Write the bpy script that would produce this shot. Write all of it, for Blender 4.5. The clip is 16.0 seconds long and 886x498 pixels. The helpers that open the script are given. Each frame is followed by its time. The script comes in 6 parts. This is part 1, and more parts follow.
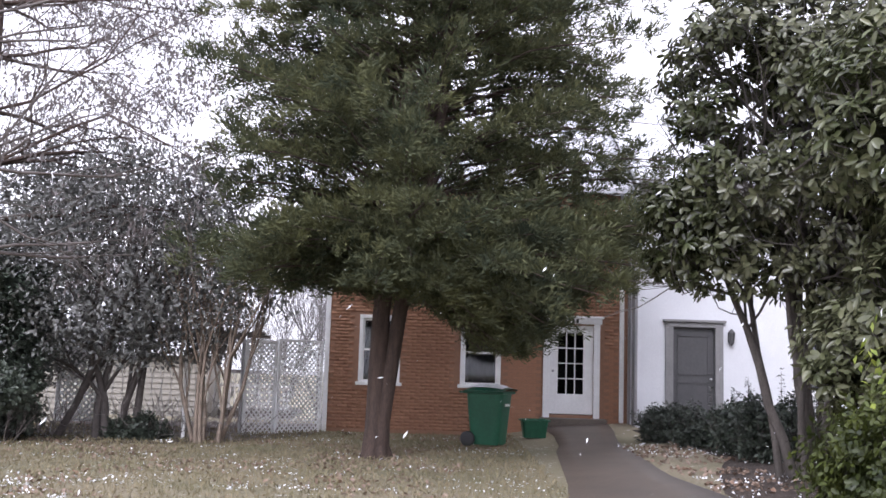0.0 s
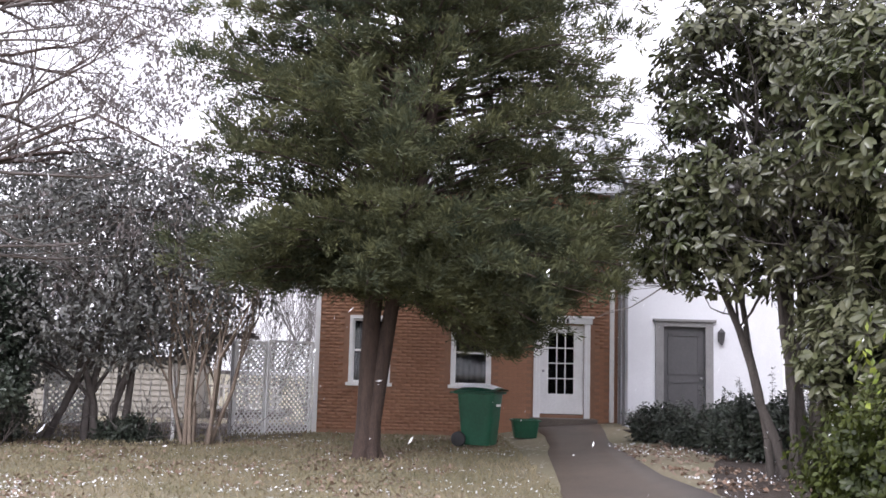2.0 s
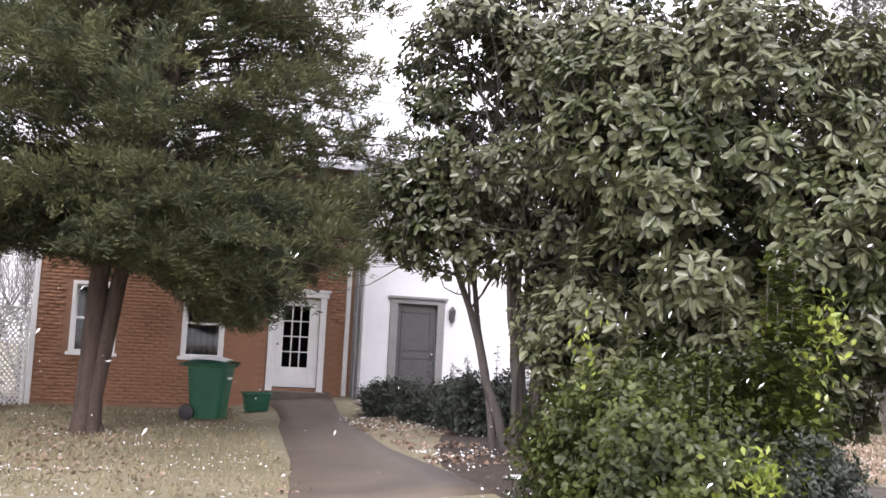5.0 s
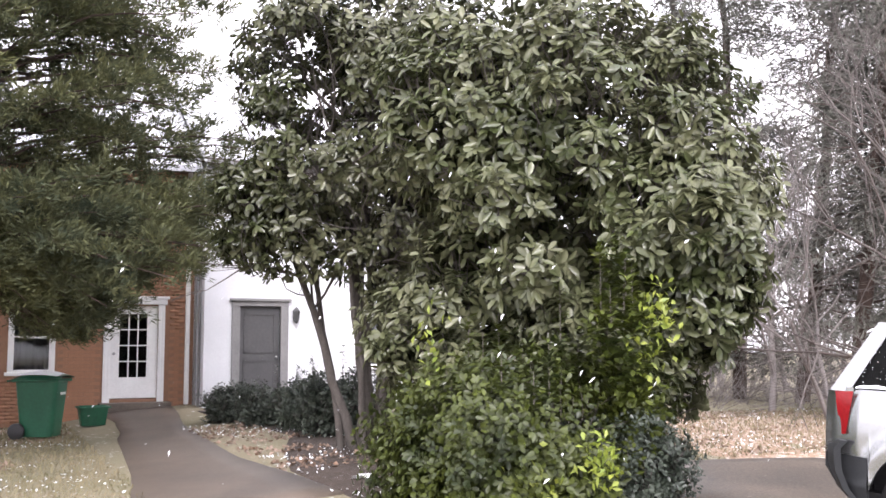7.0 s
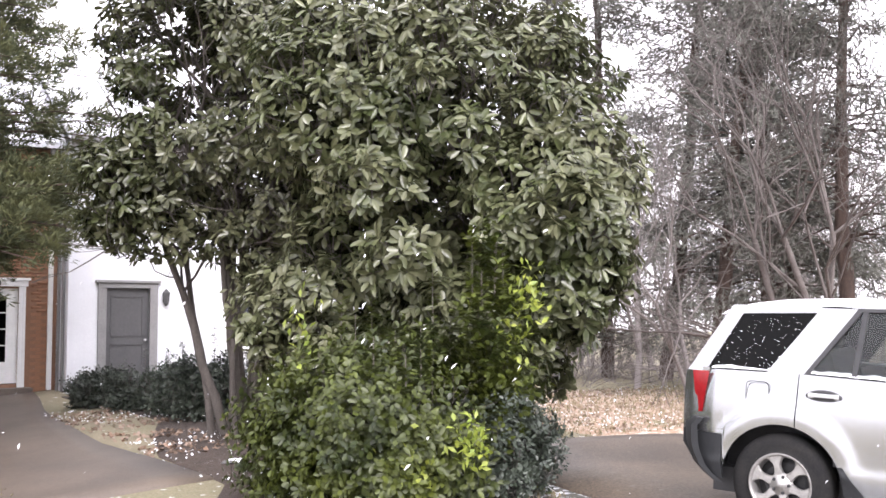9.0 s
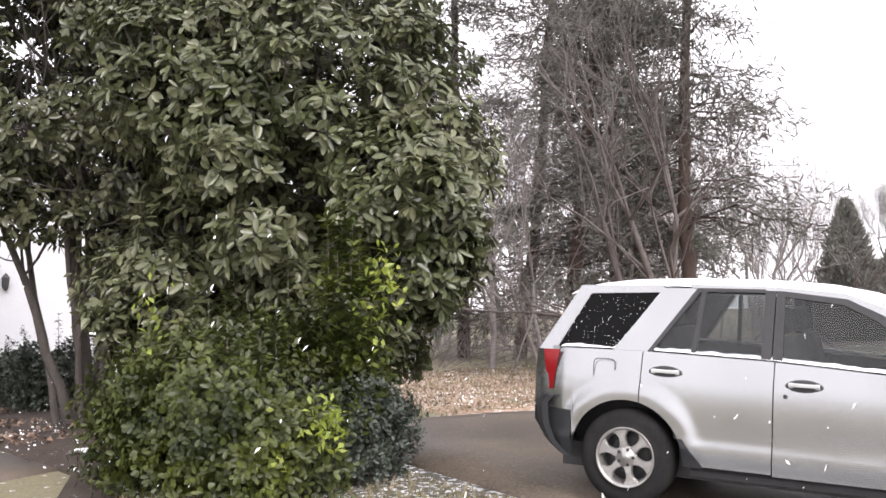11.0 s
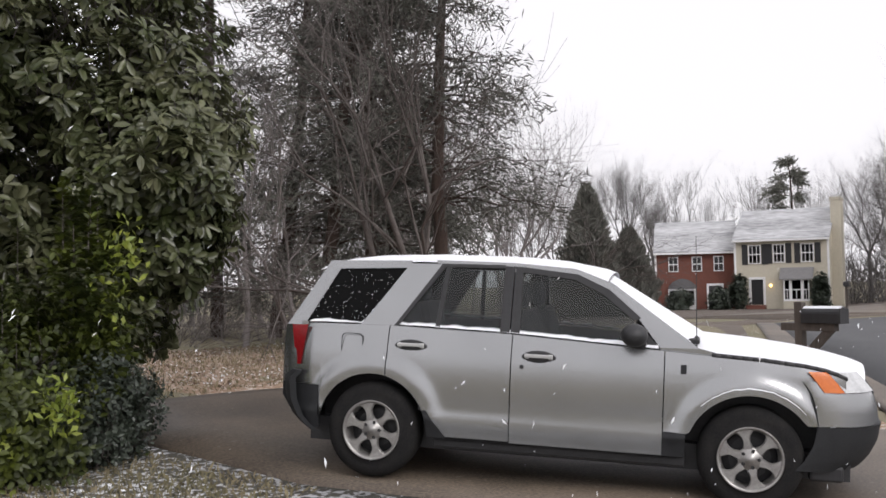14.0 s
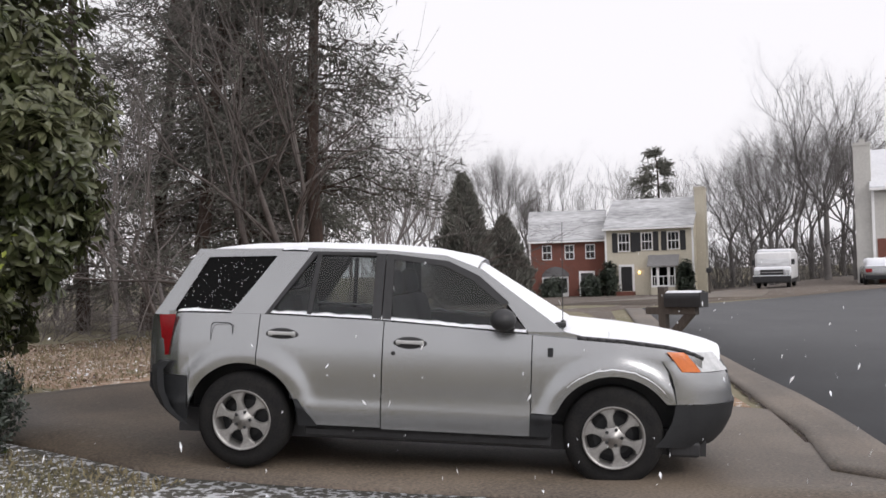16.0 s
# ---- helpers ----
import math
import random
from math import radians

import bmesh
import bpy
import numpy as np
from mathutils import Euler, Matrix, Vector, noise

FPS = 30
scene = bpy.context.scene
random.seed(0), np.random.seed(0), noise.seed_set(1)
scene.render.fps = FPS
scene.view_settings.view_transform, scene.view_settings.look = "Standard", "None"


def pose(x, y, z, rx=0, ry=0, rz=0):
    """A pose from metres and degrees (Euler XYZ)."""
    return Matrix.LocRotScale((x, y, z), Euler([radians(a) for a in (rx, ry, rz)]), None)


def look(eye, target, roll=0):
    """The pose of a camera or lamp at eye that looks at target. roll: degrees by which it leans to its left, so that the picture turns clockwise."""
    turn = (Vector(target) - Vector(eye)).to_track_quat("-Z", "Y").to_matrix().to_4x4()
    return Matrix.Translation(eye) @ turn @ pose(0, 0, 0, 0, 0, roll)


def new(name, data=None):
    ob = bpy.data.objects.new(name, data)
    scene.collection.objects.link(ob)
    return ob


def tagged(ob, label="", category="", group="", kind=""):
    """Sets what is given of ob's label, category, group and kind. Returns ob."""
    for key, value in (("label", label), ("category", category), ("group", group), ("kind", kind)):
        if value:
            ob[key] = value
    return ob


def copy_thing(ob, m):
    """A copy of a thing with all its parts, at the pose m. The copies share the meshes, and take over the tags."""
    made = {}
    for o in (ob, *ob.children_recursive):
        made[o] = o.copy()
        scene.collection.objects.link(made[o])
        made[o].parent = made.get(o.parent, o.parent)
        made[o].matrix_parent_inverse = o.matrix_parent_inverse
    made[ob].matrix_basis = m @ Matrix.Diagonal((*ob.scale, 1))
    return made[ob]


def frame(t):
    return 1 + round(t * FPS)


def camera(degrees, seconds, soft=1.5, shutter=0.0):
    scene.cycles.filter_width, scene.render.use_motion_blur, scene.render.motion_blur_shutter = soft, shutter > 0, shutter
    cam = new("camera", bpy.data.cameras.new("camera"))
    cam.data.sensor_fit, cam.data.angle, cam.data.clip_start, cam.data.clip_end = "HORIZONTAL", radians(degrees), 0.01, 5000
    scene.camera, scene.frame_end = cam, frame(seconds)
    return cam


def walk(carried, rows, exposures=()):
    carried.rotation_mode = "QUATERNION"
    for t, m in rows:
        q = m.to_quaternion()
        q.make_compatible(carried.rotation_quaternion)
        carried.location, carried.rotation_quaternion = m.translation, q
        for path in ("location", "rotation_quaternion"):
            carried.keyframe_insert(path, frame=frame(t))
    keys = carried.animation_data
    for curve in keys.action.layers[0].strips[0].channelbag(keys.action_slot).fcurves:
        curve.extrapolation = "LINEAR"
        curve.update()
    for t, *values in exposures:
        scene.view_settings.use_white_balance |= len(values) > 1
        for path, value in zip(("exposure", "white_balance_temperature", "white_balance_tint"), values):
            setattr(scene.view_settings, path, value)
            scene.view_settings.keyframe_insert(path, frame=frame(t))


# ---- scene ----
# The camera: a person stands on the spot and turns to the right.
cam = camera(48.27, 16.0, soft=1.6)
EYES = [  # seconds, x, y, z, pitch, roll, yaw
    (0, 0, 0, 1.5, 6.82, 1.77, 0.3),
    (0.5, -0.002, 0.004, 1.502, 6.64, 2.19, 0),
    (1, -0.009, 0.014, 1.503, 6.51, 2.23, 0.02),
    (1.5, -0.025, 0.026, 1.506, 6.71, 1.9, -0.14),
    (2, -0.041, 0.04, 1.509, 6.83, 1.56, -0.39),
    (2.5, -0.056, 0.054, 1.513, 6.75, 2.58, -2.64),
    (3, -0.069, 0.065, 1.518, 6.54, 2.53, -3.79),
    (3.5, -0.077, 0.073, 1.525, 6.5, 2.58, -5.15),
    (4, -0.081, 0.08, 1.532, 6.51, 2.93, -8.3),
    (4.5, -0.079, 0.084, 1.54, 6.21, 3.35, -11.47),
    (5, -0.069, 0.086, 1.549, 5.79, 2.83, -15.59),
    (5.2, -0.066, 0.086, 1.553, 5.97, 1.79, -16.78),
    (7.3, -0.037, 0.088, 1.583, 5.39, -0.35, -25.88),
    (7.5, -0.033, 0.087, 1.586, 4.99, -0.56, -26.63),
    (8, -0.025, 0.078, 1.591, 4.62, -1.24, -28.16),
    (8.5, -0.019, 0.069, 1.594, 4.39, -1.47, -30.33),
    (8.7, -0.018, 0.067, 1.595, 4.49, -1.04, -31.08),
    (10.8, -0.01, 0.045, 1.591, 3.47, -1.06, -37.81),
    (11, -0.01, 0.045, 1.591, 3.46, -1.17, -40.02),
    (11.5, -0.007, 0.05, 1.586, 3.43, -0.14, -44.06),
    (12, 0.004, 0.048, 1.58, 3.37, -0.21, -46.29),
    (12.5, 0.018, 0.04, 1.575, 3.05, -0.04, -47.96),
    (13, 0.031, 0.029, 1.572, 2.51, -0.56, -49.92),
    (13.5, 0.042, 0.013, 1.566, 2.18, -0.92, -51.87),
    (14, 0.052, -0.002, 1.56, 1.96, -1.24, -53.86),
    (14.5, 0.057, -0.017, 1.555, 1.74, -1.2, -55.64),
    (15, 0.054, -0.031, 1.548, 1.54, -0.54, -57.29),
    (15.5, 0.053, -0.046, 1.542, 1.36, -2.02, -59.05),
    (16, 0.054, -0.058, 1.539, 1.18, -1.78, -60.92),
]
walk(cam, [(t, pose(x, y, z, 90 + p, 0, w) @ pose(0, 0, 0, 0, 0, r)) for t, x, y, z, p, r, w in EYES],
     exposures=[(0, 0.83, 5950, 20), (2.5, 0.90, 6200, 19), (4.0, 1.05, 6350, 19), (5.0, 1.2, 6350, 19), (8.7, 1.53, 6350, 19), (10.8, 1.12, 6500, 17), (11.5, 0.62, 6520, 16), (12.2, 0.10, 6500, 15), (16.0, -0.22, 6480, 14)])


# The light: a bright overcast sky with light snow, no shadows to speak of.
world = bpy.data.worlds.new("overcast")
scene.world = world
world.use_nodes = True
wn, wl = world.node_tree.nodes, world.node_tree.links
sky = wn.new("ShaderNodeTexSky")
sky.sky_type, sky.sun_disc = "NISHITA", False
sky.sun_elevation, sky.sun_rotation, sky.dust_density = radians(37), radians(199), 4.0
grey = wn.new("ShaderNodeHueSaturation")
grey.inputs["Saturation"].default_value, grey.inputs["Value"].default_value = 0.15, 0.10
cloud = wn.new("ShaderNodeMix")
cloud.data_type = "RGBA"
cloud.inputs["Factor"].default_value = 0.85
cloud.inputs[7].default_value = (1.0, 1.0, 1.02, 1)
wl.new(sky.outputs[0], grey.inputs["Color"])
wl.new(grey.outputs[0], cloud.inputs[6])
wl.new(cloud.outputs[2], wn["Background"].inputs["Color"])
wn["Background"].inputs["Strength"].default_value = 1.25
sun = new("sun", bpy.data.lights.new("sun", "SUN"))
sun.data.energy, sun.data.angle, sun.data.color = 1.5, radians(30), (1.0, 0.98, 0.95)
sun.matrix_world = look((0, 0, 21), (9, 26, 0))


# ---- helpers of this scene
def mat(name, c1, c2=None, scale=8.0, rough=0.7, metal=0.0, bump=0.0, fine=None, spots=None, spot_scale=30.0, spot_at=0.62, vary=0.0, spec=0.5, stretch=None, thin=0.0):
    """Two colours mixed by coarse and fine noise, optional spots of a third, bump, and a small change from object to object or island to island."""
    m = bpy.data.materials.new(name)
    m.use_nodes = True
    n, l = m.node_tree.nodes, m.node_tree.links
    b = n["Principled BSDF"]
    b.inputs["Roughness"].default_value, b.inputs["Metallic"].default_value = rough, metal
    b.inputs["Specular IOR Level"].default_value = spec
    c2 = c2 or tuple(v * 0.8 for v in c1)
    tc = n.new("ShaderNodeTexCoord")
    co = tc.outputs["Object"]
    if stretch:
        mp = n.new("ShaderNodeMapping")
        mp.inputs["Scale"].default_value = stretch
        l.new(co, mp.inputs[0])
        co = mp.outputs[0]
    t1, t2 = n.new("ShaderNodeTexNoise"), n.new("ShaderNodeTexNoise")
    t1.inputs["Scale"].default_value, t2.inputs["Scale"].default_value = scale, fine or scale * 7
    t1.inputs["Detail"].default_value, t2.inputs["Detail"].default_value = 5, 3
    for t in (t1, t2):
        l.new(co, t.inputs["Vector"])
    av = n.new("ShaderNodeMath")
    av.operation = "ADD"
    l.new(t1.outputs[0], av.inputs[0])
    l.new(t2.outputs[0], av.inputs[1])
    rg = n.new("ShaderNodeMapRange")
    rg.inputs[1].default_value, rg.inputs[2].default_value = 0.75, 1.25
    l.new(av.outputs[0], rg.inputs[0])
    mx = n.new("ShaderNodeMix")
    mx.data_type = "RGBA"
    mx.inputs[6].default_value, mx.inputs[7].default_value = (*c1, 1), (*c2, 1)
    l.new(rg.outputs[0], mx.inputs[0])
    col = mx.outputs[2]
    if spots:
        ts = n.new("ShaderNodeTexNoise")
        ts.inputs["Scale"].default_value, ts.inputs["Detail"].default_value = spot_scale, 4
        l.new(co, ts.inputs["Vector"])
        rs = n.new("ShaderNodeMapRange")
        rs.inputs[1].default_value, rs.inputs[2].default_value = spot_at, spot_at + 0.07
        l.new(ts.outputs[0], rs.inputs[0])
        ms = n.new("ShaderNodeMix")
        ms.data_type = "RGBA"
        ms.inputs[7].default_value = (*spots, 1)
        l.new(rs.outputs[0], ms.inputs[0])
        l.new(col, ms.inputs[6])
        col = ms.outputs[2]
    if vary:
        oi, ge, hs = n.new("ShaderNodeObjectInfo"), n.new("ShaderNodeNewGeometry"), n.new("ShaderNodeHueSaturation")
        ad = n.new("ShaderNodeMath")
        ad.operation = "ADD"
        l.new(oi.outputs["Random"], ad.inputs[0])
        l.new(ge.outputs["Random Per Island"], ad.inputs[1])
        rv = n.new("ShaderNodeMapRange")
        rv.inputs[2].default_value = 2.0
        rv.inputs[3].default_value, rv.inputs[4].default_value = 1 - vary, 1 + vary
        l.new(ad.outputs[0], rv.inputs[0])
        l.new(rv.outputs[0], hs.inputs["Value"])
        l.new(col, hs.inputs["Color"])
        col = hs.outputs[0]
    l.new(col, b.inputs["Base Color"])
    if bump:
        bp = n.new("ShaderNodeBump")
        bp.inputs["Strength"].default_value, bp.inputs["Distance"].default_value = 0.6, bump
        l.new(av.outputs[0], bp.inputs["Height"])
        l.new(bp.outputs[0], b.inputs["Normal"])
    if thin:
        tl, mxs = n.new("ShaderNodeBsdfTranslucent"), n.new("ShaderNodeMixShader")
        mxs.inputs[0].default_value = thin
        l.new(col, tl.inputs[0])
        l.new(b.outputs[0], mxs.inputs[1])
        l.new(tl.outputs[0], mxs.inputs[2])
        l.new(mxs.outputs[0], n["Material Output"].inputs[0])
    return m


def part(name, bm, material, parent=None, label=""):
    """Links a bmesh as one mesh object under a thing or a part."""
    me = bpy.data.meshes.new(name)
    bm.to_mesh(me)
    bm.free()
    me.materials.append(material)
    ob = new(name, me)
    if parent:
        ob.parent = parent
    return tagged(ob, label)


def mesh_part(name, verts, faces, material, parent=None, label="", smooth=False):
    """As part(), from numpy arrays of corners and of faces with equally many corners."""
    verts, faces = np.asarray(verts, dtype=np.float32).reshape(-1, 3), np.asarray(faces, dtype=np.int32)
    k = faces.shape[1]
    me = bpy.data.meshes.new(name)
    me.vertices.add(len(verts))
    me.vertices.foreach_set("co", verts.ravel())
    me.loops.add(faces.size)
    me.loops.foreach_set("vertex_index", faces.ravel())
    me.polygons.add(len(faces))
    me.polygons.foreach_set("loop_start", np.arange(len(faces), dtype=np.int32) * k)
    me.update(calc_edges=True)
    me.validate()
    if smooth:
        me.polygons.foreach_set("use_smooth", np.ones(len(faces), dtype=bool))
    me.materials.append(material)
    ob = new(name, me)
    if parent:
        ob.parent = parent
    return tagged(ob, label)


def thing(name, label, category, place=(0, 0, 0), turn=0.0, group="", kind=""):
    ob = tagged(new(name), label, category, group, kind)
    ob.empty_display_size = 0.1
    ob.matrix_basis = pose(*place, 0, 0, turn)
    return ob


def box(bm, x0, x1, y0, y1, z0, z1, bevel=0.0):
    r = bmesh.ops.create_cube(bm, size=1, matrix=Matrix.Translation(((x0 + x1) / 2, (y0 + y1) / 2, (z0 + z1) / 2)) @ Matrix.Diagonal((abs(x1 - x0), abs(y1 - y0), abs(z1 - z0), 1)))
    if bevel:
        es = list({e for v in r["verts"] for e in v.link_edges})
        bmesh.ops.bevel(bm, geom=es, offset=bevel, segments=2, profile=0.5, affect="EDGES")
    return bm


def boxes(*dims, bevel=0.0):
    bm = bmesh.new()
    for d in dims:
        box(bm, *d, bevel=bevel)
    return bm


def rod(bm, a, b, r0, r1=None, n=8):
    a, b = Vector(a), Vector(b)
    m = Matrix.Translation((a + b) / 2) @ (b - a).to_track_quat("Z", "Y").to_matrix().to_4x4()
    bmesh.ops.create_cone(bm, cap_ends=True, segments=n, radius1=r0, radius2=r0 if r1 is None else r1, depth=(b - a).length, matrix=m)
    return bm


def ball(bm, c, sx, sy, sz, u=12, v=8):
    bmesh.ops.create_uvsphere(bm, u_segments=u, v_segments=v, radius=1, matrix=Matrix.Translation(c) @ Matrix.Diagonal((sx, sy, sz, 1)))
    return bm


def lathe(bm, ring, n=32, axis="y"):
    """Turns a closed or open line of (radius, along) round the y axis."""
    rows = []
    for i in range(n):
        a = 2 * math.pi * i / n
        rows.append([bm.verts.new((r * math.cos(a), y, r * math.sin(a))) for r, y in ring])
    for i in range(n):
        p, q = rows[i], rows[(i + 1) % n]
        for j in range(len(ring) - 1):
            bm.faces.new((p[j], q[j], q[j + 1], p[j + 1]))
    return bm


def sheet(bm, fn, us, vs, flip=False):
    """A sheet of quads through fn(u, v)."""
    g = [[bm.verts.new(fn(u, v)) for v in vs] for u in us]
    for i in range(len(us) - 1):
        for j in range(len(vs) - 1):
            f = (g[i][j], g[i + 1][j], g[i + 1][j + 1], g[i][j + 1])
            bm.faces.new(f[::-1] if flip else f)
    return bm


def smooth(bm):
    for f in bm.faces:
        f.smooth = True
    return bm


def step(x, a, b):
    k = min(1.0, max(0.0, (x - a) / (b - a)))
    return k * k * (3 - 2 * k)


def lerp(x, xs, ys):
    return float(np.interp(x, xs, ys))


def ground_z(x, y):
    """The lie of the land: level by the street, rising a little towards the near houses, falling towards the far ones."""
    z = step(y, 2.0, 11.0) * (0.09 + 0.27 * step(x, 0.0, 4.5)) * (1 - step(x, 14, 40))
    z += 0.10 * step(y, 18.5, 20.5) * step(x, 1.2, 2.2) * (1 - step(x, 5, 8))
    d = math.hypot(x, y)
    z -= 0.9 * step(d, 25, 75) * step(y, 8, 22) * step(x, 10, 40)
    z -= 1.2 * step(-x, 8, 16) + 2.0 * step(y, 24, 45) * (1 - step(x, -2, 14)) + 6.0 * step(d, 110, 600)
    return z + 0.015 * noise.noise((x * 0.7, y * 0.7, 0)) * (1 - step(d, 12, 22))

# ---- materials
M_grass = mat("winter_grass", (0.245, 0.205, 0.140), (0.150, 0.143, 0.082), 0.5, 0.95, bump=0.03, fine=30, spots=(0.60, 0.60, 0.60), spot_scale=9, spot_at=0.64)
M_blade = mat("dry_grass", (0.28, 0.230, 0.145), (0.165, 0.152, 0.080), 1.2, 0.9, vary=0.35)
M_straw = mat("fallen_leaves_ground", (0.34, 0.24, 0.17), (0.20, 0.13, 0.085), 1.6, 0.95, bump=0.03, fine=45, spots=(0.55, 0.50, 0.46), spot_scale=14, spot_at=0.55)
M_mulch = mat("mulch", (0.038, 0.027, 0.021), (0.075, 0.056, 0.045), 6, 0.95, bump=0.03, fine=60, spots=(0.36, 0.34, 0.33), spot_scale=22, spot_at=0.66)
M_verge = mat("snowy_turf", (0.11, 0.105, 0.085), (0.06, 0.054, 0.046), 5, 0.95, bump=0.03, fine=50, spots=(0.60, 0.61, 0.63), spot_scale=17, spot_at=0.50)
M_path = mat("wet_concrete", (0.135, 0.108, 0.086), (0.080, 0.064, 0.052), 1.3, 0.55, bump=0.004, fine=50)
M_drive = mat("stained_concrete", (0.172, 0.136, 0.103), (0.060, 0.048, 0.038), 0.7, 0.55, bump=0.006, fine=40, spots=(0.18, 0.155, 0.13), spot_scale=12, spot_at=0.66)
M_asphalt = mat("asphalt", (0.085, 0.087, 0.092), (0.065, 0.066, 0.070), 0.6, 0.75, bump=0.006, fine=90)
M_snow = mat("snow", (0.86, 0.87, 0.90), (0.78, 0.80, 0.84), 6, 0.9, bump=0.012)
M_brick = mat("red_brick", (0.36, 0.190, 0.115), (0.275, 0.138, 0.083), 1.0, 0.85, bump=0.003, fine=40, vary=0.12)
M_mortar = mat("mortar", (0.31, 0.175, 0.115), (0.25, 0.14, 0.092), 8, 0.95, bump=0.003)
M_stucco = mat("white_stucco", (0.72, 0.73, 0.76), (0.62, 0.63, 0.66), 1.2, 0.9, bump=0.004, fine=70)
M_white = mat("white_paint", (0.86, 0.86, 0.86), (0.78, 0.78, 0.78), 4, 0.45)
M_greytrim = mat("grey_paint", (0.24, 0.235, 0.235), (0.19, 0.186, 0.188), 4, 0.6)
M_greydoor = mat("dark_grey_door", (0.085, 0.083, 0.086), (0.065, 0.064, 0.067), 3, 0.5)
M_dark = mat("dark_interior", (0.018, 0.018, 0.02), (0.03, 0.03, 0.033), 3, 0.9)
M_curtain = mat("curtain", (0.20, 0.20, 0.22), (0.10, 0.10, 0.12), 5, 0.9, stretch=(9, 1, 0.4))
M_roof = mat("shingles_under_snow", (0.70, 0.71, 0.74), (0.60, 0.61, 0.64), 0.9, 0.9, bump=0.01)
M_shingle = mat("grey_shingles", (0.13, 0.125, 0.125), (0.20, 0.195, 0.195), 0.35, 0.9, bump=0.01, spots=(0.72, 0.73, 0.76), spot_scale=0.55, spot_at=0.44)
M_dusted = mat("snow_dusted_shingles", (0.54, 0.545, 0.56), (0.26, 0.262, 0.27), 0.35, 0.9, fine=2.5, stretch=(0.6, 2.2, 2.2))
M_bark = mat("cedar_bark", (0.090, 0.060, 0.048), (0.045, 0.032, 0.027), 5, 0.95, bump=0.03, stretch=(3, 3, 0.4))
M_greybark = mat("grey_bark", (0.135, 0.118, 0.110), (0.082, 0.070, 0.065), 6, 0.95, bump=0.01)
M_stem = mat("dark_stem_bark", (0.105, 0.092, 0.082), (0.055, 0.047, 0.042), 7, 0.95, bump=0.01, stretch=(2, 2, 0.5))
M_palebark = mat("pale_bark", (0.30, 0.24, 0.19), (0.19, 0.15, 0.12), 6, 0.9, bump=0.006)
M_cedar = mat("cedar_foliage", (0.122, 0.126, 0.058), (0.046, 0.058, 0.039), 0.7, 0.75, fine=5, vary=0.5, spec=0.2, thin=0.25)
M_photinia = mat("broad_green_leaves", (0.158, 0.160, 0.095), (0.056, 0.070, 0.026), 0.5, 0.27, fine=5, vary=0.6, thin=0.15)
M_euonymus = mat("bright_green_leaves", (0.098, 0.120, 0.017), (0.024, 0.037, 0.008), 1.6, 0.46, fine=4, vary=0.6, thin=0.2)
M_yellow = mat("yellow_green_leaves", (0.25, 0.28, 0.045), (0.13, 0.19, 0.03), 3, 0.45, vary=0.3, thin=0.25)
M_hedge = mat("dark_hedge_leaves", (0.065, 0.080, 0.058), (0.030, 0.040, 0.030), 2, 0.4, vary=0.5, thin=0.15)
# pale grey leaf colours carry the snow haze in front of the holly
M_holly = mat("hazed_holly_leaves", (0.240, 0.240, 0.228), (0.118, 0.124, 0.116), 1.2, 0.33, vary=0.55, thin=0.15)
M_dryleaf = mat("dry_brown_leaves", (0.160, 0.138, 0.136), (0.098, 0.086, 0.086), 2, 0.7, vary=0.4)
# needle colours are paled: the haze of the snowfall is mixed in
M_pine = mat("hazed_pine_needles", (0.185, 0.184, 0.162), (0.112, 0.115, 0.102), 0.6, 0.8, vary=0.4, spec=0.2, thin=0.25)
M_twig = mat("twigs", (0.230, 0.208, 0.200), (0.155, 0.138, 0.132), 3, 0.95)
M_fartwig = mat("far_twigs", (0.155, 0.145, 0.142), (0.105, 0.098, 0.096), 1, 0.95)
M_siding = mat("beige_siding", (0.29, 0.272, 0.235), (0.245, 0.23, 0.20), 1, 0.75)
M_cream = mat("cream_siding", (0.60, 0.555, 0.45), (0.54, 0.50, 0.405), 0.8, 0.75)
M_bank = mat("bare_brown_bank", (0.150, 0.122, 0.102), (0.090, 0.076, 0.064), 1.5, 0.95, bump=0.03, fine=20, spots=(0.30, 0.28, 0.26), spot_scale=3, spot_at=0.62)
M_farbrick = mat("far_red_brick", (0.19, 0.075, 0.055), (0.145, 0.056, 0.042), 1.2, 0.9, fine=9)
M_greysiding = mat("grey_siding", (0.55, 0.54, 0.51), (0.48, 0.47, 0.45), 1, 0.8)
M_bin = mat("green_plastic", (0.016, 0.115, 0.062), (0.012, 0.085, 0.046), 3, 0.4)
M_black = mat("black_plastic", (0.018, 0.018, 0.02), (0.028, 0.028, 0.03), 9, 0.5)
M_wood = mat("weathered_wood", (0.105, 0.088, 0.075), (0.062, 0.052, 0.046), 4, 0.9, bump=0.004, stretch=(1, 1, 0.2))
M_lattice = mat("white_lattice", (0.86, 0.86, 0.86), (0.74, 0.74, 0.75), 5, 0.7)
M_steel = mat("galvanised_steel", (0.45, 0.45, 0.46), (0.34, 0.34, 0.35), 8, 0.45, 0.6)
M_silver = mat("silver_car_paint", (0.385, 0.39, 0.395), (0.35, 0.355, 0.36), 2, 0.25, 0.88, fine=300)
M_clad = mat("grey_plastic_cladding", (0.028, 0.029, 0.031), (0.021, 0.022, 0.024), 10, 0.6, spec=0.25)
M_handle = mat("bright_silver_trim", (0.52, 0.52, 0.52), (0.44, 0.44, 0.44), 6, 0.35, 0.2)
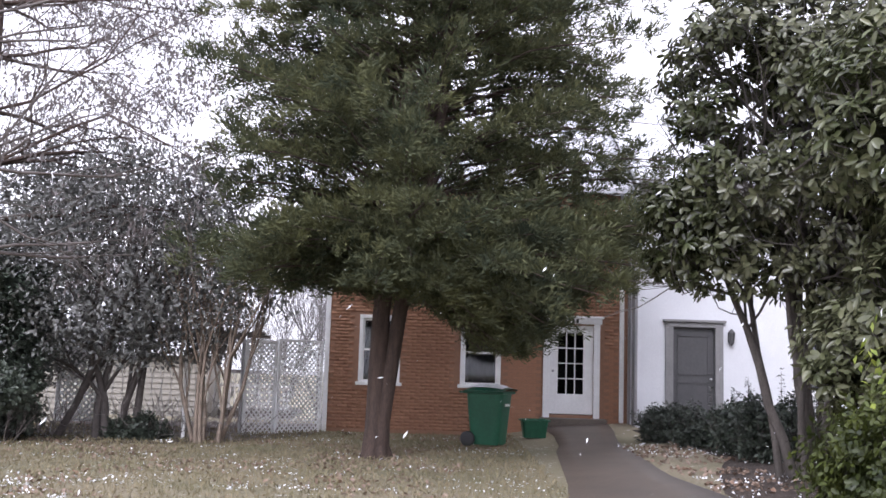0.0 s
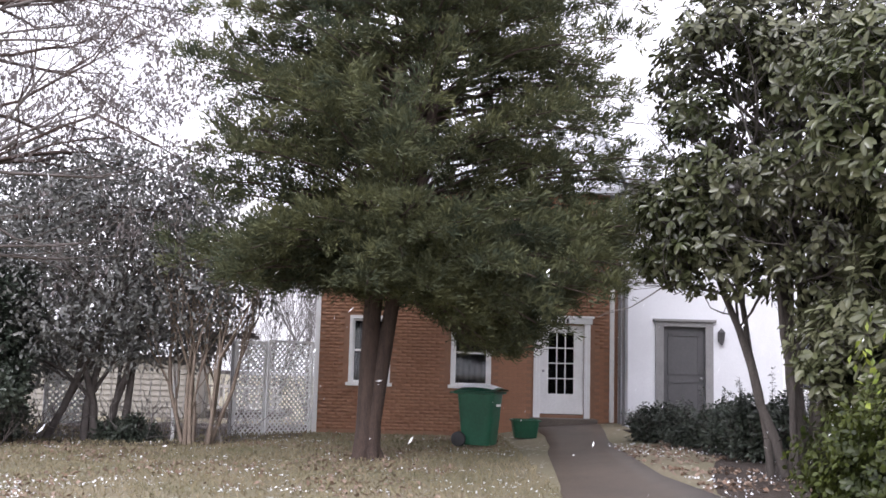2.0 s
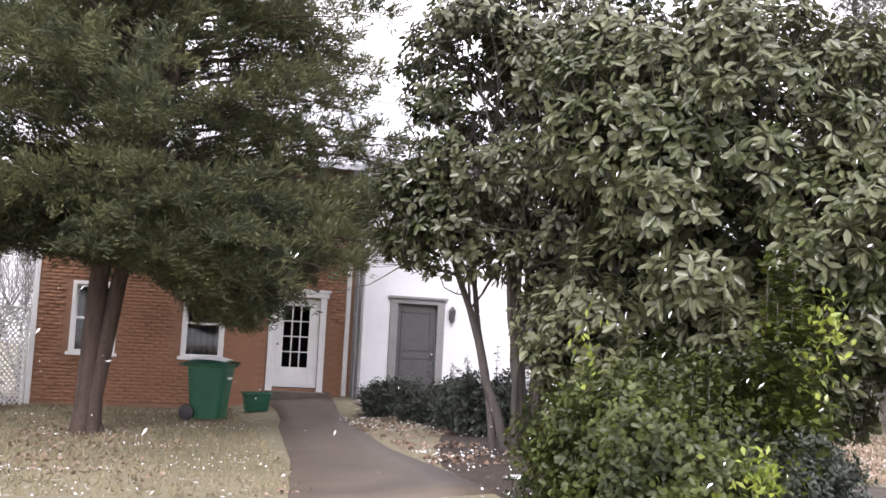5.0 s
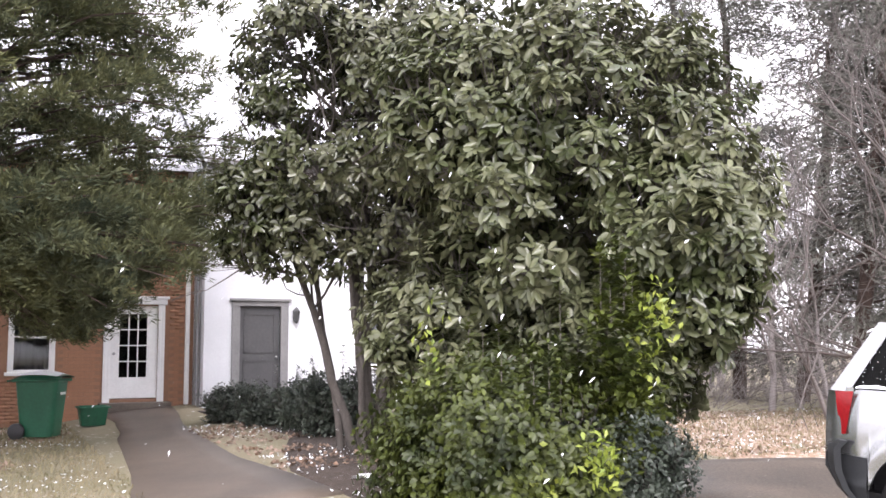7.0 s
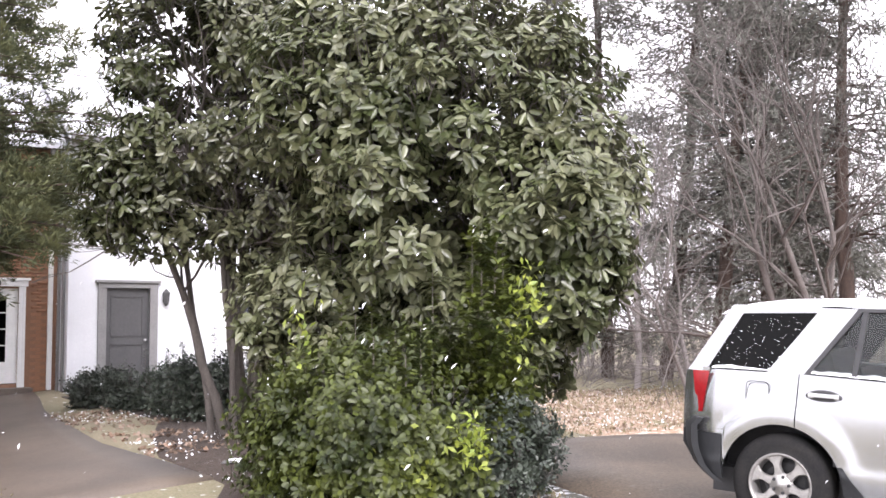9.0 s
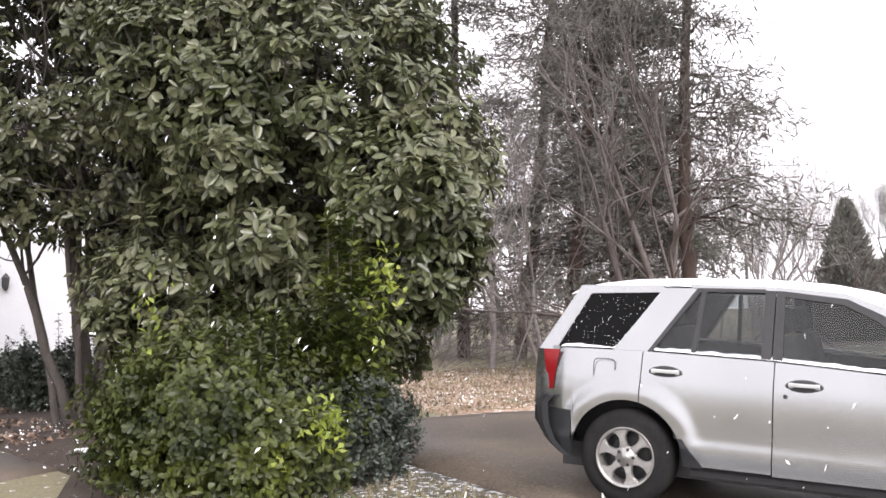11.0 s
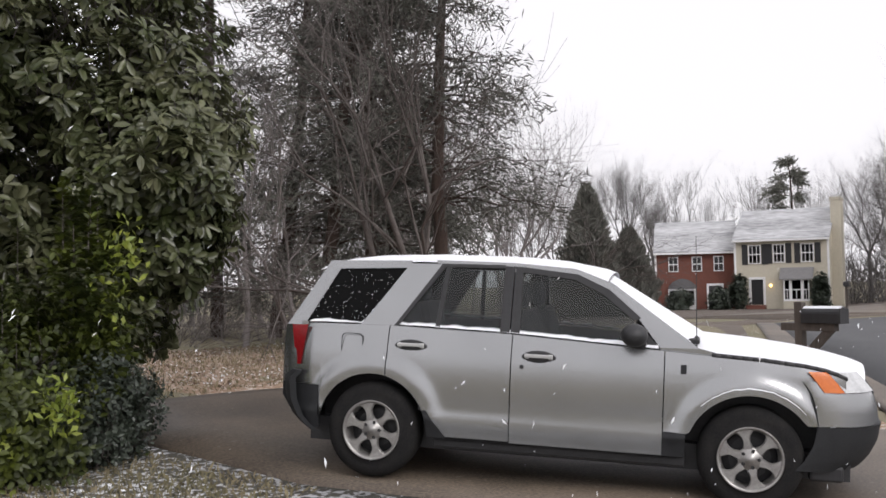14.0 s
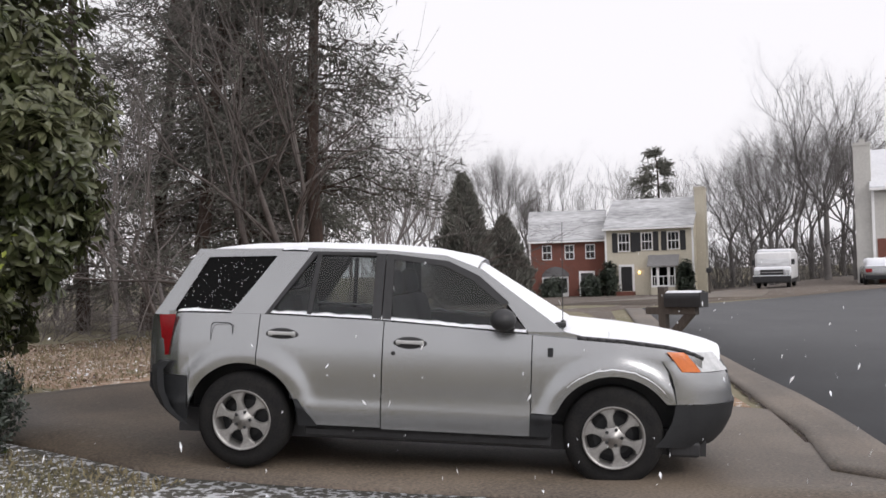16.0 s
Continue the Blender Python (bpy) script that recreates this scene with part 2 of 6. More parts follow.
M_tyre = mat("tyre_rubber", (0.013, 0.013, 0.014), (0.022, 0.021, 0.020), 10, 0.85, bump=0.004, spec=0.15)
M_alloy = mat("alloy_wheel", (0.40, 0.39, 0.375), (0.30, 0.29, 0.28), 12, 0.38, 0.7)
M_red = mat("red_lens", (0.27, 0.012, 0.016), (0.20, 0.010, 0.012), 6, 0.15)
M_amber = mat("amber_lens", (0.62, 0.16, 0.03), (0.55, 0.13, 0.02), 6, 0.15)
M_clear = mat("clear_lens", (0.62, 0.63, 0.64), (0.42, 0.43, 0.44), 14, 0.12)
M_seat = mat("grey_seat_cloth", (0.17, 0.17, 0.18), (0.12, 0.12, 0.13), 8, 0.9)
M_vanwhite = mat("white_van_paint", (0.74, 0.74, 0.75), (0.66, 0.66, 0.67), 2, 0.4)
M_litter = mat("dead_leaves", (0.16, 0.095, 0.062), (0.32, 0.25, 0.20), 4, 0.85, vary=0.5)


def glass(name, tint=(0.9, 0.92, 0.92), rough=0.02, see=0.75):
    """A pane: clear body with a mirror film."""
    m = bpy.data.materials.new(name)
    m.use_nodes = True
    n, l = m.node_tree.nodes, m.node_tree.links
    n.remove(n["Principled BSDF"])
    tr, gl, fr, mx = n.new("ShaderNodeBsdfTransparent"), n.new("ShaderNodeBsdfGlossy"), n.new("ShaderNodeFresnel"), n.new("ShaderNodeMixShader")
    tr.inputs[0].default_value, gl.inputs["Roughness"].default_value, fr.inputs[0].default_value = (*[c * see for c in tint], 1), rough, 1.45 if see > 0.05 else 1.25
    l.new(fr.outputs[0], mx.inputs[0])
    l.new(tr.outputs[0], mx.inputs[1])
    l.new(gl.outputs[0], mx.inputs[2])
    l.new(mx.outputs[0], n["Material Output"].inputs[0])
    return m


M_glass, M_tint, M_privacy = glass("window_glass"), glass("car_glass", see=0.80), glass("privacy_glass", see=0.03)
lamp_glow = bpy.data.materials.new("lamp_glow")
lamp_glow.use_nodes = True
lamp_glow.node_tree.nodes["Principled BSDF"].inputs["Emission Color"].default_value = (1, 0.62, 0.18, 1)
lamp_glow.node_tree.nodes["Principled BSDF"].inputs["Emission Strength"].default_value = 4.0

# ---- ground, road, paths
def axis_steps(lo, hi, inner_lo, inner_hi, fine):
    far = [inner_hi + (hi - inner_hi) * (k / 24) ** 2.2 for k in range(1, 25)]
    low = [inner_lo + (lo - inner_lo) * (k / 24) ** 2.2 for k in range(24, 0, -1)]
    return low + list(np.arange(inner_lo, inner_hi, fine)) + [inner_hi] + far


bm = sheet(bmesh.new(), lambda x, y: (x, y, ground_z(x, y)), axis_steps(-900, 1200, -14, 30, 0.4), axis_steps(-900, 1200, -6, 34, 0.4))
tagged(part("ground", smooth(bm), M_grass), "pale winter lawn of tan grass dusted with snow", "lawn", kind="structure")


def strip(name, left, right, z0, material, label, category, thick=0.10, cuts=6):
    """A slab between two lines of equally many points, lying z0 above the land."""
    L, R = [], []
    for side, out in ((left, L), (right, R)):
        for a, b in zip(side[:-1], side[1:]):
            out += [(a[0] + (b[0] - a[0]) * k / cuts, a[1] + (b[1] - a[1]) * k / cuts) for k in range(cuts)]
        out.append(side[-1])
    bm = bmesh.new()
    vs = [0, 0.25, 0.5, 0.75, 1]

    def at(i, v):
        p = Vector(L[i]).lerp(Vector(R[i]), v)
        return (p.x, p.y, ground_z(p.x, p.y) + z0)
    sheet(bm, at, range(len(L)), vs)
    bmesh.ops.recalc_face_normals(bm, faces=bm.faces)
    if sum(f.normal.z for f in bm.faces) < 0:
        bmesh.ops.reverse_faces(bm, faces=bm.faces)
    edge = [e for e in bm.edges if e.is_boundary]
    r = bmesh.ops.extrude_edge_only(bm, edges=edge)
    for v in r["geom"]:
        if isinstance(v, bmesh.types.BMVert):
            v.co.z -= thick
    ob = part(name, smooth(bm), material)
    return tagged(ob, label, category, kind="structure")


strip("road", [(5.5, -12), (6.0, -3), (8.5, 0.72), (10.4, 1.4), (11.6, 1.9), (15.4, 3.6), (22, 6.6), (30, 9.6)],
      [(70, -30), (66, -12), (60, -2), (54, 2.5), (50, 4.6), (41, 7.0), (36, 8.4), (32, 9.4)], 0.035, M_asphalt, "dark grey asphalt street, damp and bare", "road", cuts=12)
strip("gutter", [(5.0, -12), (5.5, -3), (7.5, 1.0), (9.1, 1.45), (10.4, 1.98), (13.1, 3.05), (21.5, 7.0), (29.6, 10.0)],
      [(5.5, -12), (6.0, -3), (8.5, 0.72), (10.4, 1.4), (11.6, 1.9), (15.4, 3.6), (22, 6.6), (30, 9.6)], 0.040, M_drive, "worn concrete gutter along the street", "kerb")
strip("driveway", [(7.0, -1.0), (6.35, 1.5), (5.9, 3.1), (5.32, 5.15), (5.45, 7.15), (6.6, 9.1)],
      [(7.5, -1.0), (8.6, 1.35), (10.4, 1.98), (10.9, 4.5), (9.6, 7.2), (8.6, 8.7)], 0.028, M_drive, "brown stained concrete driveway under the parked car", "driveway")
strip("leafy_lawn", [(5.9, 9.0), (6.7, 8.5), (8.6, 8.75), (9.7, 7.2), (11.0, 4.6), (10.6, 2.2)],
      [(6.8, 14.6), (9.5, 16.5), (13, 15.2), (16, 12), (18, 8), (20, 6.6)], 0.010, M_straw, "pinkish tan lawn strewn with fallen leaves", "lawn")
strip("pavement", [(1.10, 8.9), (1.50, 11.9), (1.85, 16.3), (2.02, 17.3), (2.15, 19.3), (2.0, 20.75)],
      [(3.00, 8.9), (2.75, 12.1), (2.98, 16.6), (3.07, 17.6), (3.3, 19.3), (3.4, 20.75)], 0.02, M_path, "damp brown concrete walk leading to the front door", "path")
strip("planting_bed", [(1.9, 6.4), (3.0, 8.6), (2.95, 10.5), (3.35, 12.2), (3.95, 14.0), (4.0, 16.6), (3.7, 19.6)],
      [(4.6, 6.0), (5.2, 7.1), (5.8, 8.8), (6.3, 10.5), (7.0, 12.5), (7.2, 15.5), (7.2, 19.8)], 0.008, M_mulch, "dark mulch bed with leaf litter and snow crumbs", "planting bed")
strip("snowy_verge", [(3.6, 0.0), (3.2, 2.6), (2.95, 5.2), (3.0, 7.2), (3.4, 9.0)],
      [(6.5, 0.6), (5.86, 3.1), (5.28, 5.15), (5.41, 7.15), (6.3, 8.8)], 0.014, M_verge, "verge of short grass and litter dusted with snow", "verge")
strip("planting_bed", [(-14, 16.3), (-8, 16.6), (-5.5, 16.5), (-3.8, 17.1), (-2.6, 19.6)],
      [(-14, 19.5), (-8, 19.0), (-5.5, 18.7), (-4.0, 18.8), (-2.6, 21.0)], 0.006, M_mulch, "strip of dark leaf mould along the fence", "planting bed")

# ---- the two near houses
def wall(name, x0, x1, z0, z1, y0, y1, openings, material, parent=None, label=""):
    """A wall along x with rectangular openings (x0, x1, z0, z1) through it."""
    xs = sorted({x0, x1, *[o[0] for o in openings], *[o[1] for o in openings]})
    zs = sorted({z0, z1, *[o[2] for o in openings], *[o[3] for o in openings]})
    bm = bmesh.new()
    for a, b in zip(xs[:-1], xs[1:]):
        for c, d in zip(zs[:-1], zs[1:]):
            if not any(o[0] <= (a + b) / 2 <= o[1] and o[2] <= (c + d) / 2 <= o[3] for o in openings):
                box(bm, a, b, y0, y1, c, d)
    bmesh.ops.remove_doubles(bm, verts=bm.verts, dist=0.0001)
    seen = {}
    for f in bm.faces:
        seen.setdefault(frozenset(f.verts), []).append(f)
    bmesh.ops.delete(bm, geom=[f for fs in seen.values() if len(fs) > 1 for f in fs], context="FACES")
    return part(name, bm, material, parent, label)


def gable(bm, x0, x1, y0, y1, z0, z1, over=0.25, thick=0.14):
    """Two roof slopes whose ridge runs along x."""
    ym = (y0 + y1) / 2
    k = (z1 - z0) / (ym - y0)
    for ya, za in ((y0 - over, z0 - k * over), (y1 + over, z0 - k * over)):
        v = [bm.verts.new(p) for p in ((x0 - 0.1, ya, za), (x1 + 0.1, ya, za), (x1 + 0.1, ym, z1), (x0 - 0.1, ym, z1))]
        w = [bm.verts.new((q.co.x, q.co.y, q.co.z + thick)) for q in v]
        for f in (v, w[::-1], (v[0], v[1], w[1], w[0]), (v[1], v[2], w[2], w[1]), (v[2], v[3], w[3], w[2]), (v[3], v[0], w[0], w[3])):
            bm.faces.new(f)
    bmesh.ops.recalc_face_normals(bm, faces=bm.faces)
    return bm


FY, WY = 21.15, 19.95  # planes of the brick and of the white front
W1, W2, DR = (-1.80, -0.98, 1.14, 2.52), (0.36, 1.16, 1.14, 2.52), (2.23, 3.16, 0.58, 2.47)
brick_house = thing("brick_house", "red brick townhouse with white door and white windows", "house", (0, 0, 0))
wall("wall", -2.50, 3.88, -0.3, 5.35, FY + 0.003, FY + 0.25, [W1, W2, DR], M_mortar, brick_house, "mortar backing behind the bricks")
part("side_wall", boxes((-2.49, -2.25, FY + 0.25, 29.5, -1.2, 5.35)), M_brick, brick_house)
part("rear_wall", boxes((-2.49, 3.88, 29.5, 29.7, -1.5, 5.35)), M_brick, brick_house)
part("inner_floor", boxes((-2.25, 3.88, FY + 0.25, 29.5, 0.40, 0.52)), M_dark, brick_house)
part("roof", gable(bmesh.new(), -2.6, 3.85, FY - 0.05, 29.6, 5.42, 8.1), M_roof, brick_house, "roof white with snow")
# near-black partition, added so that the panes look into darkness
part("added_dark_partition", boxes((-2.2, 3.86, FY + 1.1, FY + 1.2, 0.52, 5.3)), M_dark, brick_house)
part("corner_board", boxes((-2.56, -2.46, FY - 0.03, FY + 0.1, 0.05, 5.35)), M_white, brick_house)
part("downspout", boxes((3.70, 3.79, FY - 0.10, FY - 0.01, 0.45, 5.3), bevel=0.015), M_white, brick_house)
part("foundation", boxes((-2.50, 2.05, FY - 0.02, FY + 0.01, -0.25, 0.16)), M_mortar, brick_house)
part("doorstep", boxes((2.02, 3.40, FY - 0.40, FY + 0.2, 0.2, 0.52), bevel=0.015), M_path, brick_house, "mossy concrete doorstep")


def sash_window(parent, x0, x1, z0, z1, y, curtain=True):
    """A double-hung window set in an opening."""
    w = new("window")
    w.parent = parent
    f = 0.045
    part("window_frame", boxes((x0 - 0.03, x0 + f, y - 0.02, y + 0.08, z0, z1), (x1 - f, x1 + 0.03, y - 0.02, y + 0.08, z0, z1), (x0 - 0.03, x1 + 0.03, y - 0.022, y + 0.082, z1 - 0.02, z1 + 0.05)), M_white, w)
    part("window_sill", boxes((x0 - 0.08, x1 + 0.08, y - 0.06, y + 0.1, z0 - 0.06, z0 + 0.01), bevel=0.008), M_white, w)
    zm = z0 + (z1 - z0) * 0.5
    for a, b, d in ((z0 + 0.012, zm + 0.02, 0.02), (zm - 0.02, z1 - 0.03, 0.055)):
        part("sash", boxes((x0 + f, x1 - f, y + d, y + d + 0.03, a, a + 0.045), (x0 + f, x1 - f, y + d, y + d + 0.03, b - 0.04, b), (x0 + f, x0 + f + 0.035, y + d, y + d + 0.03, a + 0.045, b - 0.04), (x1 - f - 0.035, x1 - f, y + d, y + d + 0.03, a + 0.045, b - 0.04)), M_white, w)
        g = part("pane", boxes((x0 + f + 0.03, x1 - f - 0.03, y + d + 0.012, y + d + 0.016, a + 0.04, b - 0.035)), M_glass, w)
        g.visible_shadow = False
    if curtain:
        bm = sheet(bmesh.new(), lambda u, v: (x0 + (x1 - x0) * u, y + 0.2 + 0.025 * math.sin(u * 40), z0 - 0.05 + v * (z1 - z0 + 0.1)), np.linspace(0, 1, 60), (0, 1))
        part("curtain", smooth(bm), M_curtain, w)
    return w


sash_window(brick_house, *W1, FY)
sash_window(brick_house, *W2, FY)
# the white front door with its surround
front_door = new("front_door")
front_door.parent = brick_house
x0, x1, z0, z1 = DR
GX0, GX1, GZ0, GZ1 = 2.41, 2.95, 1.02, 2.31
part("pilaster", boxes((2.09, 2.23, FY - 0.05, FY + 0.03, 0.52, 2.50), (2.12, 2.15, FY - 0.06, FY - 0.049, 0.72, 2.40), (2.18, 2.21, FY - 0.06, FY - 0.049, 0.72, 2.40), bevel=0.004), M_white, front_door)
part("pilaster", boxes((3.16, 3.29, FY - 0.05, FY + 0.03, 0.52, 2.50), (3.19, 3.21, FY - 0.06, FY - 0.049, 0.72, 2.40), (3.24, 3.26, FY - 0.06, FY - 0.049, 0.72, 2.40), bevel=0.004), M_white, front_door)
part("lintel", boxes((2.05, 3.33, FY - 0.07, FY + 0.03, 2.503, 2.62), (2.01, 3.37, FY - 0.11, FY + 0.03, 2.62, 2.67), bevel=0.006), M_white, front_door)
part("door_leaf", boxes((x0, GX0, FY + 0.05, FY + 0.10, z0 + 0.02, z1), (GX1, x1, FY + 0.05, FY + 0.10, z0 + 0.02, z1), (GX0, GX1, FY + 0.05, FY + 0.10, z0 + 0.02, GZ0), (GX0, GX1, FY + 0.05, FY + 0.10, GZ1, z1),
     (2.37, 2.99, FY + 0.035, FY + 0.05, 0.66, 0.68), (2.37, 2.99, FY + 0.035, FY + 0.05, 0.90, 0.92), (2.37, 2.39, FY + 0.035, FY + 0.05, 0.68, 0.90), (2.97, 2.99, FY + 0.035, FY + 0.05, 0.68, 0.90)), M_white, front_door)
for i in range(3):
    for j in range(4):
        px, pz = (GX1 - GX0) / 3, (GZ1 - GZ0) / 4
        part("pane", boxes((GX0 + i * px, GX0 + (i + 1) * px, FY + 0.075, FY + 0.08, GZ0 + j * pz, GZ0 + (j + 1) * pz)), M_glass, front_door)
for k in (1, 2):
    xm = GX0 + k * (GX1 - GX0) / 3
    part("muntin", boxes((xm - 0.012, xm + 0.012, FY + 0.05, FY + 0.074, GZ0, GZ1)), M_white, front_door)
for k in (1, 2, 3):
    zm = GZ0 + k * (GZ1 - GZ0) / 4
    part("muntin", boxes((GX0, GX1, FY + 0.048, FY + 0.072, zm - 0.012, zm + 0.012)), M_white, front_door)
part("door_handle", ball(rod(bmesh.new(), (2.30, FY + 0.05, 1.50), (2.30, FY, 1.50), 0.012), (2.30, FY - 0.005, 1.50), 0.03, 0.025, 0.03), M_steel, front_door)
for k in range(4):
    part("number_bar", boxes((2.52 + k * 0.085, 2.57 + k * 0.085, FY - 0.078, FY - 0.07, 2.52, 2.605)), M_black, front_door)
# wall lamp and sign on the brick
lamp = thing("wall_lantern", "small brass wall lantern glowing yellow beside the door", "wall lamp", (1.90, FY, 2.30))
part("backplate", boxes((-0.04, 0.04, -0.03, 0.0, -0.02, 0.14), bevel=0.005), M_black, lamp)
part("cage_base", boxes((-0.05, 0.05, -0.17, -0.05, -0.03, -0.01)), M_black, lamp)
part("cage_cap", rod(bmesh.new(), (0, -0.11, 0.15), (0, -0.11, 0.25), 0.06, 0.005), M_black, lamp)
part("arm", boxes((-0.012, 0.012, -0.06, -0.02, 0.13, 0.16)), M_black, lamp)
part("stem", rod(bmesh.new(), (0.05, -0.06, -0.01), (0.05, -0.06, 0.16), 0.005, n=6), M_black, lamp)
part("bulb", ball(bmesh.new(), (0, -0.11, 0.07), 0.032, 0.032, 0.055), lamp_glow, lamp, "glowing warm bulb")
sign = thing("name_sign", "small weathered grey sign fixed to the brick", "sign", (1.69, FY, 2.08))
part("board", boxes((-0.24, 0.24, -0.03, 0.0, -0.08, 0.05), bevel=0.006), M_greytrim, sign)
part("writing_bar", boxes((-0.18, 0.18, -0.034, -0.03, -0.045, 0.0)), M_white, sign)

# bricks: the courses of the front
BL, BH = 0.205, 0.070


def brick_bm(w):
    return boxes((-w / 2, w / 2, -0.003, 0.02, -BH / 2 + 0.005, BH / 2 - 0.005))


full_brick = None
verts, faces, near = [], [], []
rng = random.Random(5)
holes = [(W1[0] - 0.06, W1[1] + 0.06, W1[2] - 0.06, W1[3] + 0.08), (W2[0] - 0.06, W2[1] + 0.06, W2[2] - 0.06, W2[3] + 0.08), (2.07, 3.31, 0.0, 2.68)]
for row in range(74):
    z = 0.17 + BH * (row + 0.5)
    x = -2.455 + (0.5 * BL if row % 2 else 0.0)
    while x + BL < 3.70:
        a, b = x + 0.005, x + BL - 0.005
        x += BL
        if any(b > h[0] and a < h[1] and z + BH / 2 > h[2] and z - BH / 2 < h[3] for h in holes):
            continue
        if 1.2 < a < 3.6 and z < 2.0 and len(near) < 290:
            near.append(((a + b) / 2, z))
            continue
        y0 = FY - 0.004 - rng.random() * 0.003
        c = [(p, q, r) for p in (a, b) for q in (y0, FY + 0.014) for r in (z - BH / 2 + 0.005, z + BH / 2 - 0.005)]
        o = len(verts)
        verts += c
        faces += [(o, o + 4, o + 5, o + 1), (o + 4, o + 6, o + 7, o + 5), (o + 2, o, o + 1, o + 3), (o + 1, o + 5, o + 7, o + 3), (o, o + 2, o + 6, o + 4)]
tagged(mesh_part("brickwork", verts, faces, M_brick, brick_house, "weathered orange-red bricks"), kind="stuff")
NEAR_BRICKS = near

white_house = thing("white_house", "white stucco townhouse with grey door and snowy roof", "house")
GD, SW = (4.57, 5.41, 0.45, 2.45), (4.78, 5.55, 3.62, 5.0)
SW2 = (7.0, 7.8, 1.2, 2.35)
wall("wall", 3.87, 12.5, -0.3, 5.30, WY, WY + 0.25, [GD, SW, SW2], M_stucco, white_house)
part("side_wall", boxes((3.88, 4.12, WY + 0.25, 29.0, -0.5, 5.30)), M_stucco, white_house)
part("end_wall", boxes((12.25, 12.5, WY + 0.25, 29.0, -0.5, 5.30)), M_stucco, white_house)
part("rear_wall", boxes((3.88, 12.5, 29.0, 29.2, -0.5, 5.30)), M_stucco, white_house)
part("roof", gable(bmesh.new(), 3.86, 12.6, WY - 0.05, 29.1, 5.44, 8.1), M_roof, white_house, "roof white with snow")
# thin grey bar lying across the snowy front slope
part("roof_strip", boxes((5.0, 5.9, 22.75, 22.85, 7.12, 7.18)), M_greytrim, white_house, "dark strip above the snow")
part("gutter", boxes((3.80, 12.6, WY - 0.42, WY - 0.28, 5.24, 5.36), bevel=0.02), M_greytrim, white_house)
part("soffit", boxes((3.87, 12.5, WY - 0.30, WY - 0.002, 5.27, 5.31)), M_greytrim, white_house)
part("corner_board", boxes((3.855, 3.98, WY - 0.025, WY - 0.003, 0.3, 5.26)), M_stucco, white_house)
part("downspout", boxes((3.83, 3.866, WY + 0.35, WY + 0.45, 0.4, 5.25), (3.83, 3.866, WY + 0.8, WY + 0.92, 0.4, 5.25)), M_greytrim, white_house)
for sx in (4.42, 5.57):
    leaf_ob = part("shutter", boxes((sx, sx + 0.34, WY - 0.04, WY - 0.003, 3.60, 5.06)), M_greytrim, white_house)
    for k in range(19):
        part("slat", boxes((sx + 0.04, sx + 0.30, WY - 0.052, WY - 0.041, 3.66 + k * 0.07, 3.70 + k * 0.07)), M_greytrim, leaf_ob)
sash_window(white_house, *SW, WY)
sash_window(white_house, *SW2, WY)
grey_door = new("grey_door")
grey_door.parent = white_house
part("door_frame", boxes((4.41, 4.57, WY - 0.05, WY + 0.05, 0.42, 2.45), (5.41, 5.57, WY - 0.05, WY + 0.05, 0.42, 2.45), (4.405, 5.575, WY - 0.052, WY + 0.05, 2.45, 2.55), (4.36, 5.62, WY - 0.10, WY + 0.05, 2.55, 2.60), bevel=0.005), M_greytrim, grey_door, "mid grey painted door surround")
bm = boxes((4.57, 5.41, WY + 0.06, WY + 0.10, 0.45, 2.45))
for a, b, c, d in ((4.67, 5.31, 1.50, 2.30), (4.67, 5.31, 0.60, 1.36)):
    for e in ((a, b, c, c + 0.03), (a, b, d - 0.03, d), (a, a + 0.03, c, d), (b - 0.03, b, c, d)):
        box(bm, e[0], e[1], WY + 0.04, WY + 0.062, e[2], e[3])
part("door_leaf", bm, M_greydoor, grey_door, "dark grey storm door")
part("door_handle", ball(bmesh.new(), (5.34, WY + 0.03, 1.42), 0.03, 0.03, 0.03), M_steel, grey_door)
wl2 = thing("wall_lantern", "black iron wall lantern on white stucco beside the grey door", "wall lamp", (5.72, WY, 2.27))
part("backplate", boxes((-0.05, 0.05, -0.025, 0.0, -0.1, 0.1), bevel=0.008), M_black, wl2)
part("cage", rod(rod(rod(bmesh.new(), (0, -0.09, -0.12), (0, -0.09, 0.08), 0.05, 0.075, 6), (0, -0.09, 0.08), (0, -0.09, 0.17), 0.085, 0.01, 6), (0, -0.09, -0.17), (0, -0.09, -0.12), 0.01, 0.05, 6), M_greydoor, wl2)

# ---- green bin, tub, lattice fence
wheelie = thing("wheelie_bin", "dark green plastic wheelie bin with snow on its lid", "bin", (0.82, 17.95, 0), 66)
wheelie.location.z = ground_z(0.82, 17.95) + 0.01
bm = bmesh.new()
sheet(bm, lambda a, h: tuple(np.array([math.copysign(abs(math.cos(a)) ** 0.35, math.cos(a)) * (0.24 + 0.07 * h), math.copysign(abs(math.sin(a)) ** 0.35, math.sin(a)) * (0.27 + 0.09 * h), 0.04 + 0.94 * h])), np.linspace(0, 2 * math.pi, 33), (0, 0.3, 0.6, 0.86, 0.861, 1.0))
bmesh.ops.remove_doubles(bm, verts=bm.verts, dist=0.0005)
part("body", smooth(bm), M_bin, wheelie)
part("rim", boxes((-0.335, 0.335, -0.385, 0.385, 0.93, 0.985), bevel=0.02), M_bin, wheelie)
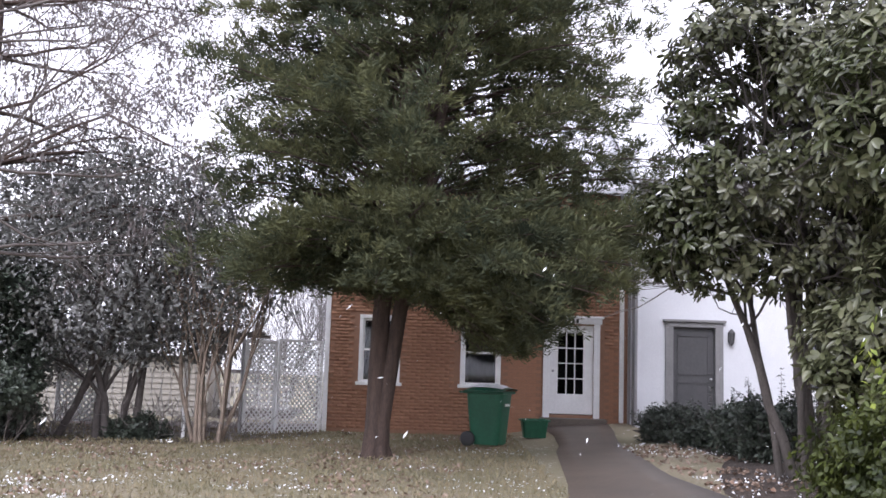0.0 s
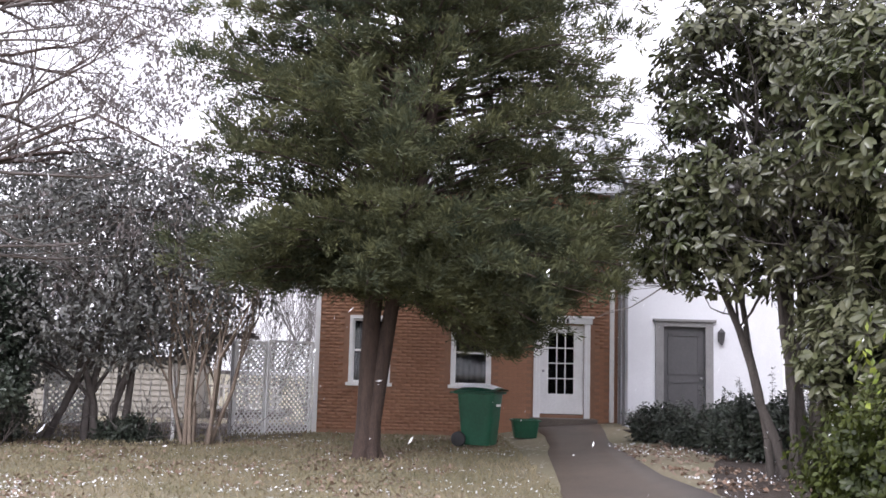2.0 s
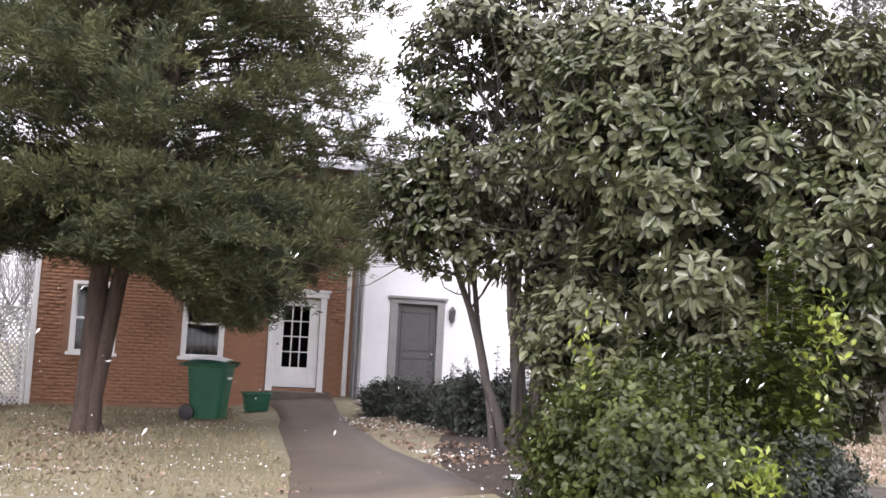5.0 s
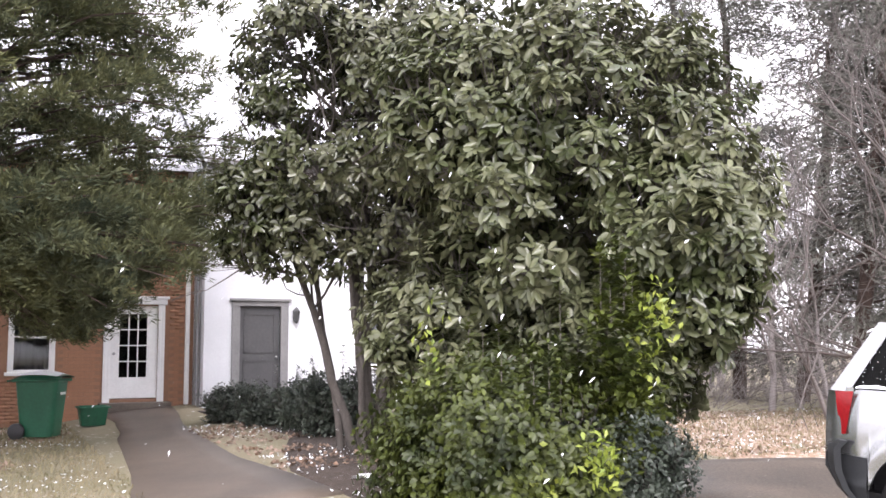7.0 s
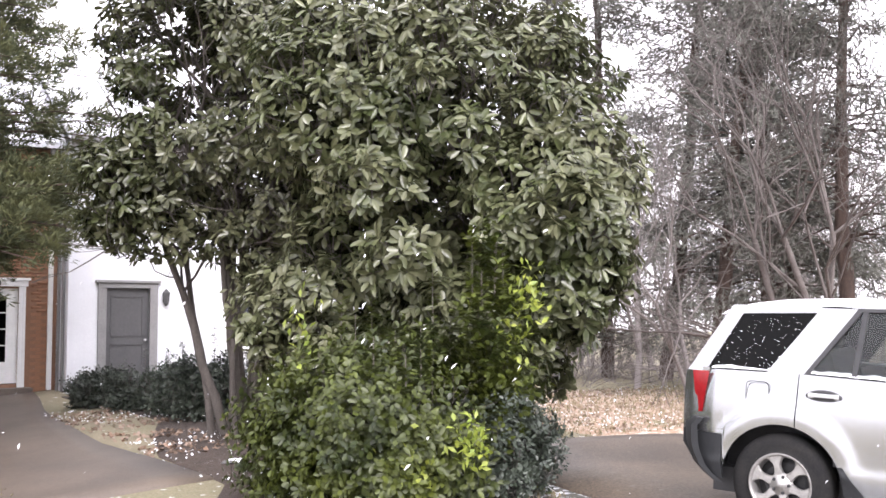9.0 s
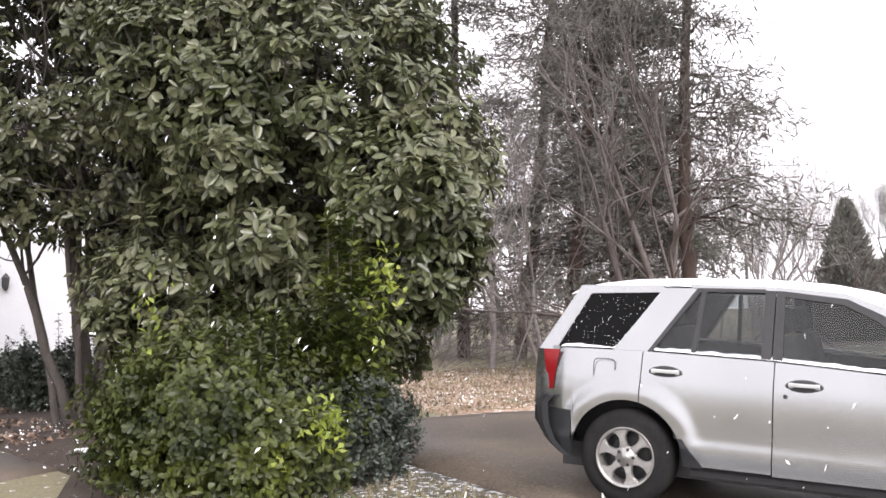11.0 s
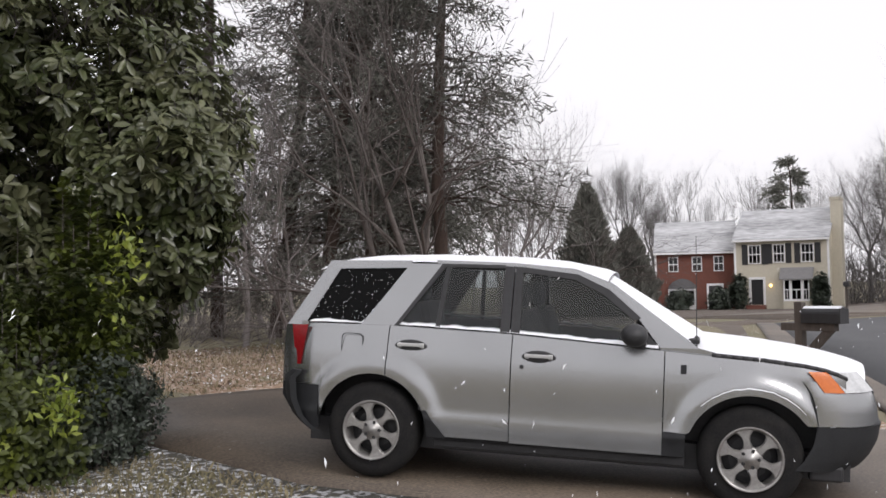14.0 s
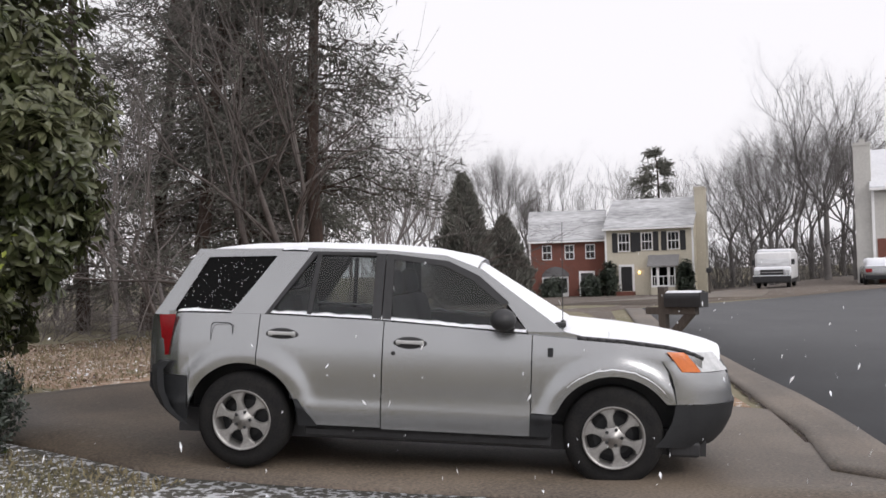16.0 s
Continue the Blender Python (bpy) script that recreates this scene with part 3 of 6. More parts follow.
part("lid", smooth(sheet(sheet(bmesh.new(), lambda u, v: (-0.35 + 0.70 * u, -0.42 + 0.82 * v, 0.99 + 0.10 * math.sin(math.pi * u) ** 0.5 * math.sin(math.pi * min(1, v + 0.05)) ** 0.5), np.linspace(0, 1, 13), np.linspace(0, 0.95, 13)), lambda u, v: (-0.35 + 0.70 * u, -0.42 + 0.82 * v, 0.985), (0, 1), (0, 0.95), True)), M_bin, wheelie)
part("snow_cover", smooth(sheet(bmesh.new(), lambda u, v: (-0.31 + 0.62 * u, -0.36 + 0.70 * v, 1.0 + 0.115 * math.sin(math.pi * (0.06 + 0.88 * u)) ** 0.5 * math.sin(math.pi * (0.06 + 0.88 * v)) ** 0.5), np.linspace(0, 1, 13), np.linspace(0, 1, 13))), M_snow, wheelie, "thin snow on the lid")
part("handle_bar", rod(bmesh.new(), (-0.27, 0.46, 0.95), (0.27, 0.46, 0.95), 0.018), M_bin, wheelie)
part("label_bar", boxes((-0.12, 0.05, -0.375, -0.352, 0.72, 0.76)), M_white, wheelie)
for sx in (-0.30, 0.30):
    wv = part("wheel", smooth(lathe(bmesh.new(), [(0.0, -0.03), (0.11, -0.03), (0.135, -0.02), (0.135, 0.02), (0.11, 0.03), (0.0, 0.03)], 24)), M_black, wheelie)
    wv.matrix_basis = pose(sx, 0.28, 0.135, 0, 0, 90)
tub = thing("recycling_tub", "open dark green plastic recycling tub by the doorstep", "tub", (1.76, 19.3, ground_z(1.76, 19.3) + 0.01), 4)
bm = bmesh.new()
for s, zlo in ((1.0, 0.0), (0.93, 0.015)):
    sheet(bm, lambda a, h: (math.copysign(abs(math.cos(a)) ** 0.3, math.cos(a)) * (0.21 + 0.05 * h) * s, math.copysign(abs(math.sin(a)) ** 0.3, math.sin(a)) * (0.15 + 0.04 * h) * s, zlo + 0.34 * h), np.linspace(0, 2 * math.pi, 25), (0, 0.5, 1.0), s < 1)
part("body", smooth(bm), M_bin, tub)
part("rim", boxes((-0.28, 0.28, -0.21, -0.185, 0.315, 0.345), (-0.28, 0.28, 0.185, 0.21, 0.315, 0.345), (-0.28, -0.255, -0.185, 0.185, 0.315, 0.345), (0.255, 0.28, -0.185, 0.185, 0.315, 0.345), bevel=0.006), M_bin, tub)
part("base", boxes((-0.20, 0.20, -0.14, 0.14, 0.0, 0.02)), M_bin, tub)


def lattice_panel(name_label, a, b, z0, z1, pitch=0.112, half=0.021):
    """A framed panel of crossing diagonal slats from a to b on the plan."""
    a, b = Vector((*a, 0)), Vector((*b, 0))
    w, h = (b - a).length, z1 - z0
    t = thing("lattice_panel", name_label, "fence panel", (a.x, a.y, z0), math.degrees(math.atan2(b.y - a.y, b.x - a.x)), "lattice fence")
    for d in ((0, 0.05, -0.02, 0.03, 0, h), (w - 0.05, w, -0.02, 0.03, 0, h), (0.05, w - 0.05, -0.02, 0.03, h - 0.045, h), (0.05, w - 0.05, -0.02, 0.03, 0, 0.045)):
        part("rail", boxes(d), M_lattice, t)
    for sgn, y in ((1, 0.0), (-1, 0.012)):
        c = -h
        while c < w + h:
            # the line x = c + s along z = s (or mirrored)
            p = []
            s0, s1 = max(0.0, -c), min(h, w - c)
            if s1 - s0 > 0.06:
                p0, p1 = (c + s0, s0), (c + s1, s1)
                if sgn < 0:
                    p0, p1 = (w - p0[0], p0[1]), (w - p1[0], p1[1])
                d = Vector((p1[0] - p0[0], p1[1] - p0[1])).normalized()
                nrm = Vector((-d.y, d.x)) * half
                v = [(p0[0] - nrm.x, p0[1] - nrm.y), (p0[0] + nrm.x, p0[1] + nrm.y), (p1[0] + nrm.x, p1[1] + nrm.y), (p1[0] - nrm.x, p1[1] - nrm.y)]
                bm = bmesh.new()
                f = bm.faces.new([bm.verts.new((min(w, max(0, x)), y, min(h, max(0, z)))) for x, z in v])
                r = bmesh.ops.extrude_face_region(bm, geom=[f])
                for q in r["geom"]:
                    if isinstance(q, bmesh.types.BMVert):
                        q.co.y -= 0.008
                bmesh.ops.recalc_face_normals(bm, faces=bm.faces)
                part("slat", bm, M_lattice, t)
            c += pitch
    return t


lattice_panel("white wooden lattice panel beside the brick house", (-3.92, 19.55), (-3.38, 20.05), 0.0, 1.93)
lattice_panel("white wooden lattice panel beside the brick house", (-3.36, 20.08), (-2.55, 20.85), 0.02, 1.97)
lattice_panel("grey lattice panel half hidden under the holly", (-6.95, 17.9), (-6.1, 18.0), 0.35, 1.75)

# ---- the silver car on the driveway: x forward from the rear axle, y to its left, z up
U = Vector((0.37521, -0.92503, -0.05944))
RIGHT = Vector((-0.92667, -0.37588, 0.0))
UP = RIGHT.cross(U)
UP = UP if UP.z > 0 else -UP
HW = 0.90
BASE = Vector((5.67, 4.82, 0.13)) - RIGHT * 0.885
CAR = Matrix(((U.x, -RIGHT.x, UP.x, BASE.x), (U.y, -RIGHT.y, UP.y, BASE.y), (U.z, -RIGHT.z, UP.z, BASE.z), (0, 0, 0, 1)))
WB, WR = 2.69, 0.353
car = thing("estate_car", "silver sport utility car with alloy wheels and thin snow on it", "car")
car.matrix_basis = CAR


def half_width(s):
    return lerp(s, [-0.86, -0.80, -0.70, -0.5, 0.0, 1.0, 2.2, 2.7, 3.0, 3.25, 3.45, 3.60, 3.70], [0.60, 0.70, 0.80, 0.87, 0.90, 0.90, 0.90, 0.895, 0.87, 0.82, 0.72, 0.56, 0.40])


def belt(s):
    """Upper edge of the body side."""
    return lerp(s, [-0.8, -0.5, 0.1, 1.0, 2.1, 2.35, 2.75, 3.05, 3.2, 3.35, 3.5, 3.7], [1.09, 1.12, 1.13, 1.11, 1.05, 1.035, 1.015, 0.985, 0.955, 0.89, 0.85, 0.82])


def bulge(s, z):
    """Half width at a height: pinched above the belt and below the sill, with a soft crease."""
    k = lerp(z, [0.2, 0.33, 0.42, 0.465, 0.505, 0.58, 0.70, 0.82, 0.93, 0.97, 1.06, 1.13], [0.965, 0.985, 0.993, 1.008, 0.991, 0.992, 0.997, 0.996, 0.988, 0.978, 0.952, 0.925])
    arch = 0.0
    for c in (0.0, WB):
        d = math.hypot(s - c, z - WR)
        arch = max(arch, 0.026 * (1 - step(abs(d - 0.46), 0.03, 0.13)) * step(z, 0.3, 0.5))
    return half_width(s) * k + arch


def lower(s):
    """Lower edge of the body side: the sill and the wheel arches."""
    z = lerp(s, [-0.8, -0.5, 3.1, 3.7], [0.55, 0.34, 0.34, 0.55]) if (s < -0.35 or s > 3.05) else 0.335
    for c, r in ((0.0, 0.425), (WB, 0.435)):
        if abs(s - c) < r:
            z = max(z, WR + math.sqrt(r * r - (s - c) ** 2) * 0.99)
    return z


def side_panel(name, s0, s1, material, label="", n=40, low=None, high=None, gap=0.004, out=0.0):
    """A stretch of the body side, left and right, with a folded-in edge that gives it thickness."""
    made = []
    for sgn in (-1, 1):
        bm = bmesh.new()
        ss = list(np.linspace(s0 + gap, s1 - gap, n))
        for c, r in ((0.0, 0.425), (WB, 0.435)):
            ss += [q for q in (c - r - 0.001, c - r + 0.001, c - r + 0.01, c - r + 0.03, c + r - 0.03, c + r - 0.01, c + r - 0.001, c + r + 0.001) if s0 + gap < q < s1 - gap]
        ss.sort()
        vs = np.linspace(0, 1, 15)

        def at(s, v):
            a, b = (low or lower)(s), (high or belt)(s)
            z = a + (b - a) * v
            return (s, sgn * (bulge(s, z) + out), z)
        sheet(bm, at, ss, vs, sgn > 0)
        edge = [e for e in bm.edges if e.is_boundary]
        r = bmesh.ops.extrude_edge_only(bm, edges=edge)
        for v in r["geom"]:
            if isinstance(v, bmesh.types.BMVert):
                v.co.y -= sgn * 0.035
        for f in bm.faces:
            f.smooth = True
        bm.normal_update()
        ob = part(name, smooth(bm), material, car, label)
        ob.data.set_sharp_from_angle(angle=radians(40))
        made.append(ob)
    return made


CL = lambda s: lerp(s, [-0.8, -0.42, -0.3, 0.3, 0.38, 0.55, 2.0, 2.2, 2.3, 3.05, 3.1, 3.7], [0.62, 0.58, 0.56, 0.56, 0.50, 0.355, 0.355, 0.36, 0.52, 0.56, 0.60, 0.60])
side_panel("rear_wing", -0.80, 0.10, M_silver, low=lambda s: max(lower(s), 0.66 if s < -0.42 else lower(s)))
side_panel("rear_door", 0.10, 1.03, M_silver, low=lambda s: max(lower(s), lerp(s, [0.42, 0.50], [0.52, 0.345])))
side_panel("front_door", 1.03, 2.105, M_silver)
side_panel("front_wing", 2.105, 3.30, M_silver, low=lambda s: max(lower(s), 0.50 if s < 2.30 else (0.60 if s > 3.05 else lower(s))))
side_panel("rear_cladding", -0.80, -0.425, M_clad, "dark grey plastic cladding", 12, high=lambda s: 0.655)
side_panel("arch_cladding", 0.36, 0.56, M_clad, "dark grey plastic cladding", 12, high=lambda s: lerp(s, [0.36, 0.42, 0.47, 0.56], [0.53, 0.53, 0.46, 0.345]), out=0.004, gap=0)
side_panel("arch_cladding", 2.10, 2.262, M_clad, "dark grey plastic cladding", 12, high=lambda s: 0.495, gap=0.005, out=0.004)
for sgn in (-1, 1):
    # the sill's black puts the shadow below the doors into its colour
    part("sill", boxes((0.45, 2.26, sgn * 0.70, sgn * 0.80, 0.25, 0.34), bevel=0.01), M_black, car, "sill coloured black as the shadow below the doors")


def nose(s_of, z0, z1, name, material, label, rear=False, n=25, rows=9, y_lim=1.0):
    """A bumper or panel that wraps round the car's end; s_of(y, z) gives its place."""
    bm = sheet(bmesh.new(), lambda y, z: (s_of(y, z), y, z), np.linspace(-y_lim, y_lim, n), np.linspace(z0, z1, rows), not rear)
    edge = [e for e in bm.edges if e.is_boundary]
    r = bmesh.ops.extrude_edge_only(bm, edges=edge)
    for v in r["geom"]:
        if isinstance(v, bmesh.types.BMVert):
            v.co.x += 0.05 if rear else -0.05
    ob = part(name, smooth(bm), material, car, label)
    ob.data.set_sharp_from_angle(angle=radians(45))
    return ob


def front_s(y, z):
    k = abs(y) / 0.89
    tip = lerp(z, [0.28, 0.36, 0.48, 0.60, 0.72, 0.82, 0.90, 0.99], [3.44, 3.52, 3.58, 3.60, 3.58, 3.55, 3.49, 3.40])
    return tip - (0.32 * k ** 4 + 0.06 * k ** 2) - (0.08 * step(k, 0.92, 1.0))


def rear_s(y, z):
    k = abs(y) / 0.89
    tip = lerp(z, [0.30, 0.40, 0.55, 0.72, 0.78, 0.90, 1.12], [-0.66, -0.80, -0.87, -0.88, -0.80, -0.80, -0.76])
    return tip + 0.22 * k ** 3.5


nose(front_s, 0.605, 0.90, "front_bumper", M_silver, "silver bumper skin", y_lim=0.875)
nose(lambda y, z: front_s(y, z) + 0.012, 0.30, 0.60, "lower_bumper", M_clad, "dark grey plastic lower bumper", y_lim=0.885)
nose(lambda y, z: front_s(y, z) + 0.004, 0.80, 0.93, "grille", M_clad, "dark grille", y_lim=0.45)
nose(rear_s, 0.31, 0.76, "rear_bumper", M_clad, "dark grey plastic rear bumper", True, y_lim=0.885)
nose(rear_s, 0.765, 1.13, "tailgate", M_silver, "", True, y_lim=0.80)
for sgn in (-1, 1):
    for nm, y0, y1, m_, lab in (("indicator", 0.868, 0.815, M_amber, "amber indicator lens"), ("headlight", 0.812, 0.50, M_clear, "clear headlight lens")):
        bm = sheet(bmesh.new(), lambda y, v: (front_s(y, 0.82 + 0.10 * v) + 0.012 - 0.03 * v, sgn * y, lerp(v, [0, 1], [0.83, 0.965 - 0.03 * (0.87 - y)])), np.linspace(y0, y1, 8), np.linspace(0, 1, 6), sgn < 0)
        part(nm, smooth(bm), m_, car, lab)
    bm = sheet(bmesh.new(), lambda u, v: (-0.635 - 0.02 * v + 0.12 * u * (0.4 + 0.6 * v), sgn * (bulge(-0.62 + 0.10 * u, 0.95) + 0.006 - 0.02 * v), 0.80 + 0.30 * v + 0.005 * u), np.linspace(-0.35, 0.85, 8), np.linspace(0, 1, 8), sgn > 0)
    part("tail_lamp", smooth(bm), M_red, car, "red tail lamp lens")
    part("fog_patch", ball(bmesh.new(), (3.215, sgn * (half_width(3.21) + 0.0), 0.615), 0.02, 0.012, 0.03), M_snow, car, "dab of snow")

# roof, bonnet and pillars
RZ = lambda s: lerp(s, [-0.62, -0.45, -0.18, 0.36, 1.0, 1.31, 1.61, 1.85], [1.49, 1.545, 1.585, 1.61, 1.608, 1.588, 1.54, 1.46])
RWID = lambda s: lerp(s, [-0.6, 0, 1.0, 1.6, 1.9], [0.60, 0.645, 0.655, 0.64, 0.62])
bm = sheet(bmesh.new(), lambda s, v: (s, v * RWID(s), RZ(s) + 0.045 * (1 - abs(v) ** 2.2) - 0.012 * abs(v) ** 8), np.linspace(-0.55, 1.68, 24), np.linspace(-1, 1, 21), True)
edge = [e for e in bm.edges if e.is_boundary]
r = bmesh.ops.extrude_edge_only(bm, edges=edge)
for v in r["geom"]:
    if isinstance(v, bmesh.types.BMVert):
        v.co.z -= 0.035
        v.co.y *= 1.02
part("roof", smooth(bm), M_silver, car)
bm = sheet(bmesh.new(), lambda s, v: (s - 0.02 * abs(v), v * (RWID(s) - 0.012), RZ(s) + 0.056 * (1 - abs(v) ** 2.2) + 0.012 * (1 - abs(v) ** 6) + 0.004 * noise.noise((s * 9, v * 9, 3)) + 0.006), np.linspace(-0.54, 1.70, 30), np.linspace(-1, 1, 25), True)
part("snow_cover", smooth(bm), M_snow, car, "thin even snow on the roof")
HZ = lambda s: lerp(s, [2.28, 2.40, 2.75, 3.05, 3.25, 3.42, 3.50], [1.10, 1.09, 1.065, 1.03, 0.995, 0.955, 0.925])
HWD = lambda s: lerp(s, [2.25, 2.9, 3.2, 3.5], [0.80, 0.78, 0.72, 0.56])


def bonnet(lift, inset):
    return sheet(bmesh.new(), lambda s, v: (s - 0.10 * max(0, (s - 3.0)) * abs(v) ** 2, v * (HWD(s) - inset), HZ(s) - 0.06 + 0.105 * (1 - abs(v) ** 2.4) + lift), np.linspace(2.26, 3.50, 22), np.linspace(-1, 1, 19), True)


bm = bonnet(0.0, 0.0)
edge = [e for e in bm.edges if e.is_boundary]
r = bmesh.ops.extrude_edge_only(bm, edges=edge)
for v in r["geom"]:
    if isinstance(v, bmesh.types.BMVert):
        v.co.z -= 0.05
part("bonnet", smooth(bm), M_silver, car)
part("snow_cover", smooth(bonnet(0.012, 0.012)), M_snow, car, "thin snow on the bonnet")
# black sheet and rods draw the shade in the bonnet's shut line
part("bonnet_gap_shade", smooth(sheet(bmesh.new(), lambda s, v: (s, v * (half_width(s) - 0.09), belt(s) - 0.03), np.linspace(2.12, 3.42, 20), np.linspace(-1, 1, 5), True)), M_black, car, "black sheet drawn as the shade in the gap below the bonnet")
for sgn in (-1, 1):
    bm = bmesh.new()
    line = [(s, sgn * (bulge(s, belt(s)) - 0.012), belt(s) + 0.006) for s in np.linspace(2.42, 3.30, 14)]
    for a, b in zip(line[:-1], line[1:]):
        rod(bm, a, b, 0.018, n=6)
    part("bonnet_shade_line", smooth(bm), M_black, car, "black line drawn as the shade in the bonnet's shut line")
# shoulder sheets that close the body between the wings and the glass
for sgn in (-1, 1):
    part("shoulder", smooth(sheet(bmesh.new(), lambda s, v: (s, sgn * (bulge(s, belt(s)) - 0.002 - v * lerp(s, [-0.8, 2.0, 2.2, 3.3], [0.09, 0.09, 0.07, 0.10])), belt(s) + 0.012 * v), np.linspace(-0.78, 3.25, 50), (0, 0.5, 1), sgn < 0)), M_silver, car)
    part("snow_ledge", smooth(sheet(bmesh.new(), lambda s, v: (s, sgn * (bulge(s, belt(s)) - 0.02 - 0.06 * v), belt(s) + 0.006 + (0.030 + 0.014 * noise.noise((s * 11, 2, sgn))) * math.sin(math.pi * min(1, v * 0.75 + 0.02)) ** 0.6), np.linspace(-0.56, 2.06, 110), np.linspace(0, 1, 6), sgn < 0)), M_snow, car, "ridge of snow below the windows")
    part("snow_patch", smooth(sheet(bmesh.new(), lambda a, v: (WB + 0.475 * math.cos(a), sgn * (bulge(WB + 0.475 * math.cos(a), WR + 0.475 * math.sin(a)) + 0.006 - 0.05 * v), WR + (0.475 + 0.05 * v + 0.01 * noise.noise((a * 9, 0, 0))) * math.sin(a)), np.linspace(0.75, 2.35, 40), (0, 0.5, 1), sgn < 0)), M_snow, car, "snow caught on the wheel arch")


def flank(s, z):
    """Half width of the glasshouse at a height."""
    return lerp(z, [1.10, 1.62], [0.815, 0.655]) - 0.05 * step(-s, 0.2, 0.7)


def pane(name, outline, material, label="", out=0.0, thick=0.006):
    made = []
    for sgn in (-1, 1):
        bm = bmesh.new()
        f = bm.faces.new([bm.verts.new((s, sgn * (flank(s, z) + out), z)) for s, z in outline])
        r = bmesh.ops.extrude_face_region(bm, geom=[f])
        for v in r["geom"]:
            if isinstance(v, bmesh.types.BMVert):
                v.co.y -= sgn * thick
        bmesh.ops.triangulate(bm, faces=bm.faces)
        bmesh.ops.recalc_face_normals(bm, faces=bm.faces)
        made.append(part(name, bm, material, car, label))
    return made


pane("quarter_window", [(-0.62, 1.13), (-0.14, 1.14), (0.02, 1.32), (0.22, 1.565), (-0.38, 1.535)], M_privacy, "black tinted rear side window")
pane("rear_window", [(0.14, 1.13), (0.93, 1.12), (0.93, 1.57), (0.46, 1.575)], M_tint, "tinted side window")
pane("front_window", [(1.06, 1.12), (1.98, 1.07), (1.86, 1.28), (1.66, 1.44), (1.45, 1.535), (1.06, 1.575)], M_tint, "tinted side window")
pane("rear_pillar", [(-0.14, 1.12), (0.12, 1.12), (0.45, 1.60), (0.20, 1.60), (0.02, 1.34)], M_silver, "", 0.012, 0.05)
pane("tail_pillar", [(-0.74, 1.10), (-0.60, 1.10), (-0.36, 1.54), (0.20, 1.565), (0.20, 1.62), (-0.45, 1.60)], M_silver, "", 0.010, 0.05)
pane("centre_pillar", [(0.93, 1.10), (1.00, 1.10), (1.00, 1.60), (0.93, 1.60)], M_black, "black door pillar", 0.010, 0.04)
pane("centre_pillar", [(1.008, 1.10), (1.075, 1.10), (1.065, 1.60), (1.008, 1.60)], M_black, "black door pillar", 0.010, 0.04)
pane("window_bar", [(0.44, 1.12), (0.475, 1.12), (0.515, 1.59), (0.48, 1.59)], M_black, "black window bar", 0.008, 0.02)
pane("window_trim", [(0.12, 1.12), (0.155, 1.12), (0.475, 1.58), (0.93, 1.585), (0.93, 1.61), (0.45, 1.605)], M_black, "black window seal", 0.014, 0.02)
pane("window_trim", [(1.06, 1.56), (1.45, 1.52), (1.66, 1.42), (1.88, 1.25), (1.93, 1.27), (1.70, 1.46), (1.47, 1.56), (1.06, 1.60)], M_black, "black window seal", 0.014, 0.02)
pane("roof_rail", [(0.40, 1.605), (1.06, 1.60), (1.47, 1.56), (1.70, 1.46), (1.92, 1.28), (2.30, 1.06), (2.36, 1.06), (1.95, 1.345), (1.72, 1.505), (1.45, 1.60), (1.0, 1.628), (0.40, 1.63)], M_silver, "", 0.004, 0.04)
pane("pillar_foot", [(1.96, 1.02), (2.46, 1.00), (2.44, 1.055), (2.34, 1.075), (2.14, 1.17), (1.93, 1.31), (1.91, 1.27), (2.07, 1.07)], M_silver, "", 0.006, 0.05)
pane("mirror_sail", [(1.88, 1.06), (2.08, 1.055), (1.93, 1.21)], M_black, "black corner trim", 0.012, 0.02)
WSX = lambda v: lerp(v, [0, 1], [1.62, 2.36])
bm = sheet(bmesh.new(), lambda v, y: (WSX(v) - 0.10 * y * y, y * lerp(v, [0, 1], [0.63, 0.76]), lerp(v, [0, 1], [1.525, 1.09]) + 0.035 * (1 - y * y)), np.linspace(0, 1, 8), np.linspace(-1, 1, 15), True)
part("windscreen", smooth(bm), M_tint, car)
bm = sheet(bmesh.new(), lambda v, y: (WSX(v) - 0.10 * y * y + 0.02, y * lerp(v, [0, 1], [0.635, 0.765]), lerp(v, [0, 1], [1.535, 1.10]) + 0.045 * (1 - y * y)), np.linspace(0, 0.98, 14), np.linspace(-1, 1, 21), True)
part("snow_cover", smooth(bm), M_snow, car, "snow on the windscreen")
bm = sheet(bmesh.new(), lambda v, y: (lerp(v, [0, 1], [-0.56, -0.82]) + 0.12 * y * y, y * lerp(v, [0, 1], [0.60, 0.74]), lerp(v, [0, 1], [1.56, 1.12])), np.linspace(0, 1, 6), np.linspace(-1, 1, 13))
part("rear_windscreen", smooth(bm), M_privacy, car, "dark rear window")
part("wiper", boxes((2.26, 2.34, -0.70, -0.40, 1.10, 1.135), (2.30, 2.33, -0.62, 0.55, 1.125, 1.145), bevel=0.008), M_black, car)
part("cowl", boxes((2.18, 2.36, -0.74, 0.74, 1.00, 1.05)), M_black, car)
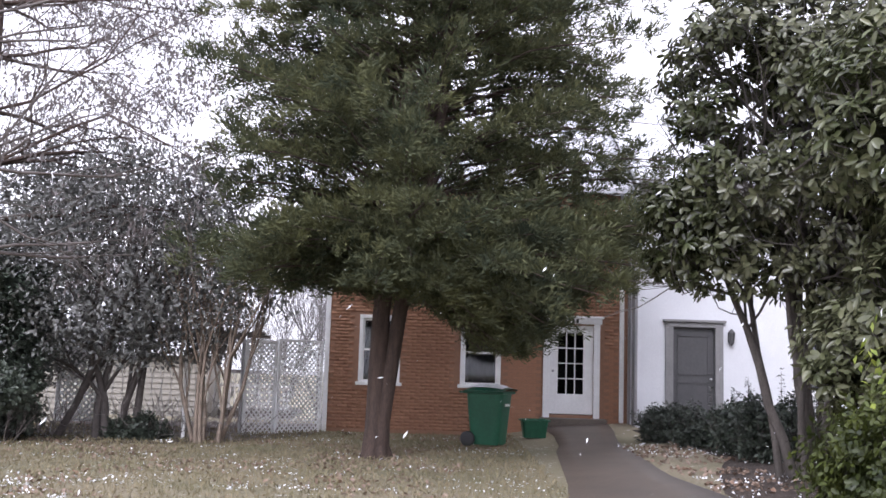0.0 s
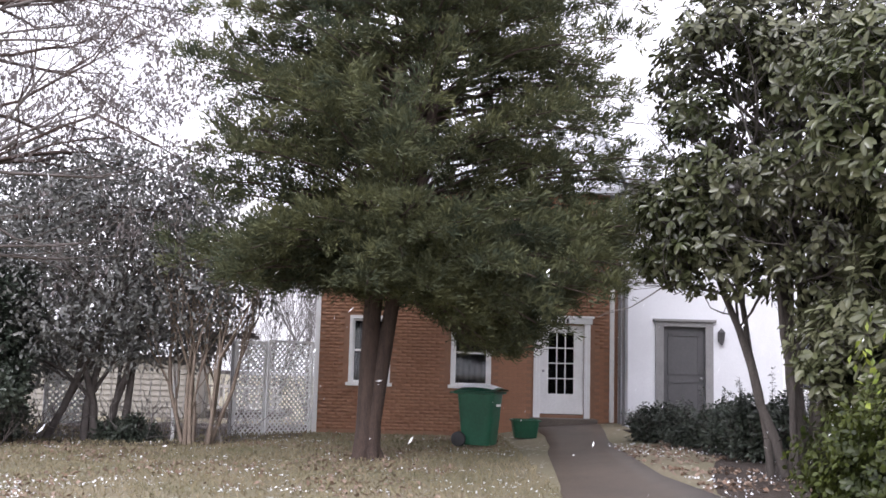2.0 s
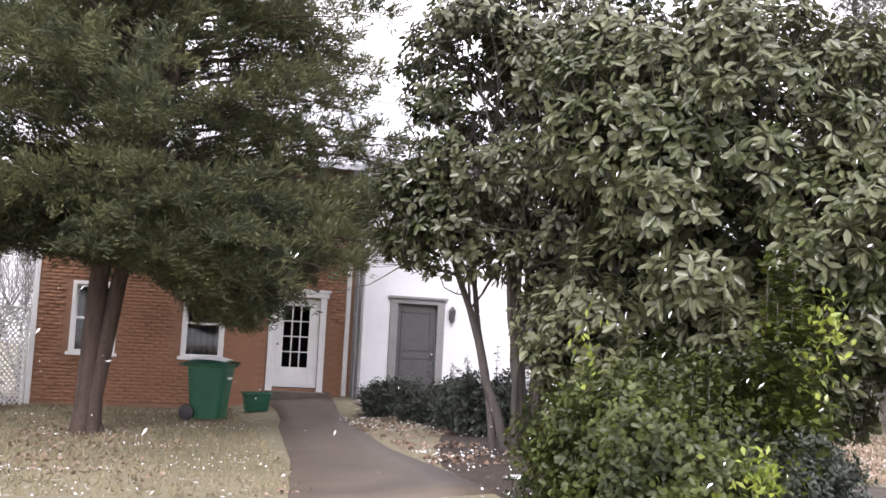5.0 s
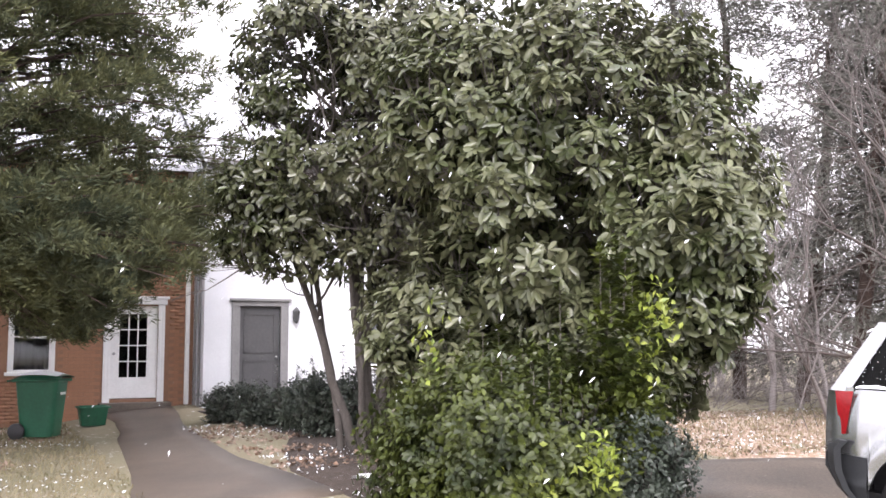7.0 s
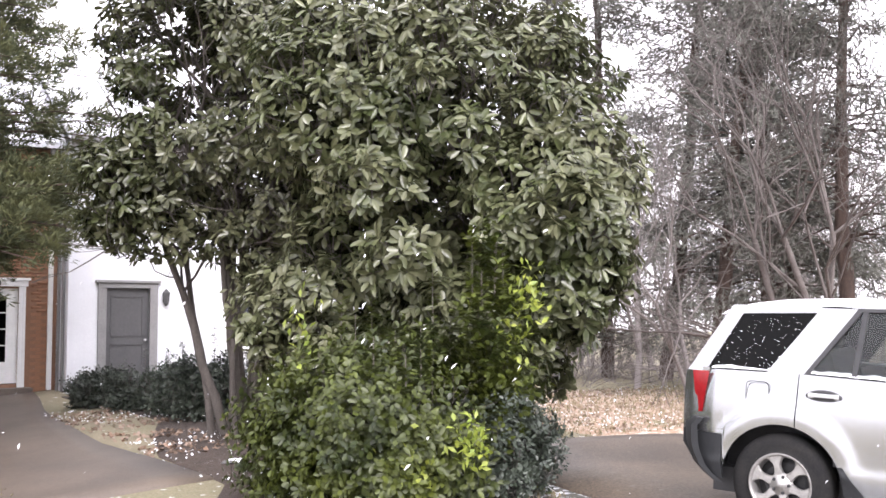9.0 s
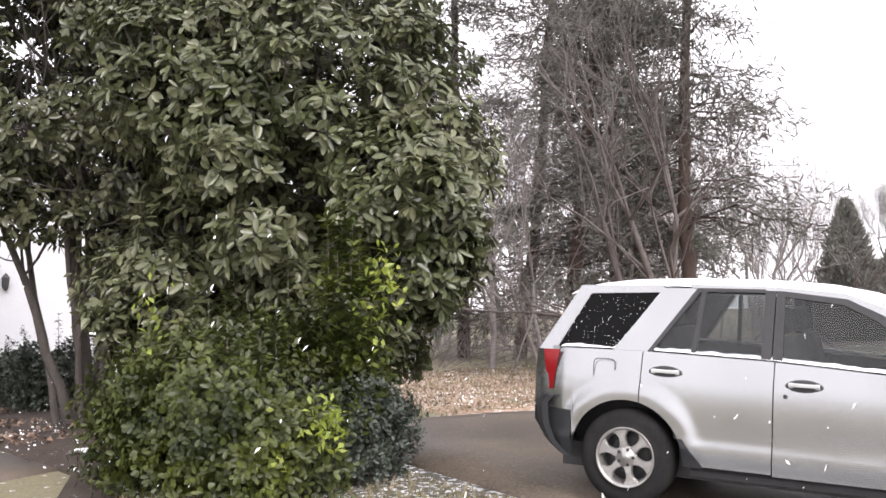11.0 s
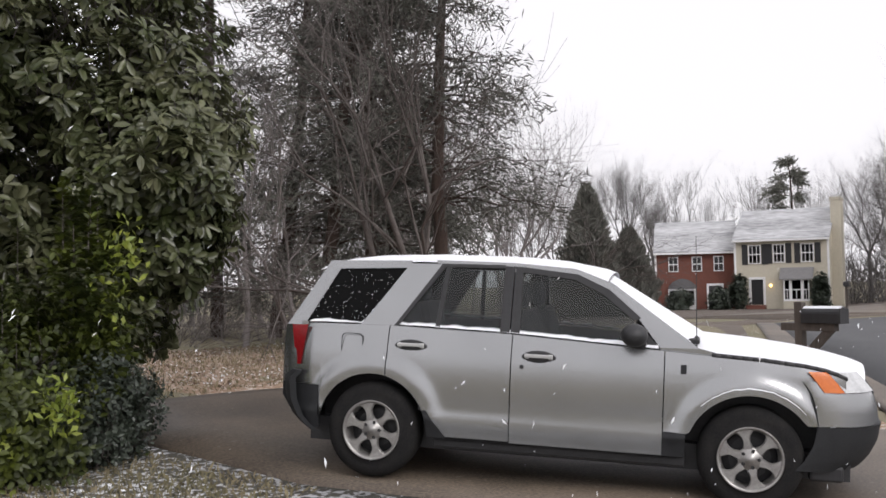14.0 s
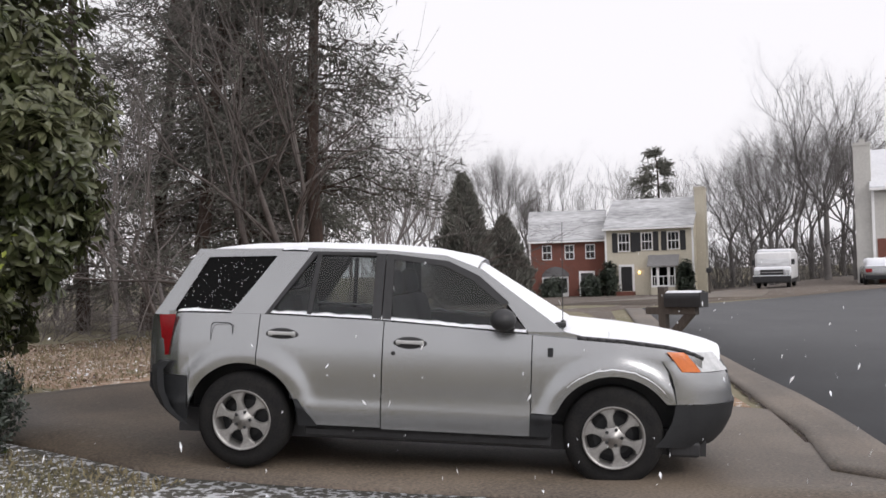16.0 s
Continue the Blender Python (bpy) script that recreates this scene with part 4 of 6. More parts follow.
for sgn in (-1, 1):
    m = part("mirror", smooth(ball(bmesh.new(), (0, 0, 0), 0.085, 0.11, 0.085, 20, 12)), M_black, car, "black door mirror")
    m.matrix_basis = pose(1.90, sgn * 0.98, 1.155, 0, 0, 10 * sgn) @ Matrix.Diagonal((1.1, 1, 0.95, 1))
    part("mirror_arm", boxes((1.88, 1.98, sgn * 0.84, sgn * 0.96, 1.075, 1.11), bevel=0.012), M_black, car)
    part("fuel_flap" if sgn < 0 else "side_badge", smooth(sheet(bmesh.new(), lambda a, q: (-0.18 + 0.085 * q * math.copysign(abs(math.cos(a)) ** 0.4, math.cos(a)), sgn * (bulge(-0.18, 0.98) + 0.006), 0.975 + 0.088 * q * math.copysign(abs(math.sin(a)) ** 0.4, math.sin(a))), np.linspace(0, 2 * math.pi, 29), (0.93, 1.0))), M_clad, car)
    for s, z in ((0.28, 0.985), (1.23, 0.955)):
        y = bulge(s, z)
        # a black oval stands in for the shade behind each handle
        part("handle_shade", smooth(ball(bmesh.new(), (s, sgn * (y - 0.002), z - 0.004), 0.128, 0.010, 0.056, 16, 8)), M_black, car, "black oval drawn as the shade behind the handle")
        part("door_handle", boxes((s - 0.10, s + 0.10, sgn * (y + 0.012), sgn * (y + 0.034), z + 0.0, z + 0.026), (s - 0.10, s - 0.07, sgn * (y - 0.01), sgn * (y + 0.014), z - 0.01, z + 0.028), (s + 0.07, s + 0.10, sgn * (y - 0.01), sgn * (y + 0.014), z - 0.01, z + 0.028), bevel=0.006), M_handle, car)
    part("lock", smooth(ball(bmesh.new(), (1.11, sgn * bulge(1.11, 0.885), 0.885), 0.016, 0.008, 0.016)), M_black, car)
    part("wing_badge", boxes((2.215, 2.255, sgn * (bulge(2.23, 0.935) - 0.004), sgn * (bulge(2.23, 0.935) + 0.005), 0.90, 0.965), bevel=0.003), M_clad, car)
part("aerial", rod(ball(bmesh.new(), (2.32, -0.80, 1.03), 0.02, 0.02, 0.035), (2.32, -0.80, 1.03), (2.29, -0.79, 1.86), 0.004, 0.002, 6), M_black, car, "thin black whip aerial")
# underside, inner wheel wells and cabin
part("floorpan", boxes((-0.55, 3.35, -0.70, 0.70, 0.22, 0.40), (0.46, 2.24, -0.80, 0.80, 0.30, 0.55), (-0.50, 3.2, -0.55, 0.55, 0.40, 0.95)), M_black, car, "dark underside")
part("skid_block", boxes((3.08, 3.30, -0.78, 0.78, 0.22, 0.33), bevel=0.02), M_black, car, "dark plastic air dam")
part("dashboard", boxes((1.75, 2.15, -0.70, 0.70, 0.85, 1.06), bevel=0.03), M_seat, car)
for y in (-0.38, 0.38):
    for s, h in ((1.22, 1.0), (0.22, 0.98)):
        st = new("car_seat")
        st.parent = car
        part("cushion", boxes((s, s + 0.5, y - 0.25, y + 0.25, 0.55, 0.78), bevel=0.05), M_seat, st)
        bk = part("backrest", boxes((-0.08, 0.08, -0.25, 0.25, 0, 0.60), bevel=0.06), M_seat, st)
        bk.matrix_basis = pose(s - 0.02, y, 0.70, 0, -14, 0)
        hr = part("headrest", boxes((-0.05, 0.05, -0.13, 0.13, 0, 0.20), bevel=0.045), M_seat, st)
        hr.matrix_basis = pose(s - 0.18, y, 1.29, 0, -12, 0)


def wheel(s, y):
    w = new("wheel")
    w.parent = car
    w.matrix_basis = pose(s, y, WR, 0, 0, 0 if y < 0 else 180)
    R = WR
    part("tyre", smooth(lathe(bmesh.new(), [(0.222, -0.015), (0.235, 0.0), (0.27, -0.006), (0.315, 0.004), (R - 0.012, 0.024), (R, 0.05), (R, 0.17), (R - 0.012, 0.20), (0.30, 0.215), (0.225, 0.20)], 48)), M_tyre, w)

    part("rim", smooth(lathe(bmesh.new(), [(0.222, 0.02), (0.222, -0.012), (0.214, -0.016), (0.200, 0.0), (0.188, 0.05), (0.186, 0.12)], 48)), M_alloy, w)
    part("brake_disc", lathe(bmesh.new(), [(0.0, 0.10), (0.14, 0.10), (0.19, 0.12)], 32), M_black, w)
    for k in range(6):
        a = 2 * math.pi * k / 6 + 0.3
        bm = bmesh.new()
        line = [(0.045, 0.040, 0.012), (0.085, 0.031, 0.008), (0.115, 0.024, 0.006), (0.145, 0.027, 0.006), (0.172, 0.046, 0.006), (0.190, 0.072, 0.005), (0.205, 0.100, 0.004)]
        rows = []
        for r, hw, y0 in line:
            rows.append([bm.verts.new((r, y0 + d, sg * hw)) for d, sg in ((0.012, -1), (0.0, -0.75), (0.0, 0.75), (0.012, 1), (0.04, 0.9), (0.04, -0.9))])
        for p, q in zip(rows[:-1], rows[1:]):
            for j in range(6):
                bm.faces.new((p[j], p[(j + 1) % 6], q[(j + 1) % 6], q[j]))
        bmesh.ops.recalc_face_normals(bm, faces=bm.faces)
        bmesh.ops.rotate(bm, cent=(0, 0, 0), matrix=Matrix.Rotation(a, 3, "Y"), verts=bm.verts)
        part("spoke", bm, M_alloy, w)
    part("hub", smooth(lathe(bmesh.new(), [(0.0, -0.004), (0.028, -0.002), (0.034, 0.008), (0.075, 0.010), (0.085, 0.03)], 32)), M_alloy, w)
    for k in range(5):
        a = 2 * math.pi * k / 5
        part("wheel_nut", rod(bmesh.new(), (0.058 * math.cos(a), 0.002, 0.058 * math.sin(a)), (0.058 * math.cos(a), 0.014, 0.058 * math.sin(a)), 0.012, n=8), M_black, w)
    return w


for s in (0.0, WB):
    wheel(s, -0.885)
    wheel(s, 0.885)

# ---- plants
def unit(v):
    return v / np.maximum(np.linalg.norm(v, axis=-1, keepdims=True), 1e-9)


def leaves(points, dirs, length, width, rs, fold=0.25, droop=0.0):
    """Folded lozenge leaves at the points, pointing along dirs: corners and triangles."""
    n = len(points)
    d = unit(np.asarray(dirs, float) + rs.normal(0, 0.25, (n, 3)) - [0, 0, droop])
    side = unit(np.cross(d, unit(rs.normal(0, 1, (n, 3)) + [0, 0, 1.2])))
    up = np.cross(side, d)
    L = length * rs.uniform(0.7, 1.2, (n, 1))
    W = width * rs.uniform(0.7, 1.2, (n, 1))
    p = np.asarray(points, float)
    mid = p + d * L * 0.55
    v = np.stack([p, mid + side * W * 0.5 + up * W * fold, mid - side * W * 0.5 + up * W * fold, p + d * L], 1).reshape(-1, 3)
    o = np.arange(n)[:, None] * 4
    return v, np.concatenate([o + [[0, 1, 3]], o + [[0, 3, 2]]], 0)


def blades(points, dirs, normals, length, width, rs, fold=0.12, curl=0.6):
    """Oblong leaves, folded along the rib and curling down to the tip, whose upper sides face along normals: corners and quads."""
    n = len(points)
    p, d = np.asarray(points, float), unit(np.asarray(dirs, float))
    side = unit(np.cross(d, np.asarray(normals, float) + rs.normal(0, 0.18, (n, 3))))
    up = np.cross(side, d)
    L, W = length * rs.uniform(0.7, 1.2, (n, 1)), width * rs.uniform(0.75, 1.2, (n, 1))
    m1, m2 = p + d * L * 0.38 + up * W * fold, p + d * L * 0.76 + up * (W * fold - 0.07 * L * curl)
    v = np.stack([p, m1 + side * W * 0.46, m2 + side * W * 0.42, p + d * L * 0.97 - up * 0.20 * L * curl, m2 - side * W * 0.42, m1 - side * W * 0.46], 1).reshape(-1, 3)
    o = np.arange(n)[:, None] * 6
    return v, np.concatenate([o + [[0, 1, 2, 3]], o + [[0, 3, 4, 5]]], 0)


def whorls(cs, axis, m, length, width, rs, droop=0.3, open_=1.0, along=0.12, curl=0.6):
    """Rosettes of m leaves round the ends of shoots at cs that point along axis."""
    n = len(cs)
    ring = unit(np.cross(axis[:, None, :], rs.normal(0, 1, (n, m, 3))))
    lift = rs.uniform(-0.15, 0.75, (n, m, 1))
    d = ring * open_ + axis[:, None, :] * lift - [0, 0, droop]
    p = cs[:, None, :] + axis[:, None, :] * (lift - 0.6) * along + ring * 0.012
    nor = np.repeat(axis[:, None, :], m, 1) - ring * 0.35
    return blades(p.reshape(-1, 3), d.reshape(-1, 3), nor.reshape(-1, 3), length, width, rs, 0.10, curl)


def limb(out, a, b, r0, r1, n=5):
    """A tapered tube from a to b, added to out = (corners, quads)."""
    a, b = np.asarray(a, float), np.asarray(b, float)
    d = unit(b - a)
    s = unit(np.cross(d, [0.31, 0.17, 0.94] if abs(d[2]) < 0.9 else [1, 0, 0]))
    t = np.cross(d, s)
    if len(out) == 4 and r0 < 0.022:
        out = out[2:]
    k = len(out[0])
    for c, r in ((a, r0), (b, r1)):
        for i in range(n):
            w = 2 * math.pi * i / n
            out[0].append(c + (s * math.cos(w) + t * math.sin(w)) * r)
    for i in range(n):
        j = (i + 1) % n
        out[1].append((k + i, k + j, k + n + j, k + n + i))


def grow(out, p, d, length, r, depth, rs, spread=0.5, lift=0.15, tips=None, kids=3, bend=0.12):
    """Branches that fork and taper; tips gathers the ends."""
    segs = 3 if depth > 1 else 2
    for i in range(segs):
        d = unit(d + rs.normal(0, bend, 3) + [0, 0, lift * 0.3])
        q = p + d * length / segs
        r1 = r * (1 - 0.38 / segs)
        limb(out, p, q, r, r1, 6 if r > 0.05 else (4 if r > 0.012 else 3))
        p, r = q, r1
        if depth > 0 and i < segs - 1 and rs.random() < 0.75:
            e = unit(d + rs.normal(0, spread, 3) + [0, 0, lift])
            grow(out, p, e, length * rs.uniform(0.55, 0.8), r * 0.6, depth - 1, rs, spread, lift, tips, kids, bend)
    if depth > 0:
        for _ in range(kids if depth > 1 else 2):
            e = unit(d + rs.normal(0, spread, 3) + [0, 0, lift])
            grow(out, p, e, length * rs.uniform(0.6, 0.85), r * rs.uniform(0.55, 0.75), depth - 1, rs, spread, lift, tips, kids, bend)
    elif tips is not None:
        tips.append((p, d))


def wood(name, out, material, parent, label=""):
    return mesh_part(name, np.array(out[0]), np.array(out[1]), material, parent, label, True)


def timber(out, material, parent):
    """Trunk and boughs as one part, the fine twigs as another."""
    wood("trunk", out[:2], material, parent)
    if len(out[2]):
        tagged(wood("twig_growth", out[2:], material, parent), kind="stuff")


# flecks of snow on the dark rear side glass of the car
fl = np.random.RandomState(7)
for sgn in (-1, 1):
    uu, zz = fl.uniform(0, 1, 130), fl.uniform(1.15, 1.53, 130)
    ss = -0.60 + (zz - 1.13) * 0.55 + uu * (0.48 + (zz - 1.13) * 0.25)
    pp = np.array([(a, sgn * (flank(a, b) + 0.004), b) for a, b in zip(ss, zz)])
    v, f = leaves(pp, fl.normal(0, 1, pp.shape) * [1, 0.05, 1], 0.008, 0.007, fl, 0.2)
    tagged(mesh_part("snow_fleck", v, f, M_snow, car, "flecks of snow on dark glass"), kind="stuff")


def cedar():
    rs = np.random.RandomState(11)
    t = thing("cedar_tree", "dark green feathery cedar with a forked reddish trunk", "tree", (-1.05, 15.4, ground_z(-1.05, 15.4) - 0.05))
    out = ([], [])
    left = [(0, 0, 0), (0.01, 0, 0.5), (0.02, 0, 1.2), (0.04, 0, 2.2), (0.15, 0, 3.6), (0.3, 0.05, 5.5), (0.55, 0.05, 8), (0.8, 0, 11.6)]
    right = [(0.08, -0.02, 0.0), (0.11, -0.02, 0.6), (0.20, -0.02, 1.3), (0.33, 0, 2.3), (0.62, 0.05, 3.8), (0.9, 0.1, 5.6), (1.2, 0.1, 9.6)]
    for line, r0 in ((left, 0.165), (right, 0.135)):
        for i in range(len(line) - 1):
            limb(out, line[i], line[i + 1], r0 * (1 - 0.85 * line[i][2] / 12) * (1.25 if i == 0 else 1), r0 * (1 - 0.85 * line[i + 1][2] / 12), 14)
    for a in np.linspace(0, 2 * math.pi, 7)[:-1]:
        limb(out, (0.05, 0, 0.35), (0.05 + 0.25 * math.cos(a), 0.25 * math.sin(a), -0.05), 0.14, 0.06, 8)
    hem = lambda x: lerp(x, [-2.7, -2.1, -0.65, 0.3, 1.1, 1.6, 2.0, 2.4, 2.85, 3.7, 4.4], [2.75, 2.35, 2.42, 2.40, 2.20, 1.75, 1.35, 1.75, 1.95, 2.60, 3.2])
    pts, drs = [], []
    made = 0
    while made < 620:
        az = rs.uniform(0, 2 * math.pi)
        h = 1.7 + 10.2 * rs.uniform(0, 1) ** 1.25 if made > 130 else rs.uniform(1.5, 3.2)
        reach = np.interp(h, [1.7, 2.3, 3.2, 4.4, 6.0, 7.4, 9.0, 10.6, 12.0], [3.0, 3.35, 3.55, 3.55, 3.3, 2.85, 2.1, 1.2, 0.25])
        reach *= 1 + 0.10 * math.sin(3 * az + h * 1.7) + 0.07 * math.sin(5 * az - 2.3 * h)
        reach *= rs.uniform(0.78, 1.06) if rs.random() < 0.7 and made > 130 else rs.uniform(0.3, 1.05)
        if made < 26:
            az, h, reach = rs.uniform(-0.9, 0.5), rs.uniform(1.5, 2.3), rs.uniform(0.7, 1.9)
        c = np.array([lerp(h, [2, 4, 7, 12], [0.80, 0.88, 1.02, 0.9]), 0.05, h])
        go = np.array([math.cos(az), math.sin(az), 0])
        tip = c + go * reach + [0, 0, rs.uniform(-0.05, 0.15) * reach]
        if tip[2] < hem(tip[0]) + 0.12:
            continue
        made += 1
        root = np.array([lerp(h, [2, 6, 12], [0.2, 0.6, 0.85]), 0.03, max(h - 0.16 * reach, 2.65)])
        prev, n = root, 7
        for i in range(1, n + 1):
            f = i / n
            p = root + (tip - root) * f + [0, 0, 0.16 * reach * math.sin(math.pi * f) * 0.5] + rs.normal(0, 0.03, 3)
            if p[2] < hem(p[0]) - 0.1:
                continue
            limb(out, prev, p, 0.032 * (1 - 0.8 * (i - 1) / n), 0.032 * (1 - 0.8 * i / n), 4)
            prev = p
            if f < 0.40:
                continue
            for k in range(4):
                w = unit(go * rs.uniform(0.3, 1.0) + np.array([-go[1], go[0], 0]) * rs.normal(0, 0.75) + [0, 0, rs.uniform(-0.25, 0.75)])
                ln = rs.uniform(0.30, 0.62) * (1.15 - 0.35 * f)
                for j in range(1, 5):
                    q = p + w * ln * j / 4 + [0, 0, 0.03 - 0.10 * (j / 4) ** 2]
                    if q[2] < hem(q[0]):
                        continue
                    m = 14
                    pts.append(q + rs.normal(0, 0.045, (m, 3)))
                    drs.append(w * 1.1 + rs.normal(0, 0.40, (m, 3)) + [0, 0, 0.12])
    wood("trunk", out, M_bark, t, "reddish brown shaggy bark")
    v, f = leaves(np.concatenate(pts), np.concatenate(drs), 0.115, 0.022, rs, 0.1)
    mesh_part("crown", v, f, M_cedar, t, "dense feathery dark green sprays")


cedar()


def clumped(rs, n, inside, lo, hi, shell=0.55, centre=None):
    """Random places inside a body; inside(p) gives a depth from 0 at the skin to 1 at the core; those near the skin are kept more often."""
    out = []
    while len(out) < n:
        p = rs.uniform(lo, hi, (4000, 3))
        for q in p:
            k = inside(q)
            if 0 < k and rs.random() < (1 if k < shell else 0.22):
                out.append(q)
                if len(out) >= n:
                    break
    return np.array(out)


def leafy_lobes(rs, bodies):
    """Shoot ends on the upper and outer skins of many small lobes that fill the bodies (centre, radii, lobes, lobe radius, shoots); places and axes."""
    cs, ax = [], []
    for c, rad, lobes, size, shoots in bodies:
        c, rad = np.array(c), np.array(rad)
        for _ in range(lobes):
            u = unit(rs.normal(0, 1, 3))
            f = rs.uniform(0.15, 1.0) ** 0.45
            R = 1 + 0.16 * noise.noise(Vector(u * 2.3 + c))
            lc, lr = c + u * np.maximum(rad * R - size * 0.7, 0.1) * f, size * rs.uniform(0.65, 1.2)
            k = int(shoots * (lr / size) ** 2)
            w = unit(rs.normal(0, 1, (k, 3)))
            w = w[w @ unit(u + [0, 0, 0.9]) > -0.35]
            p = lc + w * lr * rs.uniform(0.75, 1.05, (len(w), 1)) * [1, 1, 0.75]
            cs.append(p)
            ax.append(unit(w * 0.65 + u * 0.45 + [0, 0, 0.45] + rs.normal(0, 0.22, w.shape)))
    return np.concatenate(cs), np.concatenate(ax)


def photinia():
    rs = np.random.RandomState(21)
    t = thing("photinia_tree", "tall multi-stemmed evergreen shrub with broad pale-backed leaves", "tree", (4.15, 11.6, ground_z(4.15, 11.6) - 0.03))
    base = np.array(t.location)
    # stems: foot, then the place that each one reaches
    for (fx, fy), (tx, ty, tz), r in (((-0.10, 0.0), (-1.05, 0.2, 3.0), 0.065), ((-0.22, 0.12), (-0.75, 0.3, 3.4), 0.050), ((0.0, -0.15), (-0.30, -0.2, 4.0), 0.075), ((0.12, 0.05), (0.05, 0.1, 4.4), 0.070), ((0.22, -0.10), (0.42, -0.4, 4.2), 0.065),
                                      ((0.33, 0.1), (0.9, -0.2, 4.0), 0.055), ((0.30, -0.3), (1.1, -2.4, 3.6), 0.06), ((0.05, 0.25), (0.3, 0.7, 4.3), 0.055), ((0.4, -0.2), (1.7, -1.4, 3.8), 0.06), ((-0.05, -0.25), (-0.55, -0.6, 3.8), 0.045), ((0.15, -0.28), (0.15, -0.7, 4.0), 0.05), ((0.28, 0.2), (0.55, 0.5, 4.2), 0.045)):
        out = ([], [])
        p, top = np.array([fx, fy, 0.0]), np.array([tx, ty, tz])
        prev = p
        for i in range(1, 8):
            f = i / 7
            q = p + (top - p) * [f ** 1.15, f ** 1.15, f] + rs.normal(0, 0.028, 3) * [1, 1, 0.3]
            limb(out, prev, q, r * (1 - 0.09 * (i - 1)), r * (1 - 0.09 * i), 9)
            if i > 3:
                for _ in range(2):
                    grow(out, q, unit(rs.normal(0, 0.7, 3) + [0, 0, 0.9]), 0.75, r * 0.35, 2, rs, 0.5, 0.2)
            prev = q
        wood("stem", out, M_stem, t, "dark grey-brown bare stem")
    far = leafy_lobes(rs, (((3.75, 11.35, 4.35), (1.50, 1.5, 2.35), 84, 0.36, 30), ((4.9, 10.7, 5.0), (1.9, 1.5, 1.7), 52, 0.36, 30), ((4.5, 10.9, 2.9), (0.9, 1.0, 1.3), 34, 0.36, 36), ((2.85, 11.5, 3.25), (0.62, 0.7, 0.95), 26, 0.28, 30)))
    near = leafy_lobes(rs, (((5.30, 8.45, 3.30), (1.95, 1.85, 2.2), 92, 0.38, 44), ((5.75, 8.9, 2.6), (1.6, 1.5, 1.75), 40, 0.42, 42), ((4.55, 8.9, 3.9), (1.35, 1.3, 1.5), 36, 0.42, 42), ((4.55, 9.1, 1.9), (1.25, 1.1, 1.15), 44, 0.40, 44), ((5.75, 7.35, 2.7), (1.0, 1.0, 1.45), 44, 0.38, 42), ((5.3, 7.9, 1.6), (1.0, 0.9, 0.9), 26, 0.38, 40)))
    for cs, ax in (far, near):
        cs -= base
    low = near[0][:, 2] + base[2] > 0.95
    near = (near[0][low], near[1][low])
    out = ([], [])
    for cs, ax in (far, near):
        for c, a in zip(cs[::2], ax[::2]):
            limb(out, c - a * 0.30 - [0, 0, 0.05], c, 0.007, 0.004, 3)
    tagged(wood("twig_growth", out, M_stem, t), kind="stuff")
    g = near[0] + base
    pick = np.zeros(len(g), bool)
    pick[[i for i in range(len(g)) if math.hypot(g[i, 0], g[i, 1]) < 8.4 and 2.0 < g[i, 2] < 4.4][:30]] = True
    v, f = whorls(*far, 9, 0.125, 0.052, rs, 0.35)
    mesh_part("crown", v, f, M_photinia, t, "whorls of broad leathery leaves", True)
    v, f = whorls(near[0][~pick], near[1][~pick], 9, 0.138, 0.054, rs, 0.38)
    mesh_part("crown", v, f, M_photinia, t, "whorls of broad leathery leaves", True)
    m = 9
    c, a = near[0][pick], near[1][pick]
    ring = unit(np.cross(a[:, None, :], rs.normal(0, 1, (len(c), m, 3))))
    d = ring + a[:, None, :] * rs.uniform(-0.1, 0.6, (len(c), m, 1)) - [0, 0, 0.35]
    p = c[:, None, :] + ring * 0.015 + d * 0.0
    return t, p.reshape(-1, 3), d.reshape(-1, 3)


PHOT, LEAF_P, LEAF_D = photinia()


